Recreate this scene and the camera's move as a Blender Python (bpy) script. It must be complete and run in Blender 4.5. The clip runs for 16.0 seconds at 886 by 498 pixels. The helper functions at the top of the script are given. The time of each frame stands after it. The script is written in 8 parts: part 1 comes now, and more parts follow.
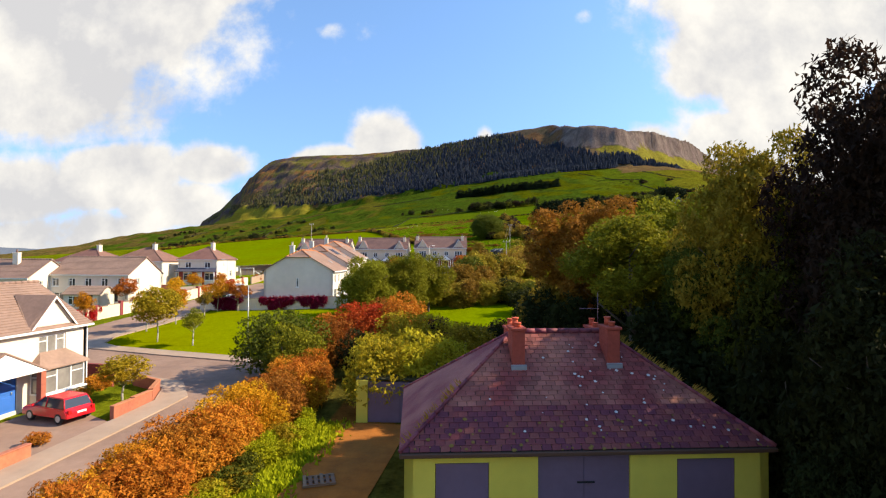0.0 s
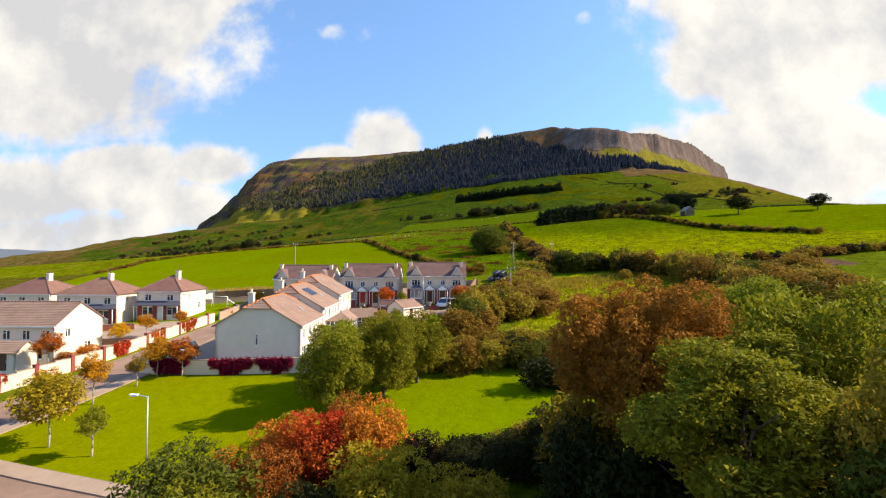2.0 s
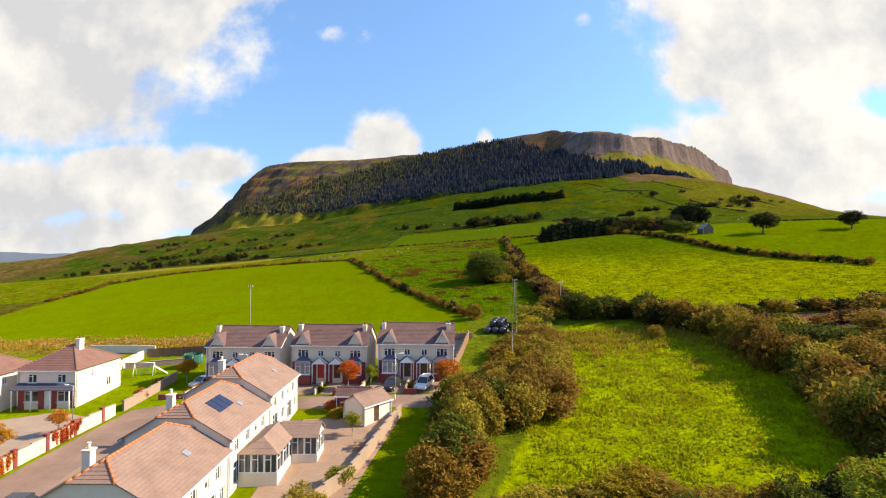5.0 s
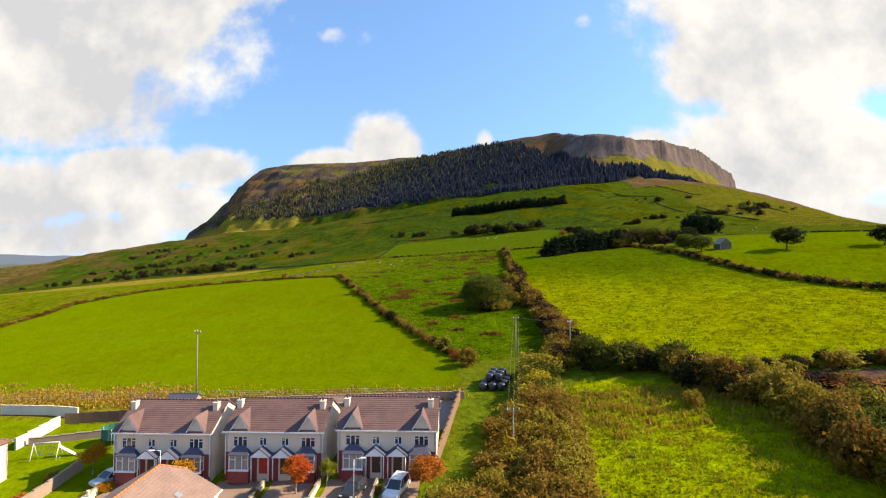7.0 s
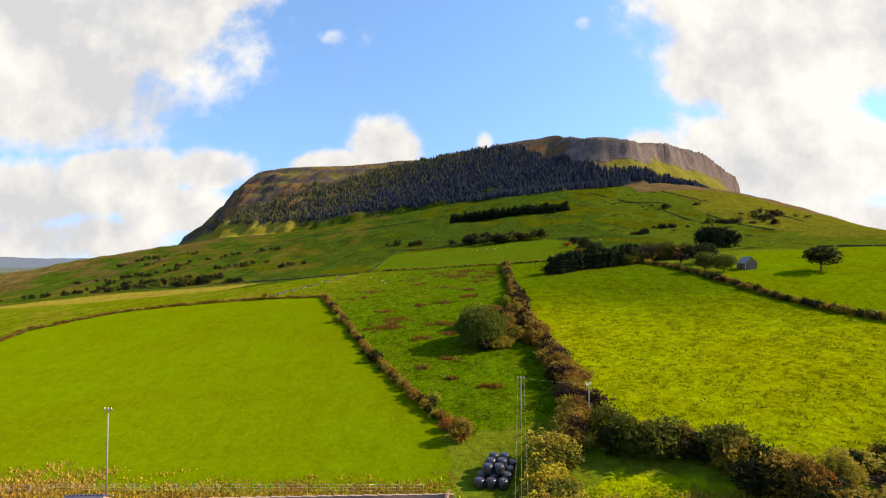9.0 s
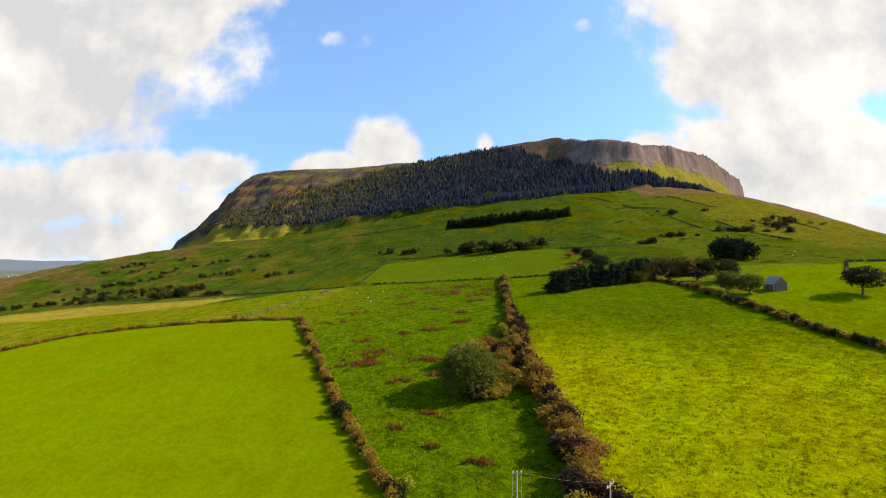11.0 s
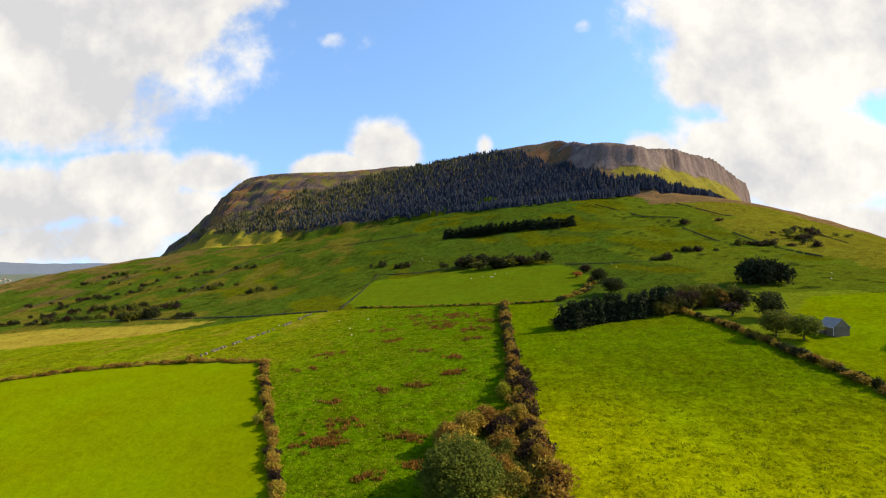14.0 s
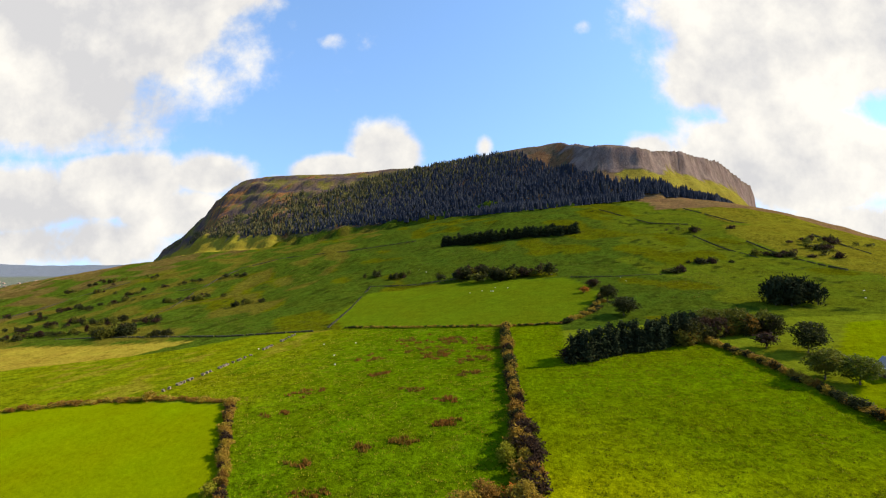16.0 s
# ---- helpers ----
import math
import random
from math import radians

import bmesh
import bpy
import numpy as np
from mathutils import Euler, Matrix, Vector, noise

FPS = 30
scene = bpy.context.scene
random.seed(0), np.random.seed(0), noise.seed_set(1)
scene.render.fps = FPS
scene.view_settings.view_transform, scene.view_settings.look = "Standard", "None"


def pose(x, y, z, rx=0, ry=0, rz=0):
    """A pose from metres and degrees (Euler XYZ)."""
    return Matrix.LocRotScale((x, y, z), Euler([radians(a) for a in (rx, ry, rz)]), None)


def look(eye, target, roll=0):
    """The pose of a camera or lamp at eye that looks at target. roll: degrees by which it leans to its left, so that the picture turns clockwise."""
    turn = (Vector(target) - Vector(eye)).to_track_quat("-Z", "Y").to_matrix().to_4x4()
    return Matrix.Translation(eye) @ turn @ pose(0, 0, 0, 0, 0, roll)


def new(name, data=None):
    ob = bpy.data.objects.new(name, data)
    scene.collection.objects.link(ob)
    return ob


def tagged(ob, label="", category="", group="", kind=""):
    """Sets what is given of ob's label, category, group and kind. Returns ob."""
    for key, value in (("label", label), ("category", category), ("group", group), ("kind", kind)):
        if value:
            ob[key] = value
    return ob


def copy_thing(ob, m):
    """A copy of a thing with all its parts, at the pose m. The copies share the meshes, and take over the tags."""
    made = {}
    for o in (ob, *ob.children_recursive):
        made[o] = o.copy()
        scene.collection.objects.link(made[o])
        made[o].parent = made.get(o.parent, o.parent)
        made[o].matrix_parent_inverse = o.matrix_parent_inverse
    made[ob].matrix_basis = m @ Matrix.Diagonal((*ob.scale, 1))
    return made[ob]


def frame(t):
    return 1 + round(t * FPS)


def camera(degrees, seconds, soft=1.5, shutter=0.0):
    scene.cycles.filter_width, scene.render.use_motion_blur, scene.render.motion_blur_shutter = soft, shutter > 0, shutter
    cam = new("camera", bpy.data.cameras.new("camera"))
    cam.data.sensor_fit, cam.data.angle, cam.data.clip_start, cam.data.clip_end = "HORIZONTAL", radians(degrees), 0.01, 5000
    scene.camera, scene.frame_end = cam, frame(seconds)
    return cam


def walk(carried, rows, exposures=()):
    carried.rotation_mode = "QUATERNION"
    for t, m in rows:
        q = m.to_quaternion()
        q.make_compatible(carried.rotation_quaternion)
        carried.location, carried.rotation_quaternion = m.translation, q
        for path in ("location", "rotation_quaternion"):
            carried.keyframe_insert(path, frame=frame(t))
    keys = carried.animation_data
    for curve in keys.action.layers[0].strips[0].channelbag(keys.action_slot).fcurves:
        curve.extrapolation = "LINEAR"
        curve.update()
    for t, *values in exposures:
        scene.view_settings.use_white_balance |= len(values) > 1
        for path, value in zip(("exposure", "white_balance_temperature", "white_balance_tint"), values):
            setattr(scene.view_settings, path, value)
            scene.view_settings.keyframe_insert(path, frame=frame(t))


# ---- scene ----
cam = camera(83, 16.0, 1.2)
PATH = [
    (0, look((0.78, 2.82, 9.84), (-11.75, 102.03, 11.64), 0.3)),
    (0.5, look((0.65, 5.79, 11.11), (-11.88, 105.00, 12.95), 0.3)),
    (1, look((0.43, 8.87, 12.49), (-12.11, 108.08, 14.36), 0.3)),
    (1.5, look((0.16, 12.27, 14.08), (-12.38, 111.48, 16.00), 0.3)),
    (2, look((-0.10, 15.70, 15.53), (-12.64, 114.91, 17.47), 0.3)),
    (2.5, look((-0.31, 19.22, 16.98), (-12.85, 118.43, 18.97), 0.3)),
    (3, look((-0.42, 22.57, 18.41), (-12.95, 121.78, 20.44), 0.3)),
    (3.5, look((-0.41, 26.26, 20.02), (-12.95, 125.47, 22.11), 0.3)),
    (4, look((-0.35, 30.09, 21.65), (-12.88, 129.31, 23.80), 0.3)),
    (6.5, look((0.03, 51.32, 29.82), (-12.50, 150.54, 32.24), 0.3)),
    (7, look((-0.09, 56.06, 31.64), (-12.62, 155.28, 34.14), 0.3)),
    (7.5, look((-0.22, 60.92, 33.48), (-12.75, 160.14, 36.06), 0.3)),
    (8, look((-0.35, 66.29, 35.46), (-12.88, 165.50, 38.11), 0.3)),
    (8.5, look((-0.46, 71.37, 37.18), (-12.99, 170.58, 39.92), 0.3)),
    (9, look((-0.53, 76.14, 38.98), (-13.06, 175.35, 41.79), 0.3)),
    (11.5, look((0.69, 103.03, 46.96), (-11.84, 202.24, 50.14), 0.3)),
    (12, look((0.62, 107.69, 48.74), (-11.91, 206.90, 51.96), 0.3)),
    (12.5, look((0.61, 112.46, 50.38), (-11.93, 211.67, 53.65), 0.3)),
    (13, look((0.57, 117.02, 51.97), (-11.97, 216.23, 55.27), 0.3)),
    (13.5, look((0.39, 121.82, 53.68), (-12.14, 221.03, 57.03), 0.3)),
    (14, look((0.10, 126.70, 55.50), (-12.43, 225.91, 58.88), 0.3)),
    (14.5, look((-0.14, 131.87, 57.44), (-12.68, 231.08, 60.87), 0.3)),
    (15, look((-0.40, 136.88, 59.21), (-12.93, 236.09, 62.68), 0.3)),
    (15.5, look((-0.48, 141.81, 60.90), (-13.02, 241.02, 64.41), 0.3)),
    (16, look((-0.50, 146.79, 62.50), (-13.03, 246.00, 66.06), 0.3)),
]
walk(cam, PATH, [(0.0, 0.98), (16.0, 0.98)])

# ---- daylight ----
SUN = Vector((0.80, 0.14, 0.58)).normalized()
sun = new("sun", bpy.data.lights.new("sun", "SUN"))
sun.data.energy, sun.data.angle, sun.data.color = 5.0, radians(0.6), (1.0, 0.84, 0.59)
sun.matrix_world = look((300, 60, 400), Vector((300, 60, 400)) - SUN)


def nodes_of(owner):
    owner.use_nodes = True
    tree = owner.node_tree
    tree.nodes.clear()

    def add(kind, _set=None, **inputs):
        n = tree.nodes.new(kind)
        for k, v in (_set or {}).items():
            setattr(n, k, v)
        for k, v in inputs.items():
            key = int(k[1:]) if k[0] == "i" and k[1:].isdigit() else k.replace("_", " ")
            if isinstance(v, bpy.types.NodeSocket):
                tree.links.new(v, n.inputs[key])
            else:
                n.inputs[key].default_value = v
        return n
    return tree, add


def maths(add, op, a, b=0.0, c=0.0):
    return add("ShaderNodeMath", {"operation": op}, i0=a, i1=b, i2=c).outputs[0]


def build_sky():
    world = bpy.data.worlds.new("sky")
    scene.world = world
    tree, add = nodes_of(world)
    sky = add("ShaderNodeTexSky", {"sky_type": "NISHITA", "sun_disc": False,
                                   "sun_elevation": math.asin(SUN.z), "sun_rotation": math.atan2(SUN.x, SUN.y),
                                   "air_density": 1.0, "dust_density": 0.1, "ozone_density": 3.0})
    # a deep blue that holds down to the hills
    vec = add("ShaderNodeVectorMath", {"operation": "MULTIPLY_ADD"}, i0=add("ShaderNodeTexCoord").outputs["Generated"], i1=(1, 1, 0.75), i2=(0, 0, 0.22)).outputs[0]
    tree.links.new(vec, sky.inputs[0])
    tint = add("ShaderNodeMix", {"data_type": "RGBA", "blend_type": "MULTIPLY"}, Factor=1.0)
    tree.links.new(sky.outputs[0], tint.inputs[6])
    tint.inputs[7].default_value = (1.62, 1.72, 1.75, 1)
    way = add("ShaderNodeTexCoord").outputs["Generated"]
    turn = add("ShaderNodeVectorRotate", {"rotation_type": "Z_AXIS"}, Vector=way, Angle=radians(-7.2)).outputs[0]
    xyz = add("ShaderNodeSeparateXYZ", Vector=turn).outputs
    depth = maths(add, "MAXIMUM", maths(add, "ABSOLUTE", xyz[1]), 0.12)
    u = maths(add, "DIVIDE", xyz[0], depth)
    v = maths(add, "DIVIDE", xyz[2], depth)
    flat = add("ShaderNodeCombineXYZ", X=u, Y=v, Z=xyz[1]).outputs[0]
    big = add("ShaderNodeTexNoise", {"noise_dimensions": "3D"}, Vector=flat, Scale=4.6, Detail=9.0, Roughness=0.58, Lacunarity=2.1).outputs[0]
    fine = add("ShaderNodeTexNoise", Vector=flat, Scale=13.0, Detail=8.0, Roughness=0.62).outputs[0]
    # cumulus banks: centre u, v, half width, half height, weight
    banks = ((-0.80, 0.50, 0.46, 0.17, 1.4), (-0.82, 0.33, 0.28, 0.13, 1.3), (-0.66, 0.16, 0.17, 0.075, 1.25), (-0.46, 0.18, 0.12, 0.05, 1.1), (-0.36, 0.14, 0.08, 0.03, 0.9), (-0.52, 0.10, 0.16, 0.07, 1.1), (-0.86, 0.13, 0.2, 0.10, 1.15), (-0.30, 0.10, 0.10, 0.03, 0.7), (-0.76, 0.04, 0.36, 0.07, 0.95),
             (-0.115, 0.225, 0.08, 0.070, 1.25), (-0.21, 0.185, 0.13, 0.042, 1.35), (-0.32, 0.165, 0.08, 0.03, 1.0), (-0.236, 0.458, 0.05, 0.025, 0.62), (-0.5, 0.56, 0.2, 0.09, 1.2), (0.55, 0.40, 0.14, 0.12, 1.2), (0.80, 0.50, 0.38, 0.20, 1.45),
             (0.70, 0.22, 0.30, 0.12, 1.4), (0.41, 0.235, 0.075, 0.05, 1.1), (0.62, 0.34, 0.12, 0.10, 1.1), (0.283, 0.49, 0.03, 0.025, 0.55), (0.085, 0.24, 0.02, 0.03, 0.65),
             (0.85, 0.08, 0.36, 0.08, 0.9), (-1.5, 0.35, 0.5, 0.4, 0.9), (1.6, 0.4, 0.6, 0.4, 0.9))
    total = None
    for cu, cv, ru, rv, w in banks:
        a = maths(add, "DIVIDE", maths(add, "SUBTRACT", u, cu), ru)
        b = maths(add, "DIVIDE", maths(add, "SUBTRACT", v, cv), rv)
        r2 = maths(add, "ADD", maths(add, "MULTIPLY", a, a), maths(add, "MULTIPLY", b, b))
        g = maths(add, "MULTIPLY", maths(add, "EXPONENT", maths(add, "MULTIPLY", r2, -1.0)), w)
        total = g if total is None else maths(add, "MAXIMUM", total, g)
    low = maths(add, "MULTIPLY", maths(add, "EXPONENT", maths(add, "MULTIPLY", maths(add, "MAXIMUM", v, 0.0), -14.0)), 0.42)
    total = maths(add, "MAXIMUM", total, low)
    rough = maths(add, "ADD", maths(add, "MULTIPLY", maths(add, "SUBTRACT", big, 0.5), 1.55), maths(add, "MULTIPLY", maths(add, "SUBTRACT", fine, 0.5), 0.45))
    dens = maths(add, "ADD", total, rough)
    mask = add("ShaderNodeMapRange", {"interpolation_type": "SMOOTHSTEP"}, Value=dens, i1=0.36, i2=0.78).outputs[0]
    # billows: the side towards the sun is bright, the thick of the cloud and its underside are grey
    off = add("ShaderNodeVectorMath", {"operation": "ADD"}, i0=flat, i1=(0.035, 0.045, 0.0)).outputs[0]
    big2 = add("ShaderNodeTexNoise", {"noise_dimensions": "3D"}, Vector=off, Scale=4.6, Detail=9.0, Roughness=0.58, Lacunarity=2.1).outputs[0]
    wide = add("ShaderNodeTexNoise", Vector=flat, Scale=2.4, Detail=4.0, Roughness=0.5).outputs[0]
    shade = maths(add, "ADD", maths(add, "MULTIPLY_ADD", maths(add, "SUBTRACT", big, big2), 1.5, 0.5), maths(add, "MULTIPLY", maths(add, "SUBTRACT", wide, 0.5), 1.1))
    shade = maths(add, "SUBTRACT", shade, maths(add, "MULTIPLY", maths(add, "SUBTRACT", dens, 0.9), 0.16))
    lit = add("ShaderNodeValToRGB", Fac=maths(add, "ADD", shade, maths(add, "MULTIPLY", u, 0.10)))
    lit.color_ramp.elements[0].position, lit.color_ramp.elements[0].color = 0.22, (0.50, 0.495, 0.50, 1)
    lit.color_ramp.elements[1].position, lit.color_ramp.elements[1].color = 0.68, (0.74, 0.71, 0.65, 1)
    blue = add("ShaderNodeBackground", Color=tint.outputs[2], Strength=0.094)
    cloud = add("ShaderNodeBackground", Color=lit.outputs[0], Strength=0.73)
    mix = add("ShaderNodeMixShader", Fac=mask, i1=blue.outputs[0], i2=cloud.outputs[0])
    add("ShaderNodeOutputWorld", Surface=mix.outputs[0])


build_sky()

# ---- materials ----
def material(name, colour, rough=0.8, spread=0.15, scale=3.0, bump=0.0, bump_scale=None, second=None, metal=0.0, island=0.0, each=0.0,
             coords="Object", stretch=(1, 1, 1), spec=0.3, translucent=0.0, stain=0.0):
    """A surface with grain at two scales; second: a colour that large soft patches shift towards."""
    m = bpy.data.materials.new(name)
    tree, add = nodes_of(m)
    c = add("ShaderNodeTexCoord").outputs[coords]
    c = add("ShaderNodeMapping", Vector=c, Scale=stretch).outputs[0]
    n1 = add("ShaderNodeTexNoise", Vector=c, Scale=scale, Detail=6.0, Roughness=0.6).outputs[0]
    n2 = add("ShaderNodeTexNoise", Vector=c, Scale=scale * 0.17, Detail=3.0).outputs[0]
    col = add("ShaderNodeRGB").outputs[0]
    col.default_value = (*colour, 1)
    if second:
        f = add("ShaderNodeMapRange", Value=n2, i1=0.38, i2=0.66).outputs[0]
        mx = add("ShaderNodeMix", {"data_type": "RGBA"}, Factor=f)
        tree.links.new(col, mx.inputs[6])
        mx.inputs[7].default_value = (*second, 1)
        col = mx.outputs[2]
    val = maths(add, "MULTIPLY_ADD", maths(add, "SUBTRACT", n1, 0.5), spread * 4, 1.0)
    val = maths(add, "ADD", val, maths(add, "MULTIPLY", maths(add, "SUBTRACT", n2, 0.5), spread * 2))
    if island:
        val = maths(add, "ADD", val, maths(add, "MULTIPLY", maths(add, "SUBTRACT", add("ShaderNodeNewGeometry").outputs["Random Per Island"], 0.5), island * 2))
    if each:
        val = maths(add, "ADD", val, maths(add, "MULTIPLY", maths(add, "SUBTRACT", add("ShaderNodeObjectInfo").outputs["Random"], 0.5), each * 2))
    hs = add("ShaderNodeHueSaturation", Value=maths(add, "MAXIMUM", val, 0.15), Color=col)
    if each:
        hs.inputs["Hue"].default_value = 0.5
        tree.links.new(maths(add, "MULTIPLY_ADD", add("ShaderNodeObjectInfo").outputs["Random"], 0.05 * min(each * 3, 1), 0.475), hs.inputs["Hue"])
    b = add("ShaderNodeBsdfPrincipled", Base_Color=hs.outputs[0], Roughness=rough, Metallic=metal)
    b.inputs["Specular IOR Level"].default_value = spec
    if bump:
        nb = add("ShaderNodeTexNoise", Vector=c, Scale=bump_scale or scale * 4, Detail=5.0).outputs[0]
        tree.links.new(add("ShaderNodeBump", Height=nb, Strength=bump, Distance=0.05).outputs[0], b.inputs["Normal"])
    out = b.outputs[0]
    if translucent:
        tr = add("ShaderNodeBsdfTranslucent", Color=hs.outputs[0])
        out = add("ShaderNodeMixShader", Fac=translucent, i1=out, i2=tr.outputs[0]).outputs[0]
    add("ShaderNodeOutputMaterial", Surface=out)
    return m


def leaf_material(name, colour, second, each=0.18, island=0.24, translucent=0.36, rough=0.7, spec=0.08):
    return material(name, colour, rough, 0.12, 0.5, island=island, each=each, second=second, translucent=translucent, spec=spec)


def land_material():
    """Ground cover: the colour of each plot lies on the sheet; grass grain, tussocks and bare patches come from noise."""
    m = bpy.data.materials.new("land")
    tree, add = nodes_of(m)
    c = add("ShaderNodeTexCoord").outputs["Object"]
    cover = add("ShaderNodeVertexColor", {"layer_name": "cover"})
    rough_ = add("ShaderNodeAttribute", {"attribute_name": "tussock"}).outputs["Fac"]
    rock = add("ShaderNodeAttribute", {"attribute_name": "rock"}).outputs["Fac"]
    n1 = add("ShaderNodeTexNoise", Vector=c, Scale=0.9, Detail=8.0, Roughness=0.68).outputs[0]
    n2 = add("ShaderNodeTexNoise", Vector=c, Scale=0.045, Detail=5.0, Roughness=0.6).outputs[0]
    n3 = add("ShaderNodeTexNoise", Vector=c, Scale=0.22, Detail=5.0, Roughness=0.6).outputs[0]
    streak = add("ShaderNodeTexNoise", Vector=add("ShaderNodeMapping", Vector=c, Scale=(0.06, 0.06, 0.006)).outputs[0], Scale=1.0, Detail=8.0, Roughness=0.62).outputs[0]
    n4 = add("ShaderNodeTexNoise", Vector=c, Scale=3.2, Detail=4.0, Roughness=0.6).outputs[0]
    n5 = add("ShaderNodeTexVoronoi", Vector=add("ShaderNodeMapping", Vector=c, Scale=(1, 1, 0.2)).outputs[0], Scale=0.55, Randomness=1.0).outputs[0]
    val = maths(add, "ADD", 1.0, maths(add, "MULTIPLY", maths(add, "SUBTRACT", n2, 0.5), 0.5))
    val = maths(add, "ADD", val, maths(add, "MULTIPLY", maths(add, "SUBTRACT", n4, 0.5), maths(add, "MULTIPLY_ADD", rough_, 1.2, 0.3)))
    val = maths(add, "ADD", val, maths(add, "MULTIPLY", maths(add, "SUBTRACT", 0.55, n5), maths(add, "MULTIPLY", rough_, 0.45)))
    val = maths(add, "ADD", val, maths(add, "MULTIPLY", maths(add, "SUBTRACT", n1, 0.5), maths(add, "MULTIPLY_ADD", rough_, 2.2, 0.5)))
    val = maths(add, "ADD", val, maths(add, "MULTIPLY", maths(add, "SUBTRACT", n3, 0.5), maths(add, "MULTIPLY_ADD", rough_, 1.5, 0.16)))
    val = maths(add, "ADD", val, maths(add, "MULTIPLY", maths(add, "SUBTRACT", streak, 0.5), maths(add, "MULTIPLY", rock, 1.7)))
    hue = maths(add, "MULTIPLY_ADD", maths(add, "SUBTRACT", n2, 0.5), 0.06, 0.5)
    hs = add("ShaderNodeHueSaturation", Hue=hue, Value=maths(add, "MAXIMUM", val, 0.2), Color=cover.outputs[0])
    b = add("ShaderNodeBsdfDiffuse", Color=hs.outputs[0], Roughness=0.3)
    hgt = maths(add, "ADD", maths(add, "MULTIPLY", n1, maths(add, "MULTIPLY_ADD", rough_, 1.0, 0.25)), maths(add, "MULTIPLY", streak, maths(add, "MULTIPLY", rock, 6.0)))
    tree.links.new(add("ShaderNodeBump", Height=hgt, Strength=0.8, Distance=0.7).outputs[0], b.inputs["Normal"])
    add("ShaderNodeOutputMaterial", Surface=b.outputs[0])
    return m


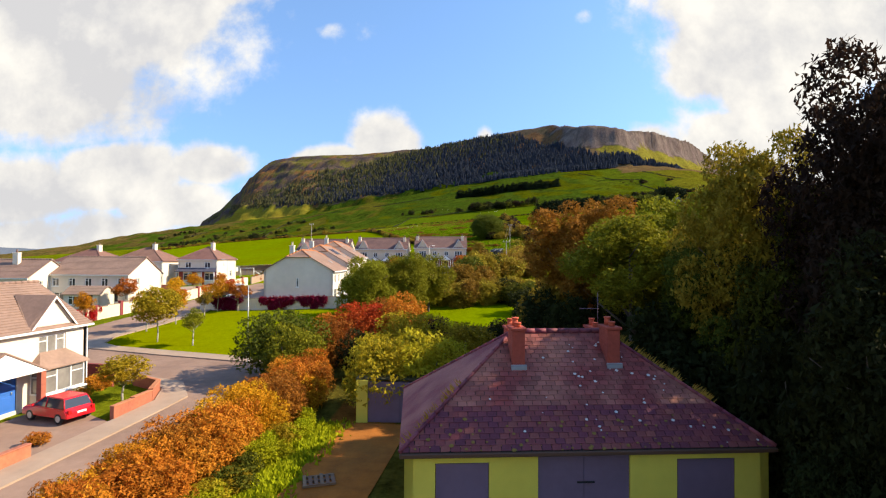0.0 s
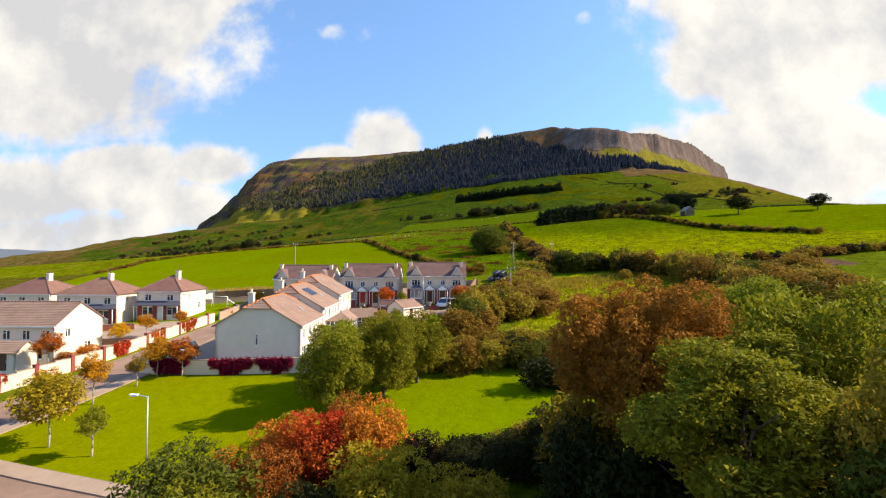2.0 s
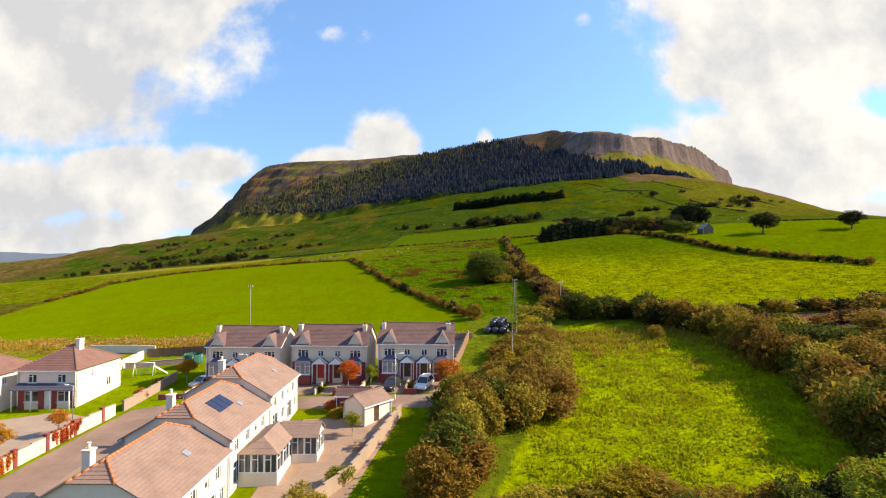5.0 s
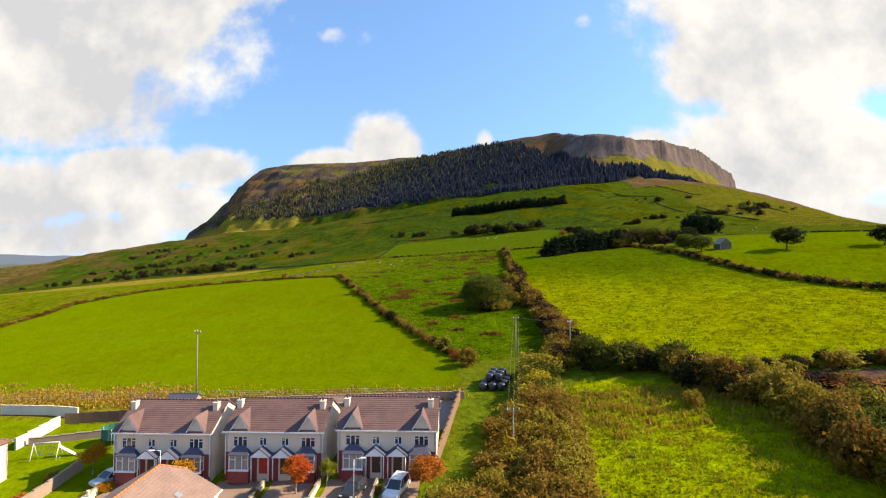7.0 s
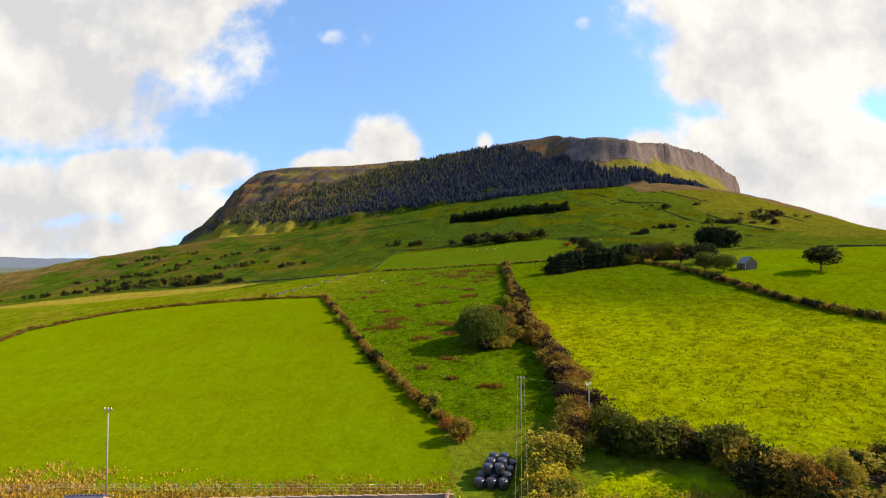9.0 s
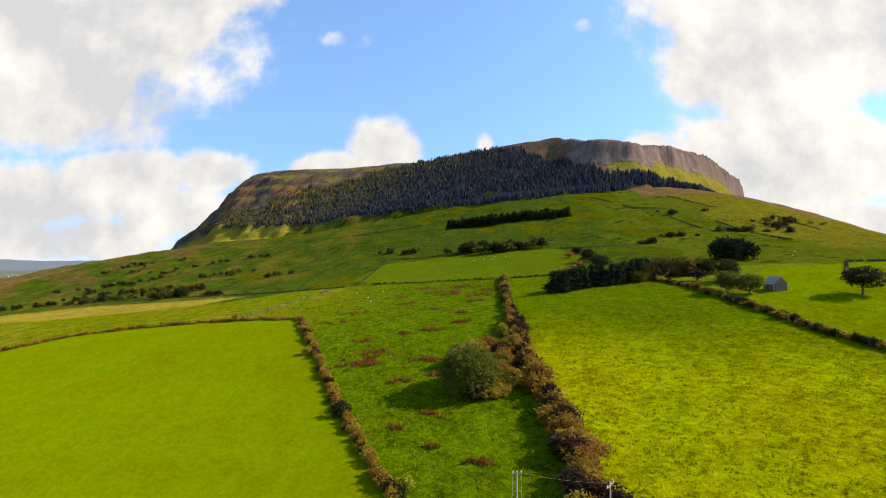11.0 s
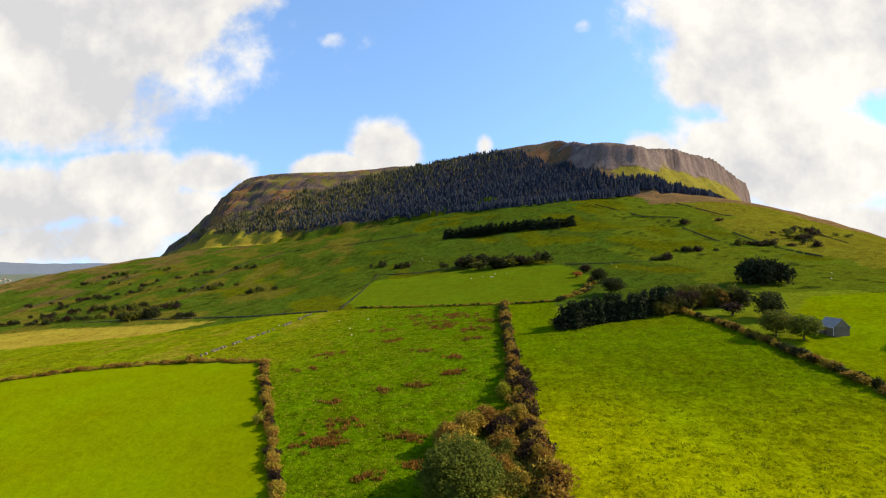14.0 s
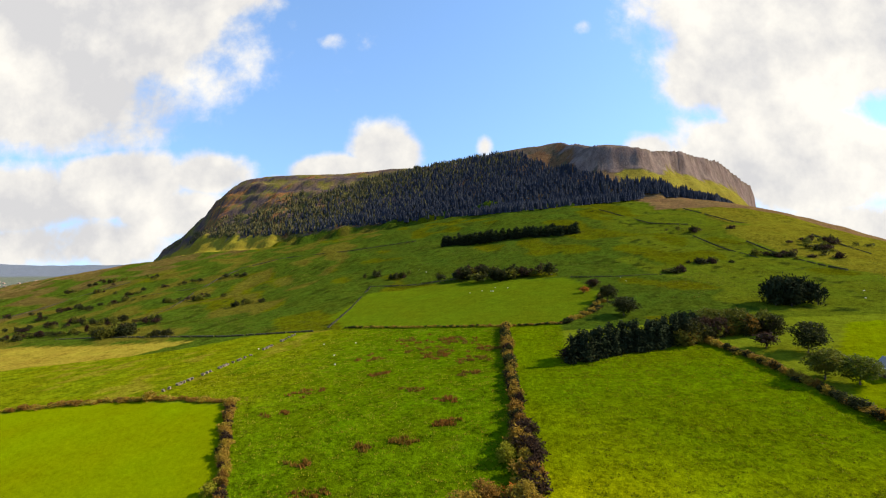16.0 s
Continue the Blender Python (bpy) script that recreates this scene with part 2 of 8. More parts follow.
MAT = {
    "land": land_material(),
    "asphalt": material("asphalt", (0.225, 0.142, 0.106), 0.9, 0.12, 1.6, 0.3, 60, second=(0.265, 0.172, 0.128)),
    "concrete": material("concrete", (0.36, 0.262, 0.195), 0.9, 0.10, 1.4, 0.3, 30, second=(0.30, 0.215, 0.16)),
    "kerb": material("kerb_stone", (0.30, 0.28, 0.25), 0.85, 0.1, 3, 0.2, each=0.1),
    "drive": material("drive_paving", (0.32, 0.215, 0.15), 0.9, 0.12, 2.5, 0.3, 30, second=(0.27, 0.175, 0.12)),
    "render": material("white_render", (0.72, 0.635, 0.53), 0.9, 0.06, 1.2, 0.25, 40, second=(0.63, 0.55, 0.455)),
    "cream": material("cream_render", (0.72, 0.60, 0.46), 0.9, 0.06, 1.2, 0.25, 40, second=(0.64, 0.53, 0.40)),
    "yellow": material("yellow_wall_paint", (0.70, 0.57, 0.075), 0.85, 0.08, 1.0, 0.2, 30, second=(0.60, 0.49, 0.075)),
    "board": material("grey_boarding", (0.175, 0.115, 0.160), 0.7, 0.1, 1.5, 0.15, second=(0.135, 0.088, 0.120)),
    "brick_tan": material("orange_tan_brick", (0.42, 0.185, 0.085), 0.85, 0.18, 6.0, 0.4, 40, second=(0.34, 0.145, 0.07), each=0.12),
    "solar": material("solar_panel", (0.02, 0.022, 0.05), 0.25, 0.05, 3.0, spec=0.6),
    "brick": material("red_brick", (0.26, 0.075, 0.05), 0.85, 0.22, 6.0, 0.4, 40, second=(0.20, 0.06, 0.045), each=0.12),
    "tile": material("brown_roof_tile", (0.275, 0.192, 0.138), 0.85, 0.14, 4.0, 0.25, 30, second=(0.21, 0.146, 0.106), each=0.10),
    "tile_red": material("red_brown_roof_tile", (0.215, 0.125, 0.088), 0.85, 0.14, 4.0, 0.25, 30, second=(0.165, 0.096, 0.07), each=0.10),
    "brick_red": material("bright_red_brick", (0.38, 0.075, 0.045), 0.85, 0.2, 6.0, 0.4, 40, second=(0.30, 0.06, 0.04)),
    "tile_dark": material("dark_roof_tile", (0.165, 0.105, 0.085), 0.85, 0.14, 4.0, 0.25, 30, second=(0.12, 0.076, 0.066), each=0.10),
    "pot_red": material("red_clay_pot", (0.46, 0.085, 0.04), 0.8, 0.14, 4.0, 0.2),
    "ridge_tile": material("terracotta_ridge_tile", (0.42, 0.16, 0.065), 0.8, 0.14, 4.0, 0.2),
    "slate": material("old_slate", (0.165, 0.030, 0.040), 0.68, 0.18, 3.0, 0.35, 25, second=(0.27, 0.080, 0.066), each=0.30, island=0.30, spec=0.32),
    "moss": material("moss", (0.22, 0.14, 0.03), 0.95, 0.25, 8.0, 0.6, 30),
    "lichen": material("pale_lichen", (0.55, 0.52, 0.48), 0.95, 0.1, 8.0),
    "lead": material("lead_flashing", (0.30, 0.31, 0.33), 0.5, 0.1, 3.0, metal=0.4),
    "white": material("white_upvc", (0.78, 0.78, 0.77), 0.45, 0.03, 2.0, spec=0.5),
    "bluepaint": material("blue_door_paint", (0.035, 0.14, 0.50), 0.45, 0.06, 2.0, spec=0.5),
    "redpaint": material("red_door_paint", (0.50, 0.025, 0.02), 0.45, 0.06, 2.0, spec=0.5),
    "brownpaint": material("brown_door_paint", (0.10, 0.05, 0.03), 0.5, 0.08, 2.0),
    "lapis": material("grey_blue_slate", (0.085, 0.085, 0.12), 0.9, 0.12, 5.0, 0.2, spec=0.1),
    "mossy_stone": material("mossy_stone", (0.050, 0.048, 0.022), 0.95, 0.25, 2.0, 0.5, 10, island=0.3),
    "wood": material("weathered_timber", (0.21, 0.13, 0.075), 0.85, 0.18, 3.0, 0.3, stretch=(1, 1, 0.2), each=0.2),
    "pole": material("grey_pole_timber", (0.24, 0.21, 0.17), 0.9, 0.15, 4.0, 0.3, stretch=(4, 4, 0.3)),
    "galv": material("galvanised_steel", (0.50, 0.50, 0.48), 0.45, 0.05, 3.0, metal=0.6),
    "bark": material("bark", (0.105, 0.08, 0.06), 0.95, 0.25, 6.0, 0.8, 20, stretch=(1, 1, 0.25)),
    "palebark": material("pale_bark", (0.30, 0.27, 0.22), 0.9, 0.2, 6.0, 0.5, 20),
    "earth": material("bare_earth", (0.38, 0.120, 0.014), 0.95, 0.3, 1.2, 0.6, 8, second=(0.22, 0.085, 0.014)),
    "stone": material("field_stone", (0.135, 0.108, 0.070), 0.9, 0.2, 2.0, 0.5, 10, each=0.2, island=0.3),
    "blackwrap": material("black_bale_wrap", (0.022, 0.022, 0.03), 0.28, 0.1, 4.0, 0.25, 10, spec=0.6),
    # lighter and bluer than the wrap: its sheen is put into the colour
    "wrap_end_sheen": material("bale_end_sheen", (0.045, 0.042, 0.062), 0.45, 0.1, 4.0, 0.2, 10, spec=0.5),
    "tyre": material("tyre_rubber", (0.02, 0.02, 0.02), 0.85, 0.1, 8.0),
    "redcar": material("red_car_paint", (0.52, 0.012, 0.02), 0.25, 0.03, 2.0, spec=0.6),
    "silvercar": material("silver_car_paint", (0.55, 0.56, 0.57), 0.3, 0.03, 2.0, metal=0.3, spec=0.6),
    "whitecar": material("white_car_paint", (0.76, 0.76, 0.75), 0.3, 0.03, 2.0, spec=0.6),
    "darkcar": material("dark_car_paint", (0.03, 0.032, 0.04), 0.25, 0.03, 2.0, spec=0.6),
    "bluecar": material("blue_plastic", (0.03, 0.08, 0.45), 0.5, 0.05, 2.0),
    "lamp_lens": material("red_lamp_lens", (0.45, 0.01, 0.01), 0.2, 0.02, 2.0),
    "clear_lens": material("clear_lamp_lens", (0.7, 0.7, 0.7), 0.15, 0.02, 2.0),
    "green_tarp": material("green_netting", (0.03, 0.12, 0.09), 0.8, 0.15, 6.0, 0.3),
    "blind": material("window_blind", (0.55, 0.53, 0.50), 0.8, 0.05, 3.0),
    "fleece_tone": material("pale_fleece", (0.62, 0.58, 0.50), 0.95, 0.1, 8.0),
}


def glass_material():
    m = bpy.data.materials.new("window_glass")
    tree, add = nodes_of(m)
    b = add("ShaderNodeBsdfPrincipled", Base_Color=(0.035, 0.04, 0.05, 1), Roughness=0.06)
    b.inputs["Specular IOR Level"].default_value = 0.7
    add("ShaderNodeOutputMaterial", Surface=b.outputs[0])
    return m


MAT["glass"] = glass_material()
MAT["net"] = material("net_curtained_glass", (0.30, 0.28, 0.26), 0.08, 0.25, 1.5, second=(0.12, 0.115, 0.11), spec=0.7)
LEAF = {
    "green": leaf_material("leaves_green", (0.190, 0.215, 0.013), (0.240, 0.232, 0.013)),
    "olive": leaf_material("leaves_olive", (0.249, 0.205, 0.02), (0.303, 0.213, 0.02)),
    "lime": leaf_material("leaves_lime", (0.349, 0.305, 0.015), (0.403, 0.305, 0.017)),
    "russet": leaf_material("leaves_russet", (0.255, 0.159, 0.02), (0.195, 0.144, 0.017)),
    "deep": leaf_material("leaves_deep_green", (0.072, 0.088, 0.010), (0.104, 0.108, 0.011)),
    # near-black; for growth under the near trees their shade is put into it
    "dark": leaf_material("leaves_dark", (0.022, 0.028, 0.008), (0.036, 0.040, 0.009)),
    "brown": leaf_material("leaves_brown", (0.329, 0.128, 0.017), (0.293, 0.159, 0.017), translucent=0.30),
    "orange": leaf_material("leaves_orange", (0.512, 0.195, 0.017), (0.403, 0.207, 0.02), translucent=0.32),
    "red": leaf_material("leaves_red", (0.50, 0.085, 0.015), (0.366, 0.146, 0.015)),
    "yellow": leaf_material("leaves_yellow", (0.586, 0.317, 0.012), (0.439, 0.281, 0.012)),
    "crimson": leaf_material("leaves_crimson", (0.30, 0.014, 0.03), (0.20, 0.012, 0.035)),
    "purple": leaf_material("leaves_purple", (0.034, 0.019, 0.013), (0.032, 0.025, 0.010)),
    "conifer": leaf_material("needles_dark", (0.016, 0.024, 0.012), (0.026, 0.034, 0.013), translucent=0.08, rough=0.95, spec=0.02),
    "larch": leaf_material("leaves_larch", (0.100, 0.096, 0.034), (0.060, 0.066, 0.036), translucent=0.1, rough=1.0, spec=0.0),
    # hill spruce: a mild blue of distance haze is put into the needles
    "spruce": leaf_material("needles_haze_blue", (0.028, 0.031, 0.050), (0.036, 0.040, 0.052), island=0.12, translucent=0.05, rough=1.0, spec=0.0),
    "straw": leaf_material("dry_straw", (0.40, 0.25, 0.04), (0.30, 0.22, 0.03)),
    "rush": leaf_material("rushes_brown", (0.20, 0.105, 0.014), (0.150, 0.112, 0.012)),
    "pasture": leaf_material("pasture_blades", (0.150, 0.178, 0.003), (0.128, 0.165, 0.003)),
    "hawthorn": leaf_material("leaves_hawthorn", (0.078, 0.112, 0.012), (0.100, 0.120, 0.012)),
    "copper": leaf_material("leaves_copper", (0.275, 0.112, 0.015), (0.230, 0.122, 0.015), translucent=0.30),
    "weed": leaf_material("weeds_green", (0.26, 0.30, 0.006), (0.30, 0.29, 0.008)),
}

# ---- terrain ----
def knots(v, ks, vs):
    """Smooth profile through spot heights (monotone cubic)."""
    ks, vs = np.asarray(ks, float), np.asarray(vs, float)
    v = np.clip(v, ks[0], ks[-1])
    d = np.diff(vs) / np.diff(ks)
    m = np.concatenate(([d[0]], np.where(d[1:] * d[:-1] > 0, 2 * d[1:] * d[:-1] / (d[1:] + d[:-1] + 1e-12), 0), [d[-1]]))
    i = np.clip(np.searchsorted(ks, v) - 1, 0, len(ks) - 2)
    h = ks[i + 1] - ks[i]
    s = (v - ks[i]) / h
    return ((1 + 2 * s) * (1 - s) ** 2 * vs[i] + s * (1 - s) ** 2 * h * m[i]
            + s * s * (3 - 2 * s) * vs[i + 1] + s * s * (s - 1) * h * m[i + 1])


def smooth(a, b, v):
    s = np.clip((v - a) / (b - a), 0, 1)
    return s * s * (3 - 2 * s)


def waves(x, y, size, seed):
    """Cheap rolling noise, about -1 to 1."""
    r = np.random.RandomState(seed)
    out = 0
    for k in range(7):
        a, f, p = r.uniform(0, 6.283), r.uniform(0.6, 1.7) / size * 6.283, r.uniform(0, 6.283)
        out = out + np.sin(f * (x * np.cos(a) + y * np.sin(a)) + p + 0.7 * np.sin(f * 0.6 * (y * np.cos(a) - x * np.sin(a)) + 2 * p))
    return out / 3.6


def lower_slope(x, y):
    """The farmland and the foot of the hill, without the plateau."""
    mid = knots(y, [-400, 10, 30, 70, 114, 137, 180, 217, 268, 349, 420, 470, 560, 700, 850, 1100, 1500],
                [-6, -0.3, 0.3, 3.6, 7.0, 9.2, 14.5, 19.5, 28.5, 38, 49, 58, 80, 118, 146, 180, 200])
    left = knots(y, [0, 70, 114, 268, 420, 560, 900, 1500], [0.0, 0.02, 0.03, 0.06, 0.1, 0.13, 0.16, 0.16])
    right = knots(y, [0, 100, 140, 268, 420, 560, 900], [0.0, 0.06, 0.09, 0.10, 0.09, 0.10, 0.12])
    xl = np.minimum(x, 0)
    xr = np.maximum(x, 0)
    down = left * 1.16 * 900 * np.tanh(xl / 900) - 235 * smooth(1000, 1350, y) * smooth(-330, -720, x) - 26 * smooth(650, 1000, y) * smooth(-520, -900, x) + 10 * smooth(450, 820, y) * smooth(-330, -600, x) - 6 * smooth(-590, -760, x) * smooth(450, 760, y)
    up = right * (150 * np.tanh(xr / 150)) - 0.00094 * np.maximum(xr - 160, 0) ** 2 * smooth(200, 600, y)
    h = mid + down + np.maximum(up, -110)
    return np.maximum(h, -8 - 0.002 * np.abs(x))


def foot_line(x):
    """How far back the mountain's foot lies: a near corner in the middle, flanks further off."""
    return knots(x, [-900, -760, -640, -560, -300, -40, 160, 300, 420, 520, 600, 700, 900],
                 [1130, 1085, 1040, 1000, 915, 830, 775, 900, 1040, 1170, 1330, 1500, 2000])


TOP_X = [-900, -800, -724, -677, -647, -617, -588, -560, -500, -420, -340, -260, -170, -100, -40, 20, 80, 140, 200, 260, 320, 380, 430, 470, 510, 550, 620, 800]
TOP_Z = [-80, 57, 119, 146, 181, 236, 262, 265, 267, 270, 270, 281, 272, 269, 278, 288, 287, 242, 233, 245, 249, 254, 244, 237, 240, 238, 120, -50]


def plateau(x, y):
    """Height of the table mountain's surface, or far below ground outside it."""
    foot = foot_line(x)
    w = smooth(70, 190, x)
    # upright buttresses and gullies along the eastern crag
    d = y - foot + w * (7 * waves(x, 0 * x, 44, 51) + 4 * waves(x, 0 * x, 19, 52)) * (1 - 0.6 * smooth(300, 430, x))
    top = knots(x, TOP_X, TOP_Z)
    steep = knots(x, [-700, -480, -250, 120], [1.9, 1.5, 1.05, 1.0])
    face = knots(d * steep, [-60, 0, 120, 230, 330, 700, 1500], [-60, 0, 62, 130, 185, 300, 420])
    # rock ledges step up the western end
    face = face + smooth(-230, -420, x) * smooth(0, 30, face) * 3.2 * np.sin(face / 4.6 + 0.012 * x + 1.6 * waves(x, y, 190, 54)) * (0.6 + 0.4 * waves(x, y, 120, 55))
    # the eastern end: grassy scree below, then an upright crag
    cliff = knots(d, [-60, 0, 45, 88, 99, 112, 132, 300, 1500], [-60, 0, 27, 55, 80, 124, 150, 260, 420])
    cliff = cliff + 20 * smooth(270, 420, x) * smooth(0, 62, d)
    face = face * (1 - w) + cliff * w
    base = lower_slope(x, np.minimum(y, foot))
    h = base + face
    k = 22.0 - 15.0 * w
    lo = np.minimum(h, top)
    return np.where(d > -60, lo - k * np.log1p(np.exp(-np.abs(h - top) / k)) * 0.6, -999)


def ground(x, y):
    x, y = np.asarray(x, float), np.asarray(y, float)
    b = lower_slope(x, y)
    p = plateau(x, y)
    far = smooth(1900, 3200, np.hypot(x, y))
    h = np.maximum(b, p)
    rim = smooth(2900, 4300, np.hypot(x, y))
    h = h * (1 - far) + ((6 + 24 * waves(x, y, 2600, 5)) * 0.6 * (1 - rim) + (64 + 20 * waves(x, y, 1500, 6)) * rim) * far
    return h


def inside(x, y, poly):
    """Which points lie in the polygon."""
    hit = np.zeros(np.shape(x), bool)
    for (x0, y0), (x1, y1) in zip(poly, poly[1:] + poly[:1]):
        cross = (y0 > y) != (y1 > y)
        hit ^= cross & (x < (x1 - x0) * (y - y0) / (y1 - y0 + 1e-9) + x0)
    return hit


FIELD_WEST = [(-76, 278), (-54, 237), (-32.5, 197), (-13, 164), (-9, 152), (-8, 141), (-54, 141), (-130, 138), (-152, 160), (-168, 203), (-176, 242), (-160, 270), (-137, 279), (-111, 283)]
FIELD_STRIP = [(-76, 278), (-54, 237), (-32.5, 197), (-13, 164), (-6, 158), (12, 165), (11, 191), (4, 236), (1, 281), (-1, 351), (-75, 372), (-106, 290)]
FIELD_EAST = [(-1, 351), (1, 281), (4, 236), (11, 191), (14, 161), (17, 154), (28, 148), (60, 146), (130, 150), (120, 190), (87, 208), (78, 229), (68, 272), (63, 318), (19, 300), (20, 350)]
FIELD_ROUGH = [(-1, 82), (6, 78), (18, 79), (32, 86), (42, 112), (42, 138), (14, 146), (8, 140), (6, 112)]
LAWN_ISLAND = [(-40, 48), (-40.6, 51.5), (-39.4, 58), (-39, 66.6), (-19, 67.8), (-13, 58), (-14, 48), (-21.9, 43.6), (-30.4, 45.2), (-37, 46.6)]
LAWN_SMALL = [(-16, 43), (-16, 66), (-6, 69), (6, 73), (16, 74), (34, 76), (32, 56), (16, 50), (8, 43)]
FIELD_MID = [(-75, 373), (-2, 353), (22, 350), (46, 400), (37, 446), (-25, 470), (-87, 460), (-92, 400)]
FIELD_GOLD = [(-770, 1142), (-660, 1076), (-597, 1045), (-481, 998), (-380, 966), (-396, 930), (-433, 938), (-523, 966), (-620, 1012), (-720, 1076)]
FIELD_FAR = [(90, 208), (102, 191), (260, 180), (300, 300), (170, 335), (112, 330), (92, 300), (74, 266), (80, 232)]
FIELD_TAN = [(-222, 300), (-190, 318), (-165, 345), (-150, 372), (-209, 380), (-268, 394), (-320, 388), (-345, 350), (-300, 310)]
FIELD_SLOPE = [(-75, 372), (-106, 290), (-111, 283), (-140, 279), (-162, 270), (-178, 245), (-172, 205), (-230, 200), (-345, 262), (-345, 332), (-232, 330), (-150, 352), (-120, 373)]
PLOT_ESTATE = [(-110, 72), (-46, 72), (-19, 68), (-9, 80), (-8, 135), (-70, 139), (-120, 120)]


def land_cover(x, y, z, steep):
    n = waves(x, y, 55, 3)
    n2 = waves(x, y, 16, 4)
    n3 = waves(x, y, 180, 9)
    col = np.empty((*np.shape(x), 3))
    col[:] = (0.105, 0.130, 0.006)
    tus = np.full(np.shape(x), 0.55)
    rock = np.zeros(np.shape(x))

    def put(mask, c, t=None, r=None):
        col[mask] = c
        if t is not None:
            tus[mask] = t
        if r is not None:
            rock[mask] = r
    hill = (y > 340) | (x > 135) | (x < -150)
    # hill grass, with a little blue put in for the haze
    put(hill, (0.041, 0.064, 0.005), 0.9)
    put(hill & (x > 90 + 14 * n), (0.070, 0.090, 0.005), 0.8)
    put(hill & (n + n3 > 0.5), (0.062, 0.070, 0.002), 0.9)
    put(hill & (n2 + 0.6 * n < -0.95), (0.028, 0.040, 0.004), 1.0)
    put(hill & (x < -150) & (n > 0.15), (0.075, 0.070, 0.008), 0.9)
    put((x < -420) & (n + n3 > 0.0), (0.075, 0.058, 0.014), 0.9)
    put(hill & (x > 175 + 16 * n) & (y > 390 + 20 * n2), (0.112, 0.104, 0.008), 0.9)
    # heather moor above the fields
    moor = (x > 150) & (y > 520 + 0.35 * (600 - x)) & (n * 20 + y > 540)
    put(moor, (0.135, 0.085, 0.034), 0.9)
    put((x < -560) & (n2 > -0.2), (0.115, 0.078, 0.024), 0.9)
    # far land grey-green; past 3 km the blue of haze is put into it
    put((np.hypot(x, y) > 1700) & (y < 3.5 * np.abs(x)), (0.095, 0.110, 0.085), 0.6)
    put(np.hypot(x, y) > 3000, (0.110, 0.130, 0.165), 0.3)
    foot = foot_line(x)
    mountain = (y > foot + 24 * smooth(80, -60, x)) & (np.hypot(x, y) < 1750)
    put(mountain, (0.092, 0.068, 0.046), 0.9)
    put(mountain & (n + n3 > 0.1), (0.125, 0.070, 0.034), 0.9)
    put(mountain & (n2 - n > 0.6), (0.066, 0.056, 0.034), 0.9)
    # heather and rough grass in level bands over the western ledges
    west = mountain & (x < -110 + 30 * n)
    band = np.sin(z / 4.6 + 0.9 * n + 1.8 * n3 + 0.012 * x) + 0.6 * n2
    put(west, (0.100, 0.070, 0.050), 0.9)
    put(west & (n3 + 0.6 * n > 0.15), (0.185, 0.092, 0.034), 0.9)
    put(west & (n - n3 > 0.45), (0.112, 0.098, 0.022), 0.8)
    put(west & (band > 0.75), (0.128, 0.104, 0.034), 0.7)
    put(west & (band < -0.55) & (steep > 0.35), (0.066, 0.050, 0.050), 0.8, 0.15)
    # grassy scree under the eastern crags
    rise = z - lower_slope(x, foot)
    lim = 50 + 20 * smooth(270, 420, x) + 6 * waves(x, 0 * x, 60, 53)
    put(mountain & (x > 95 + 12 * n) & (rise > lim), (0.150, 0.112, 0.096), 0.5, 1.0)
    put(mountain & (x > 95) & (rise > lim + 30) & (np.sin(z / 5.2 + 1.3 * n) + 0.5 * n2 > 0.5), (0.118, 0.088, 0.076), 0.6, 0.8)
    put(mountain & (x > 110) & (steep < 0.42) & (rise > 75), (0.105, 0.078, 0.046), 0.8, 0.0)
    put(mountain & (x > 130) & (rise < lim), (0.125, 0.086, 0.040), 0.8, 0.0)
    put(mountain & (x > 150) & (rise < lim) & (rise > 16), (0.165, 0.142, 0.022), 0.8, 0.0)
    for poly, c, t in ((FIELD_TAN, (0.195, 0.158, 0.018), 0.7), (FIELD_SLOPE, (0.102, 0.122, 0.002), 0.8), (FIELD_MID, (0.072, 0.104, 0.003), 0.35), (FIELD_WEST, (0.108, 0.140, 0.0004), 0.12),
                       (FIELD_STRIP, (0.060, 0.102, 0.0008), 1.0), (FIELD_EAST, (0.122, 0.160, 0.0004), 0.75), (FIELD_FAR, (0.115, 0.150, 0.0006), 0.5), (FIELD_GOLD, (0.20, 0.165, 0.018), 0.5), (FIELD_ROUGH, (0.225, 0.265, 0.0008), 0.6),
                       (PLOT_ESTATE, (0.13, 0.172, 0.001), 0.3), (LAWN_ISLAND, (0.142, 0.160, 0.0004), 0.04), (LAWN_SMALL, (0.135, 0.180, 0.0004), 0.05)):
        put(inside(x, y, poly), c, t)
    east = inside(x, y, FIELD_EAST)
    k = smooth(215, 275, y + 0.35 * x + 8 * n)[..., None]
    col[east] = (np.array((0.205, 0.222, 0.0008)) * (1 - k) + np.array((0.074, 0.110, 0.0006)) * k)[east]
    rough = inside(x, y, FIELD_ROUGH)
    put(rough & (n2 + n > 0.35) & (y > 118), (0.14, 0.135, 0.014), 1.0)
    strip = inside(x, y, FIELD_STRIP)
    slope = inside(x, y, FIELD_SLOPE)
    put(slope & (n2 > 0.35), (0.085, 0.108, 0.002), 0.9)
    put(slope & (n2 + n < -0.7), (0.130, 0.122, 0.008), 0.9)
    k = smooth(-40, -100, x - 6 * n2)[..., None]
    col[strip] = (np.array((0.060, 0.102, 0.0008)) * (1 - k) + np.array((0.102, 0.122, 0.002)) * k)[strip]
    put(strip & (n2 > 0.55) & (n > -0.3), (0.062, 0.094, 0.001), 0.9)
    put((y > 133) & (y < 144) & (x > 42) & (x < 75), (0.13, 0.075, 0.05), 1.0)
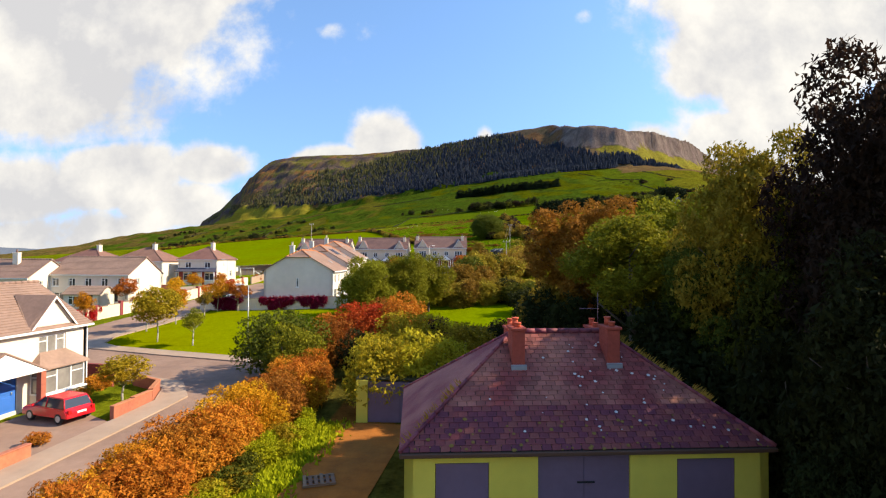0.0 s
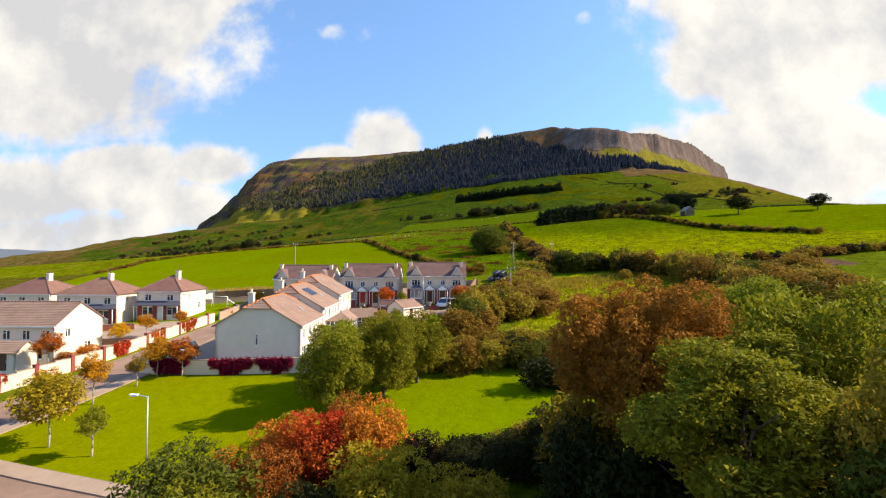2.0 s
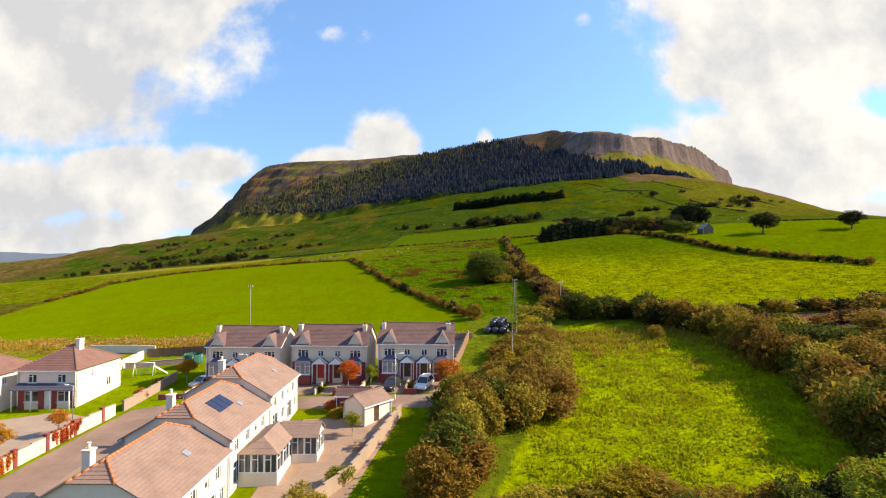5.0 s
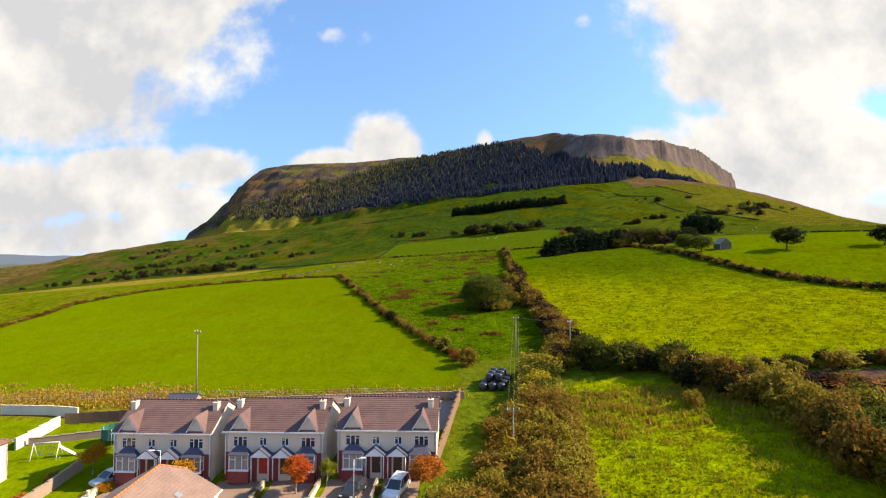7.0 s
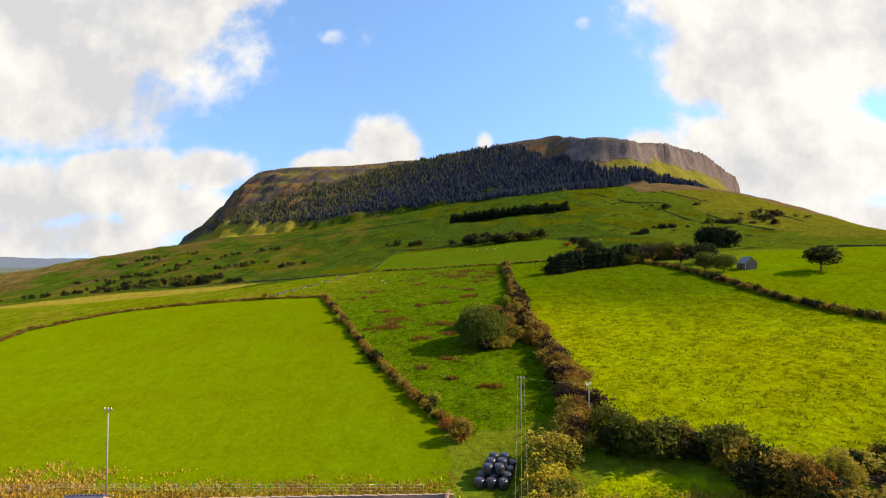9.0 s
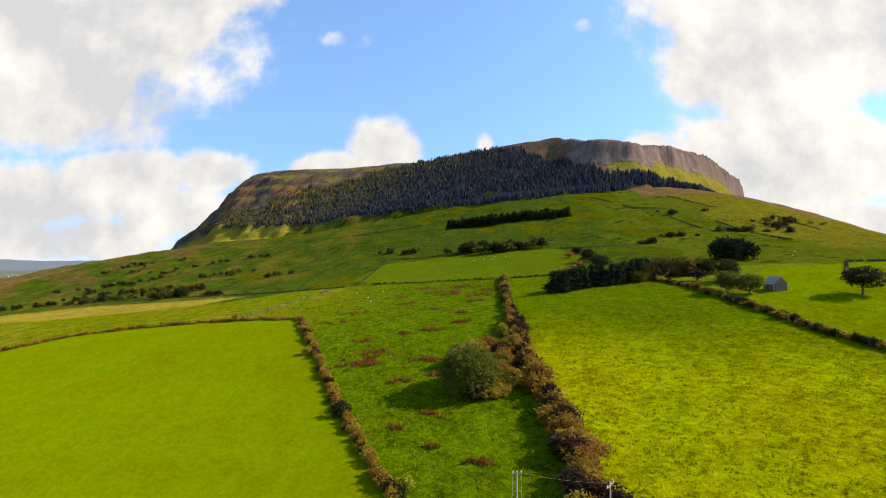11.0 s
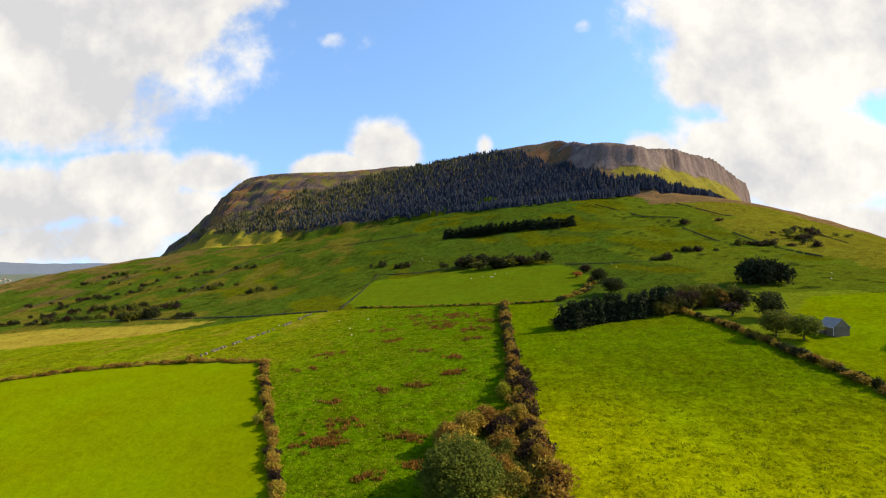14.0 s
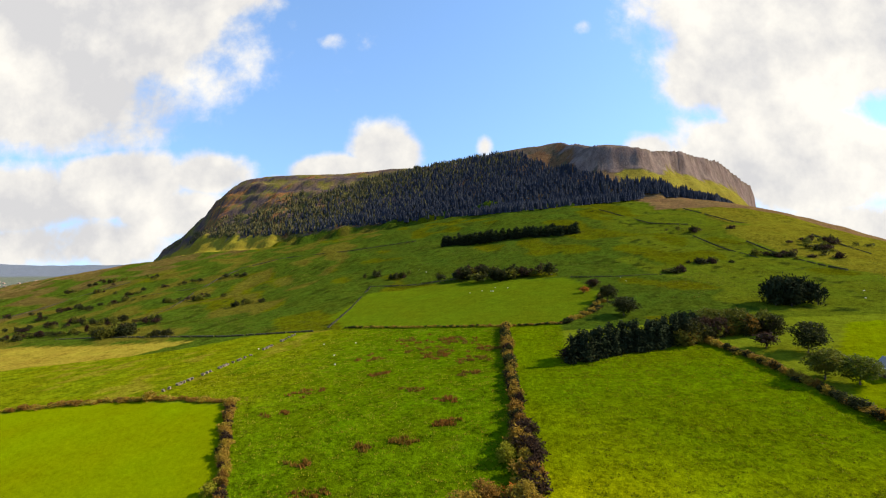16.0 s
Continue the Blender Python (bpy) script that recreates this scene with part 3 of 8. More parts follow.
    put((y > 130) & (y < 141) & (x < -8) & (x > -150), (0.16, 0.135, 0.012), 0.9)
    near = (y < 46) & (x > -16.5) & (x < 30)
    put(near, (0.10, 0.085, 0.014), 0.8)
    put((y < 34) & (x < -5.5) & (x > -9.5), (0.24, 0.095, 0.018), 0.5)
    put((y < 31) & (x < -8.2) & (x > -10.8), (0.20, 0.19, 0.006), 0.4)
    return col, tus, rock


def build_land():
    az = np.concatenate((np.arange(-64, 56, 0.32), np.linspace(56, 296, 61)[:-1]))
    az = np.radians(az)
    rad = np.concatenate((np.arange(2, 60, 1.2), np.arange(60, 400, 1.5), np.arange(400, 800, 4), np.arange(800, 1300, 4.5), np.arange(1300, 1900, 12), np.geomspace(1900, 4700, 16)))
    a, r = np.meshgrid(az, rad)
    x, y = r * np.sin(a), r * np.cos(a) - 8
    z = ground(x, y)
    e = 3.0
    steep = np.hypot(ground(x + e, y) - ground(x - e, y), ground(x, y + e) - ground(x, y - e)) / (2 * e)
    crag = smooth(0.45, 0.9, steep)
    z = z + crag * (np.where(x > 60, 0.3, 1.0) * (5 * waves(x, y, 60, 21) + 3.5 * np.abs(waves(x, y * 0.3, 34, 22)) + 2 * waves(x, y, 20, 23)))
    far = smooth(330, 620, y)
    z = z + far * (2.2 * waves(x, y, 130, 31) + 0.8 * waves(x, y, 40, 32)) * (1 - crag)
    z = z + 0.06 * waves(x, y, 9, 33) * smooth(135, 150, y)
    n, m = a.shape
    verts = np.stack((x, y, z), -1).reshape(-1, 3)
    i, j = np.meshgrid(np.arange(n - 1), np.arange(m), indexing="ij")
    k = (j + 1) % m
    quads = np.stack((i * m + j, i * m + k, (i + 1) * m + k, (i + 1) * m + j), -1).reshape(-1, 4)
    verts = np.concatenate((verts, [[0, -8, ground(0, -8)]]))
    c = len(verts) - 1
    jj = np.arange(m)
    tris = np.stack((np.full(m, c), (jj + 1) % m, jj), -1)
    me = bpy.data.meshes.new("ground")
    me.from_pydata(verts.tolist(), [], quads.tolist() + tris.tolist())
    me.polygons.foreach_set("use_smooth", np.ones(len(me.polygons), bool))
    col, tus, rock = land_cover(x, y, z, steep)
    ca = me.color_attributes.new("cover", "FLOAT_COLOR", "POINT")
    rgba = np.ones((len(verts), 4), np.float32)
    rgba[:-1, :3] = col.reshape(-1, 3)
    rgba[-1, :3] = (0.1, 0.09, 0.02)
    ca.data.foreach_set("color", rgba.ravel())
    for nm, v in (("tussock", tus), ("rock", rock)):
        at = me.attributes.new(nm, "FLOAT", "POINT")
        at.data.foreach_set("value", np.append(v.ravel(), 0.5).astype(np.float32))
    me.materials.append(MAT["land"])
    tagged(new("ground", me), "green fields rising to a flat-topped rocky mountain", "ground", kind="structure")


build_land()


def gz(x, y):
    return float(ground(x, y))

# ---- kit ----
def mesh_from(name, verts, faces, mat, smooth_faces=False):
    me = bpy.data.meshes.new(name)
    me.from_pydata([tuple(v) for v in verts], [], faces)
    if smooth_faces:
        me.polygons.foreach_set("use_smooth", np.ones(len(me.polygons), bool))
    if mat:
        me.materials.append(mat)
    return me


def part(name, bm, mat, parent, label=""):
    """One mesh object under a thing or under a part."""
    if isinstance(bm, bpy.types.Mesh):
        me = bm
    else:
        me = bpy.data.meshes.new(name)
        bm.to_mesh(me)
        bm.free()
        if mat:
            me.materials.append(mat)
    ob = new(name, me)
    ob.parent = parent
    if label:
        tagged(ob, label)
    return ob


def thing(name, x, y, z, rz, label, category, group="", kind=""):
    e = new(name)
    e.matrix_basis = pose(x, y, z, 0, 0, rz)
    return tagged(e, label, category, group, kind)


def box(bm, x0, y0, z0, x1, y1, z1, bevel=0.0):
    vs = [bm.verts.new(p) for p in ((x0, y0, z0), (x1, y0, z0), (x1, y1, z0), (x0, y1, z0), (x0, y0, z1), (x1, y0, z1), (x1, y1, z1), (x0, y1, z1))]
    fs = [bm.faces.new([vs[i] for i in f]) for f in ((3, 2, 1, 0), (4, 5, 6, 7), (0, 1, 5, 4), (1, 2, 6, 5), (2, 3, 7, 6), (3, 0, 4, 7))]
    if bevel:
        es = {e for f in fs for e in f.edges}
        bmesh.ops.bevel(bm, geom=list(es), offset=bevel, segments=1, affect="EDGES")


def tube(bm, a, b, r0, r1, n=8):
    """A tapered limb between two points."""
    a, b = Vector(a), Vector(b)
    q = (b - a).to_track_quat("Z", "Y")
    rings = []
    for p, r in ((a, r0), (b, r1)):
        rings.append([bm.verts.new(p + q @ Vector((r * math.cos(k * 6.2832 / n), r * math.sin(k * 6.2832 / n), 0))) for k in range(n)])
    for k in range(n):
        f = bm.faces.new((rings[0][k], rings[0][(k + 1) % n], rings[1][(k + 1) % n], rings[1][k]))
        f.smooth = True
    bm.faces.new(rings[0][::-1])
    bm.faces.new(rings[1])


def poly(bm, pts):
    return bm.faces.new([bm.verts.new(p) for p in pts])


def wall_panel(bm, p, u, length, h, holes=(), thick=0.3, gable=None, low=-1.0):
    """A wall from p along u (unit, level), outer face to the right of u when walking; holes are (u0, z0, u1, z1); gable: extra outline points (u, z) over the eave."""
    p, u = Vector(p), Vector(u)
    inn = Vector((-u.y, u.x, 0)) * thick
    at = lambda s, z, k: p + u * s + Vector((0, 0, z)) + inn * k
    us = sorted({0, length, *(v for q in holes for v in (q[0], q[2]))})
    zs = sorted({low, h, *(v for q in holes for v in (q[1], q[3]))})
    for a, b in zip(us, us[1:]):
        for c, d in zip(zs, zs[1:]):
            m, n = (a + b) / 2, (c + d) / 2
            if any(q[0] < m < q[2] and q[1] < n < q[3] for q in holes):
                continue
            poly(bm, [at(a, c, 0), at(b, c, 0), at(b, d, 0), at(a, d, 0)])
            poly(bm, [at(a, d, 1), at(b, d, 1), at(b, c, 1), at(a, c, 1)])
    for a, c, b, d in holes:
        for e, f in (((a, c), (b, c)), ((b, c), (b, d)), ((b, d), (a, d)), ((a, d), (a, c))):
            poly(bm, [at(*e, 1), at(*f, 1), at(*f, 0), at(*e, 0)])
    if gable:
        pts = [(0, h), (length, h), *gable]
        poly(bm, [at(s, z, 0) for s, z in pts])
        poly(bm, [at(s, z, 1) for s, z in reversed(pts)])
    poly(bm, [at(0, low, 0), at(0, h, 0), at(0, h, 1), at(0, low, 1)])
    poly(bm, [at(length, low, 1), at(length, h, 1), at(length, h, 0), at(length, low, 0)])


def window(parent, p, u, w, h, lights=3, name="window", frame_mat="white", pane_mat="glass", sill=True, transom=True, back=0.12):
    """A framed window standing in an opening whose lower corner is p; u runs along the wall."""
    p, u = Vector(p), Vector(u)
    inn = Vector((-u.y, u.x, 0))
    m = Matrix.Translation(p + inn * back) @ Matrix(((u.x, inn.x, 0, 0), (u.y, inn.y, 0, 0), (0, 0, 1, 0), (0, 0, 0, 1)))
    bm = bmesh.new()
    t = 0.085
    holes = []
    for i in range(lights):
        a = w * i / lights + (t if i == 0 else t / 2)
        b = w * (i + 1) / lights - (t if i == lights - 1 else t / 2)
        if transom and (i != lights // 2 or lights == 1):
            holes += [(a, t, b, h * 0.68), (a, h * 0.68 + t * 0.7, b, h - t)]
        else:
            holes.append((a, t, b, h - t))
    wall_panel(bm, (0, -0.04, 0), (1, 0, 0), w, h, holes, 0.09, low=0.0)
    bmesh.ops.remove_doubles(bm, verts=bm.verts, dist=0.0005)
    bmesh.ops.transform(bm, matrix=m, verts=bm.verts)
    f = part(name, bm, MAT[frame_mat], parent)
    for k in range(lights):
        bm = bmesh.new()
        a = w * k / lights + 0.02
        b = w * (k + 1) / lights - 0.02
        box(bm, a, 0.0, 0.02, b, 0.012, h - 0.02)
        bmesh.ops.transform(bm, matrix=m, verts=bm.verts)
        part("pane", bm, MAT[pane_mat], f)
    if sill:
        bm = bmesh.new()
        box(bm, -0.08, -0.22, -0.1, w + 0.08, 0.04, 0.0, 0.015)
        bmesh.ops.transform(bm, matrix=m, verts=bm.verts)
        part("sill", bm, MAT["white"], f)
    return f


def along(pts, t):
    for (a, x), (b, y) in zip(pts, pts[1:]):
        if t <= b:
            return x + (y - x) * (t - a) / (b - a + 1e-9)
    return pts[-1][1]


def roof_slope(bm, o, u, v, left, right, courses, thick=0.045):
    """Stepped courses of tiles on the plane o + s u + t v; left and right: outline as (t, s)."""
    o, u, v = Vector(o), Vector(u), Vector(v)
    n = u.cross(v).normalized()
    P = lambda s, t, k: o + u * s + v * t + n * k
    def row(i):
        t0, t1 = i / courses, (i + 1) / courses
        return t0, t1, along(left, t0), along(left, t1), along(right, t0), along(right, t1)
    for i in range(courses):
        t0, t1, l0, l1, r0, r1 = row(i)
        if r0 - l0 < 0.02:
            continue
        r1 = max(r1, l1 + 0.002)
        poly(bm, [P(l0, t0, thick), P(r0, t0, thick), P(r1, t1, 0.012), P(l1, t1, 0.012)])
        b = -0.06 if i == 0 else 0.012
        poly(bm, [P(l0, t0, b), P(r0, t0, b), P(r0, t0, thick), P(l0, t0, thick)])
        poly(bm, [P(l1, t1, -0.06), P(r1, t1, -0.06), P(r0, t0, -0.06), P(l0, t0, -0.06)])
        poly(bm, [P(l0, t0, -0.06), P(l0, t0, thick), P(l1, t1, 0.012), P(l1, t1, -0.06)])
        poly(bm, [P(r0, t0, thick), P(r0, t0, -0.06), P(r1, t1, -0.06), P(r1, t1, 0.012)])
    bmesh.ops.remove_doubles(bm, verts=bm.verts, dist=0.0008)


def ridge_run(bm, a, b, r=0.13, n=None):
    """Half-round ridge tiles from a to b."""
    a, b = Vector(a), Vector(b)
    n = n or max(2, int((b - a).length / 0.45))
    for k in range(n):
        tube(bm, a.lerp(b, k / n), a.lerp(b, (k + 1.04) / n), r, r * 0.92, 8)


def chimney(parent, x, y, z0, z1, w=0.75, d=0.55, mat="render", pots=2, pot_mat="ridge_tile", name="chimney", deep=False):
    bm = bmesh.new()
    box(bm, x - w / 2, y - d / 2, z0, x + w / 2, y + d / 2, z1, 0.02)
    box(bm, x - w / 2 - 0.06, y - d / 2 - 0.06, z1, x + w / 2 + 0.06, y + d / 2 + 0.06, z1 + 0.12, 0.02)
    c = part(name, bm, MAT[mat], parent)
    for k in range(pots):
        bm = bmesh.new()
        off = (k - (pots - 1) / 2) * (d if deep else w) / max(pots, 1)
        px, py, ph = (x, y + off, 0.30 + 0.14 * k) if deep else (x + off, y, 0.55)
        tube(bm, (px, py, z1 + 0.1), (px, py, z1 + ph), 0.13, 0.11, 10)
        tube(bm, (px, py, z1 + ph - 0.05), (px, py, z1 + ph + 0.01), 0.145, 0.145, 10)
        part("pot", bm, MAT[pot_mat], c)
    return c


# ---- leaves ----
def leaf_cloud(name, blobs, n, size, seed, inner=0.35, up=0.25, low=-1.0, tuft=6):
    """Many small pointed leaf sprays, gathered in tufts on and inside a set of ellipsoids; returns a mesh without material."""
    r = np.random.RandomState(seed)
    b = np.array(blobs, float)
    w = (b[:, 3] * b[:, 4] * b[:, 5]) ** (2 / 3)
    m = max(1, n // tuft)
    k = r.choice(len(b), m, p=w / w.sum())
    d = r.normal(size=(m, 3))
    d[:, 2] += up * np.abs(r.normal(size=m))
    d /= np.linalg.norm(d, axis=1)[:, None]
    rad = 1 - inner * r.rand(m) ** 2 + 0.05 * np.minimum(r.normal(size=m) ** 2, 3)
    p = np.repeat(b[k, :3] + d * b[k, 3:] * rad[:, None], tuft, 0)
    d = np.repeat(d, tuft, 0)
    p = p + r.normal(size=p.shape) * size * 0.6
    keep = p[:, 2] > low
    p, d = p[keep], d[keep]
    n = len(p)
    nor = 0.5 * d + 0.8 * r.normal(size=(n, 3)) + (0, 0, 0.45)
    nor /= np.linalg.norm(nor, axis=1)[:, None]
    t = np.cross(nor, r.normal(size=(n, 3)))
    t /= np.linalg.norm(t, axis=1)[:, None]
    s = np.cross(nor, t)
    L = (size * (0.6 + 0.8 * r.rand(n)))[:, None]
    W = L * (0.42 + 0.25 * r.rand(n))[:, None]
    v = np.stack((p - t * L * 0.5 - s * W * 0.6, p - t * L * 0.5 + s * W * 0.6, p + t * L * 0.8 - nor * L * 0.2), 1).reshape(-1, 3)
    me = bpy.data.meshes.new(name)
    me.vertices.add(3 * n)
    me.vertices.foreach_set("co", v.astype(np.float32).ravel())
    me.loops.add(3 * n)
    me.loops.foreach_set("vertex_index", np.arange(3 * n, dtype=np.int32))
    me.polygons.add(n)
    me.polygons.foreach_set("loop_start", np.arange(0, 3 * n, 3, dtype=np.int32))
    me.update(calc_edges=True)
    return me


def blob_crown(seed, n, spread=0.62, r=0.40, flat=1.0, top=1.0, lift=0.0):
    """Sub-crowns scattered over a unit ball: an uneven outline with gaps."""
    g = random.Random(seed)
    out = [(0, 0, lift, 0.55, 0.55, 0.5 * flat)]
    for k in range(n):
        z = 1 - 2 * (k + 0.5) / n
        a = k * 2.39996 + g.uniform(-0.4, 0.4)
        q = math.sqrt(max(0, 1 - z * z))
        s = spread * g.uniform(0.68, 1.14)
        rr = r * g.uniform(0.65, 1.4)
        out.append((s * q * math.cos(a), s * q * math.sin(a), lift + s * z * flat * (top if z > 0 else 1), rr, rr, rr * 0.85))
    return out


CROWNS = {
    "tree_b": leaf_cloud("crown_b", blob_crown(12, 38, 0.74, 0.27, 0.95), 19000, 0.055, 2),
    "rich_a": leaf_cloud("crown_r", blob_crown(31, 70, 0.82, 0.19), 66000, 0.031, 21),
    "rich_b": leaf_cloud("crown_s", blob_crown(32, 40, 0.78, 0.24, 1.05), 38000, 0.040, 22),
    "dense": leaf_cloud("crown_t", blob_crown(33, 44, 0.76, 0.27) + [(0, 0, 0, 0.8, 0.8, 0.8)] * 6, 32000, 0.042, 23),
    "tree_d": leaf_cloud("crown_q", blob_crown(29, 40, 0.80, 0.20, 1.05), 20000, 0.052, 19),
    "bush_a": leaf_cloud("crown_d", blob_crown(14, 22, 0.66, 0.34), 4800, 0.092, 4),
    "bush_b": leaf_cloud("crown_e", blob_crown(15, 18, 0.68, 0.36, 0.9), 4500, 0.094, 5),
    "bush_c": leaf_cloud("crown_f", blob_crown(16, 26, 0.70, 0.30), 4800, 0.092, 6),
    "fine_a": leaf_cloud("crown_l", blob_crown(24, 24, 0.66, 0.34), 10500, 0.060, 14),
    "fine_b": leaf_cloud("crown_m", blob_crown(25, 20, 0.70, 0.34, 0.9), 10000, 0.062, 15),
    "mid_a": leaf_cloud("crown_n", blob_crown(26, 18, 0.66, 0.36), 2100, 0.130, 16),
    "mid_b": leaf_cloud("crown_o", blob_crown(27, 14, 0.68, 0.38, 0.9), 2000, 0.132, 17),
    "mid_c": leaf_cloud("crown_p", blob_crown(28, 22, 0.72, 0.32), 2100, 0.130, 18),
    "low_a": leaf_cloud("crown_g", blob_crown(17, 11, 0.62, 0.42, 0.9), 470, 0.260, 7),
    "low_b": leaf_cloud("crown_h", blob_crown(18, 9, 0.64, 0.42, 0.85), 430, 0.265, 8),
    "young": leaf_cloud("crown_i", blob_crown(19, 16, 0.70, 0.30), 4800, 0.080, 9, inner=0.6),
    "far": leaf_cloud("crown_j", blob_crown(20, 9, 0.6, 0.45, 0.9), 400, 0.200, 10),
}


def conifer_blobs():
    return [(0, 0, 1.86 - 1.75 * t, 0.06 + 0.30 * t, 0.06 + 0.30 * t, 0.10 + 0.04 * t) for t in np.linspace(0, 1, 13)]


CROWNS["conifer"] = leaf_cloud("crown_k", conifer_blobs(), 620, 0.155, 12, inner=0.7, up=-0.3, tuft=3)
_crown_cache = {}


def crown_mesh(kind, leaf):
    if (kind, leaf) not in _crown_cache:
        me = CROWNS[kind].copy()
        me.materials.append(LEAF[leaf])
        _crown_cache[kind, leaf] = me
    return _crown_cache[kind, leaf]


def trunk_bm(h, r, lean, seed, limbs=5, spread=1.0):
    g = random.Random(seed)
    bm = bmesh.new()
    p = Vector((0, 0, -0.4))
    segs = 4
    pts = [p]
    for k in range(1, segs + 1):
        pts.append(Vector((lean * k / segs + g.uniform(-1, 1) * r * 0.6, g.uniform(-1, 1) * r * 0.6, h * k / segs)))
    for k in range(segs):
        tube(bm, pts[k], pts[k + 1], r * (1.15 - 0.8 * k / segs), r * (1.15 - 0.8 * (k + 1) / segs), 8)
    for k in range(limbs):
        t = g.uniform(0.45, 0.95)
        b = pts[int(t * segs)].lerp(pts[min(int(t * segs) + 1, segs)], t * segs % 1)
        a = k * 2.4 + g.uniform(-0.4, 0.4)
        e = b + Vector((math.cos(a) * spread, math.sin(a) * spread, spread * g.uniform(0.5, 1.1)))
        tube(bm, b, e, r * 0.42, r * 0.16, 6)
        e2 = e + Vector((math.cos(a + 0.6) * spread * 0.5, math.sin(a + 0.6) * spread * 0.5, spread * 0.4))
        tube(bm, e, e2, r * 0.16, r * 0.05, 5)
    return bm


def tree(x, y, height, radius, kind, leaf, label, clear=0.28, trunk_r=None, bark="bark", seed=0, rz=0, group="", cat="tree", squash=1.0, name="tree"):
    """A tree with a tapered limbed trunk; clear: the share of the height below the crown."""
    z = gz(x, y)
    e = thing(name, x, y, z, rz, label, cat, group)
    c0 = height * clear
    rz_ = (height - c0) / 2
    part("trunk", trunk_bm(c0 + rz_ * 0.9, trunk_r or max(0.06, height * 0.022), radius * 0.05, seed, 6, radius * 0.5), MAT[bark], e)
    c = part("crown", crown_mesh(kind, leaf), None, e)
    c.matrix_basis = Matrix.LocRotScale((radius * 0.05, 0, c0 + rz_), Euler((0, 0, seed * 1.7)), (radius, radius * squash, rz_))
    return e


def bush(x, y, height, radius, kind, leaf, label, seed=0, group="", squash=1.0, name="bush", cat="bush"):
    z = gz(x, y)
    e = thing(name, x, y, z, seed * 73 % 360, label, cat, group)
    g = random.Random(seed)
    for k in range(4):
        bm = bmesh.new()
        a = k * 1.57 + g.uniform(-0.3, 0.3)
        tube(bm, (0.15 * math.cos(a), 0.15 * math.sin(a), -0.3), (radius * 0.55 * math.cos(a), radius * 0.55 * math.sin(a), height * 0.7), 0.05 + 0.01 * radius, 0.02, 5)
        part("stem", bm, MAT["bark"], e)
    c = part("crown", crown_mesh(kind, leaf), None, e)
    c.matrix_basis = Matrix.LocRotScale((0, 0, height * 0.47), Euler((0, 0, seed * 0.9)), (radius, radius * squash, height * 0.56))
    return e


def hedge(name, pts, height, radius, kinds, leaves, label, seed=1, step=0.85, jitter=0.35, vary=0.3, cat="hedge", dz=0.0):
    """A hedgerow: shrubs as parts along a line on the ground."""
    g = random.Random(seed)
    x0, y0 = pts[0]
    e = thing(name, x0, y0, gz(x0, y0), 0, label, cat)
    base = Vector((x0, y0, gz(x0, y0)))
    for (xa, ya), (xb, yb) in zip(pts, pts[1:]):
        n = max(1, round(math.hypot(xb - xa, yb - ya) / (radius * step)))
        for k in range(n):
            t = (k + g.uniform(0.2, 0.8)) / n
            x = xa + (xb - xa) * t + g.gauss(0, radius * jitter)
            y = ya + (yb - ya) * t + g.gauss(0, radius * jitter)
            h = height * g.uniform(1 - vary, 1 + vary)
            r = radius * g.uniform(1 - vary, 1 + vary)
            c = part("shrub", crown_mesh(g.choice(kinds), g.choice(leaves)), None, e)
            c.matrix_basis = Matrix.LocRotScale(Vector((x, y, gz(x, y) + h * 0.45 + dz)) - base, Euler((0, 0, g.uniform(0, 6.28))), (r, r * g.uniform(0.8, 1.2), h * 0.56))
    return e


# ---- sheets laid on the ground ----
def sheet(name, outline, mat, lift, label, cat, step=1.0, depth=0.0, kind="structure"):
    """A paved area that follows the ground; depth: its side face, a kerb step."""
    bm = bmesh.new()
    f = poly(bm, [(x, y, 0) for x, y in outline])
    if f.normal.z < 0:
        f.normal_flip()
    xs, ys = [p[0] for p in outline], [p[1] for p in outline]
    for lo, hi, ax in ((min(xs), max(xs), 0), (min(ys), max(ys), 1)):
        for k in range(1, int((hi - lo) / step) + 1):
            co, no = Vector((0, 0, 0)), Vector((0, 0, 0))
            co[ax], no[ax] = lo + k * step, 1
            bmesh.ops.bisect_plane(bm, geom=bm.verts[:] + bm.edges[:] + bm.faces[:], plane_co=co, plane_no=no)
    for v in bm.verts:
        v.co.z = gz(v.co.x, v.co.y) + lift
    if depth:
        ext = bmesh.ops.extrude_edge_only(bm, edges=[e for e in bm.edges if e.is_boundary])["geom"]
        for v in ext:
            if isinstance(v, bmesh.types.BMVert):
                v.co.z -= depth
    bmesh.ops.recalc_face_normals(bm, faces=bm.faces)
    me = bpy.data.meshes.new(name)
    bm.to_mesh(me)
    bm.free()
    me.materials.append(MAT[mat])
    return tagged(new(name, me), label, cat, kind=kind)


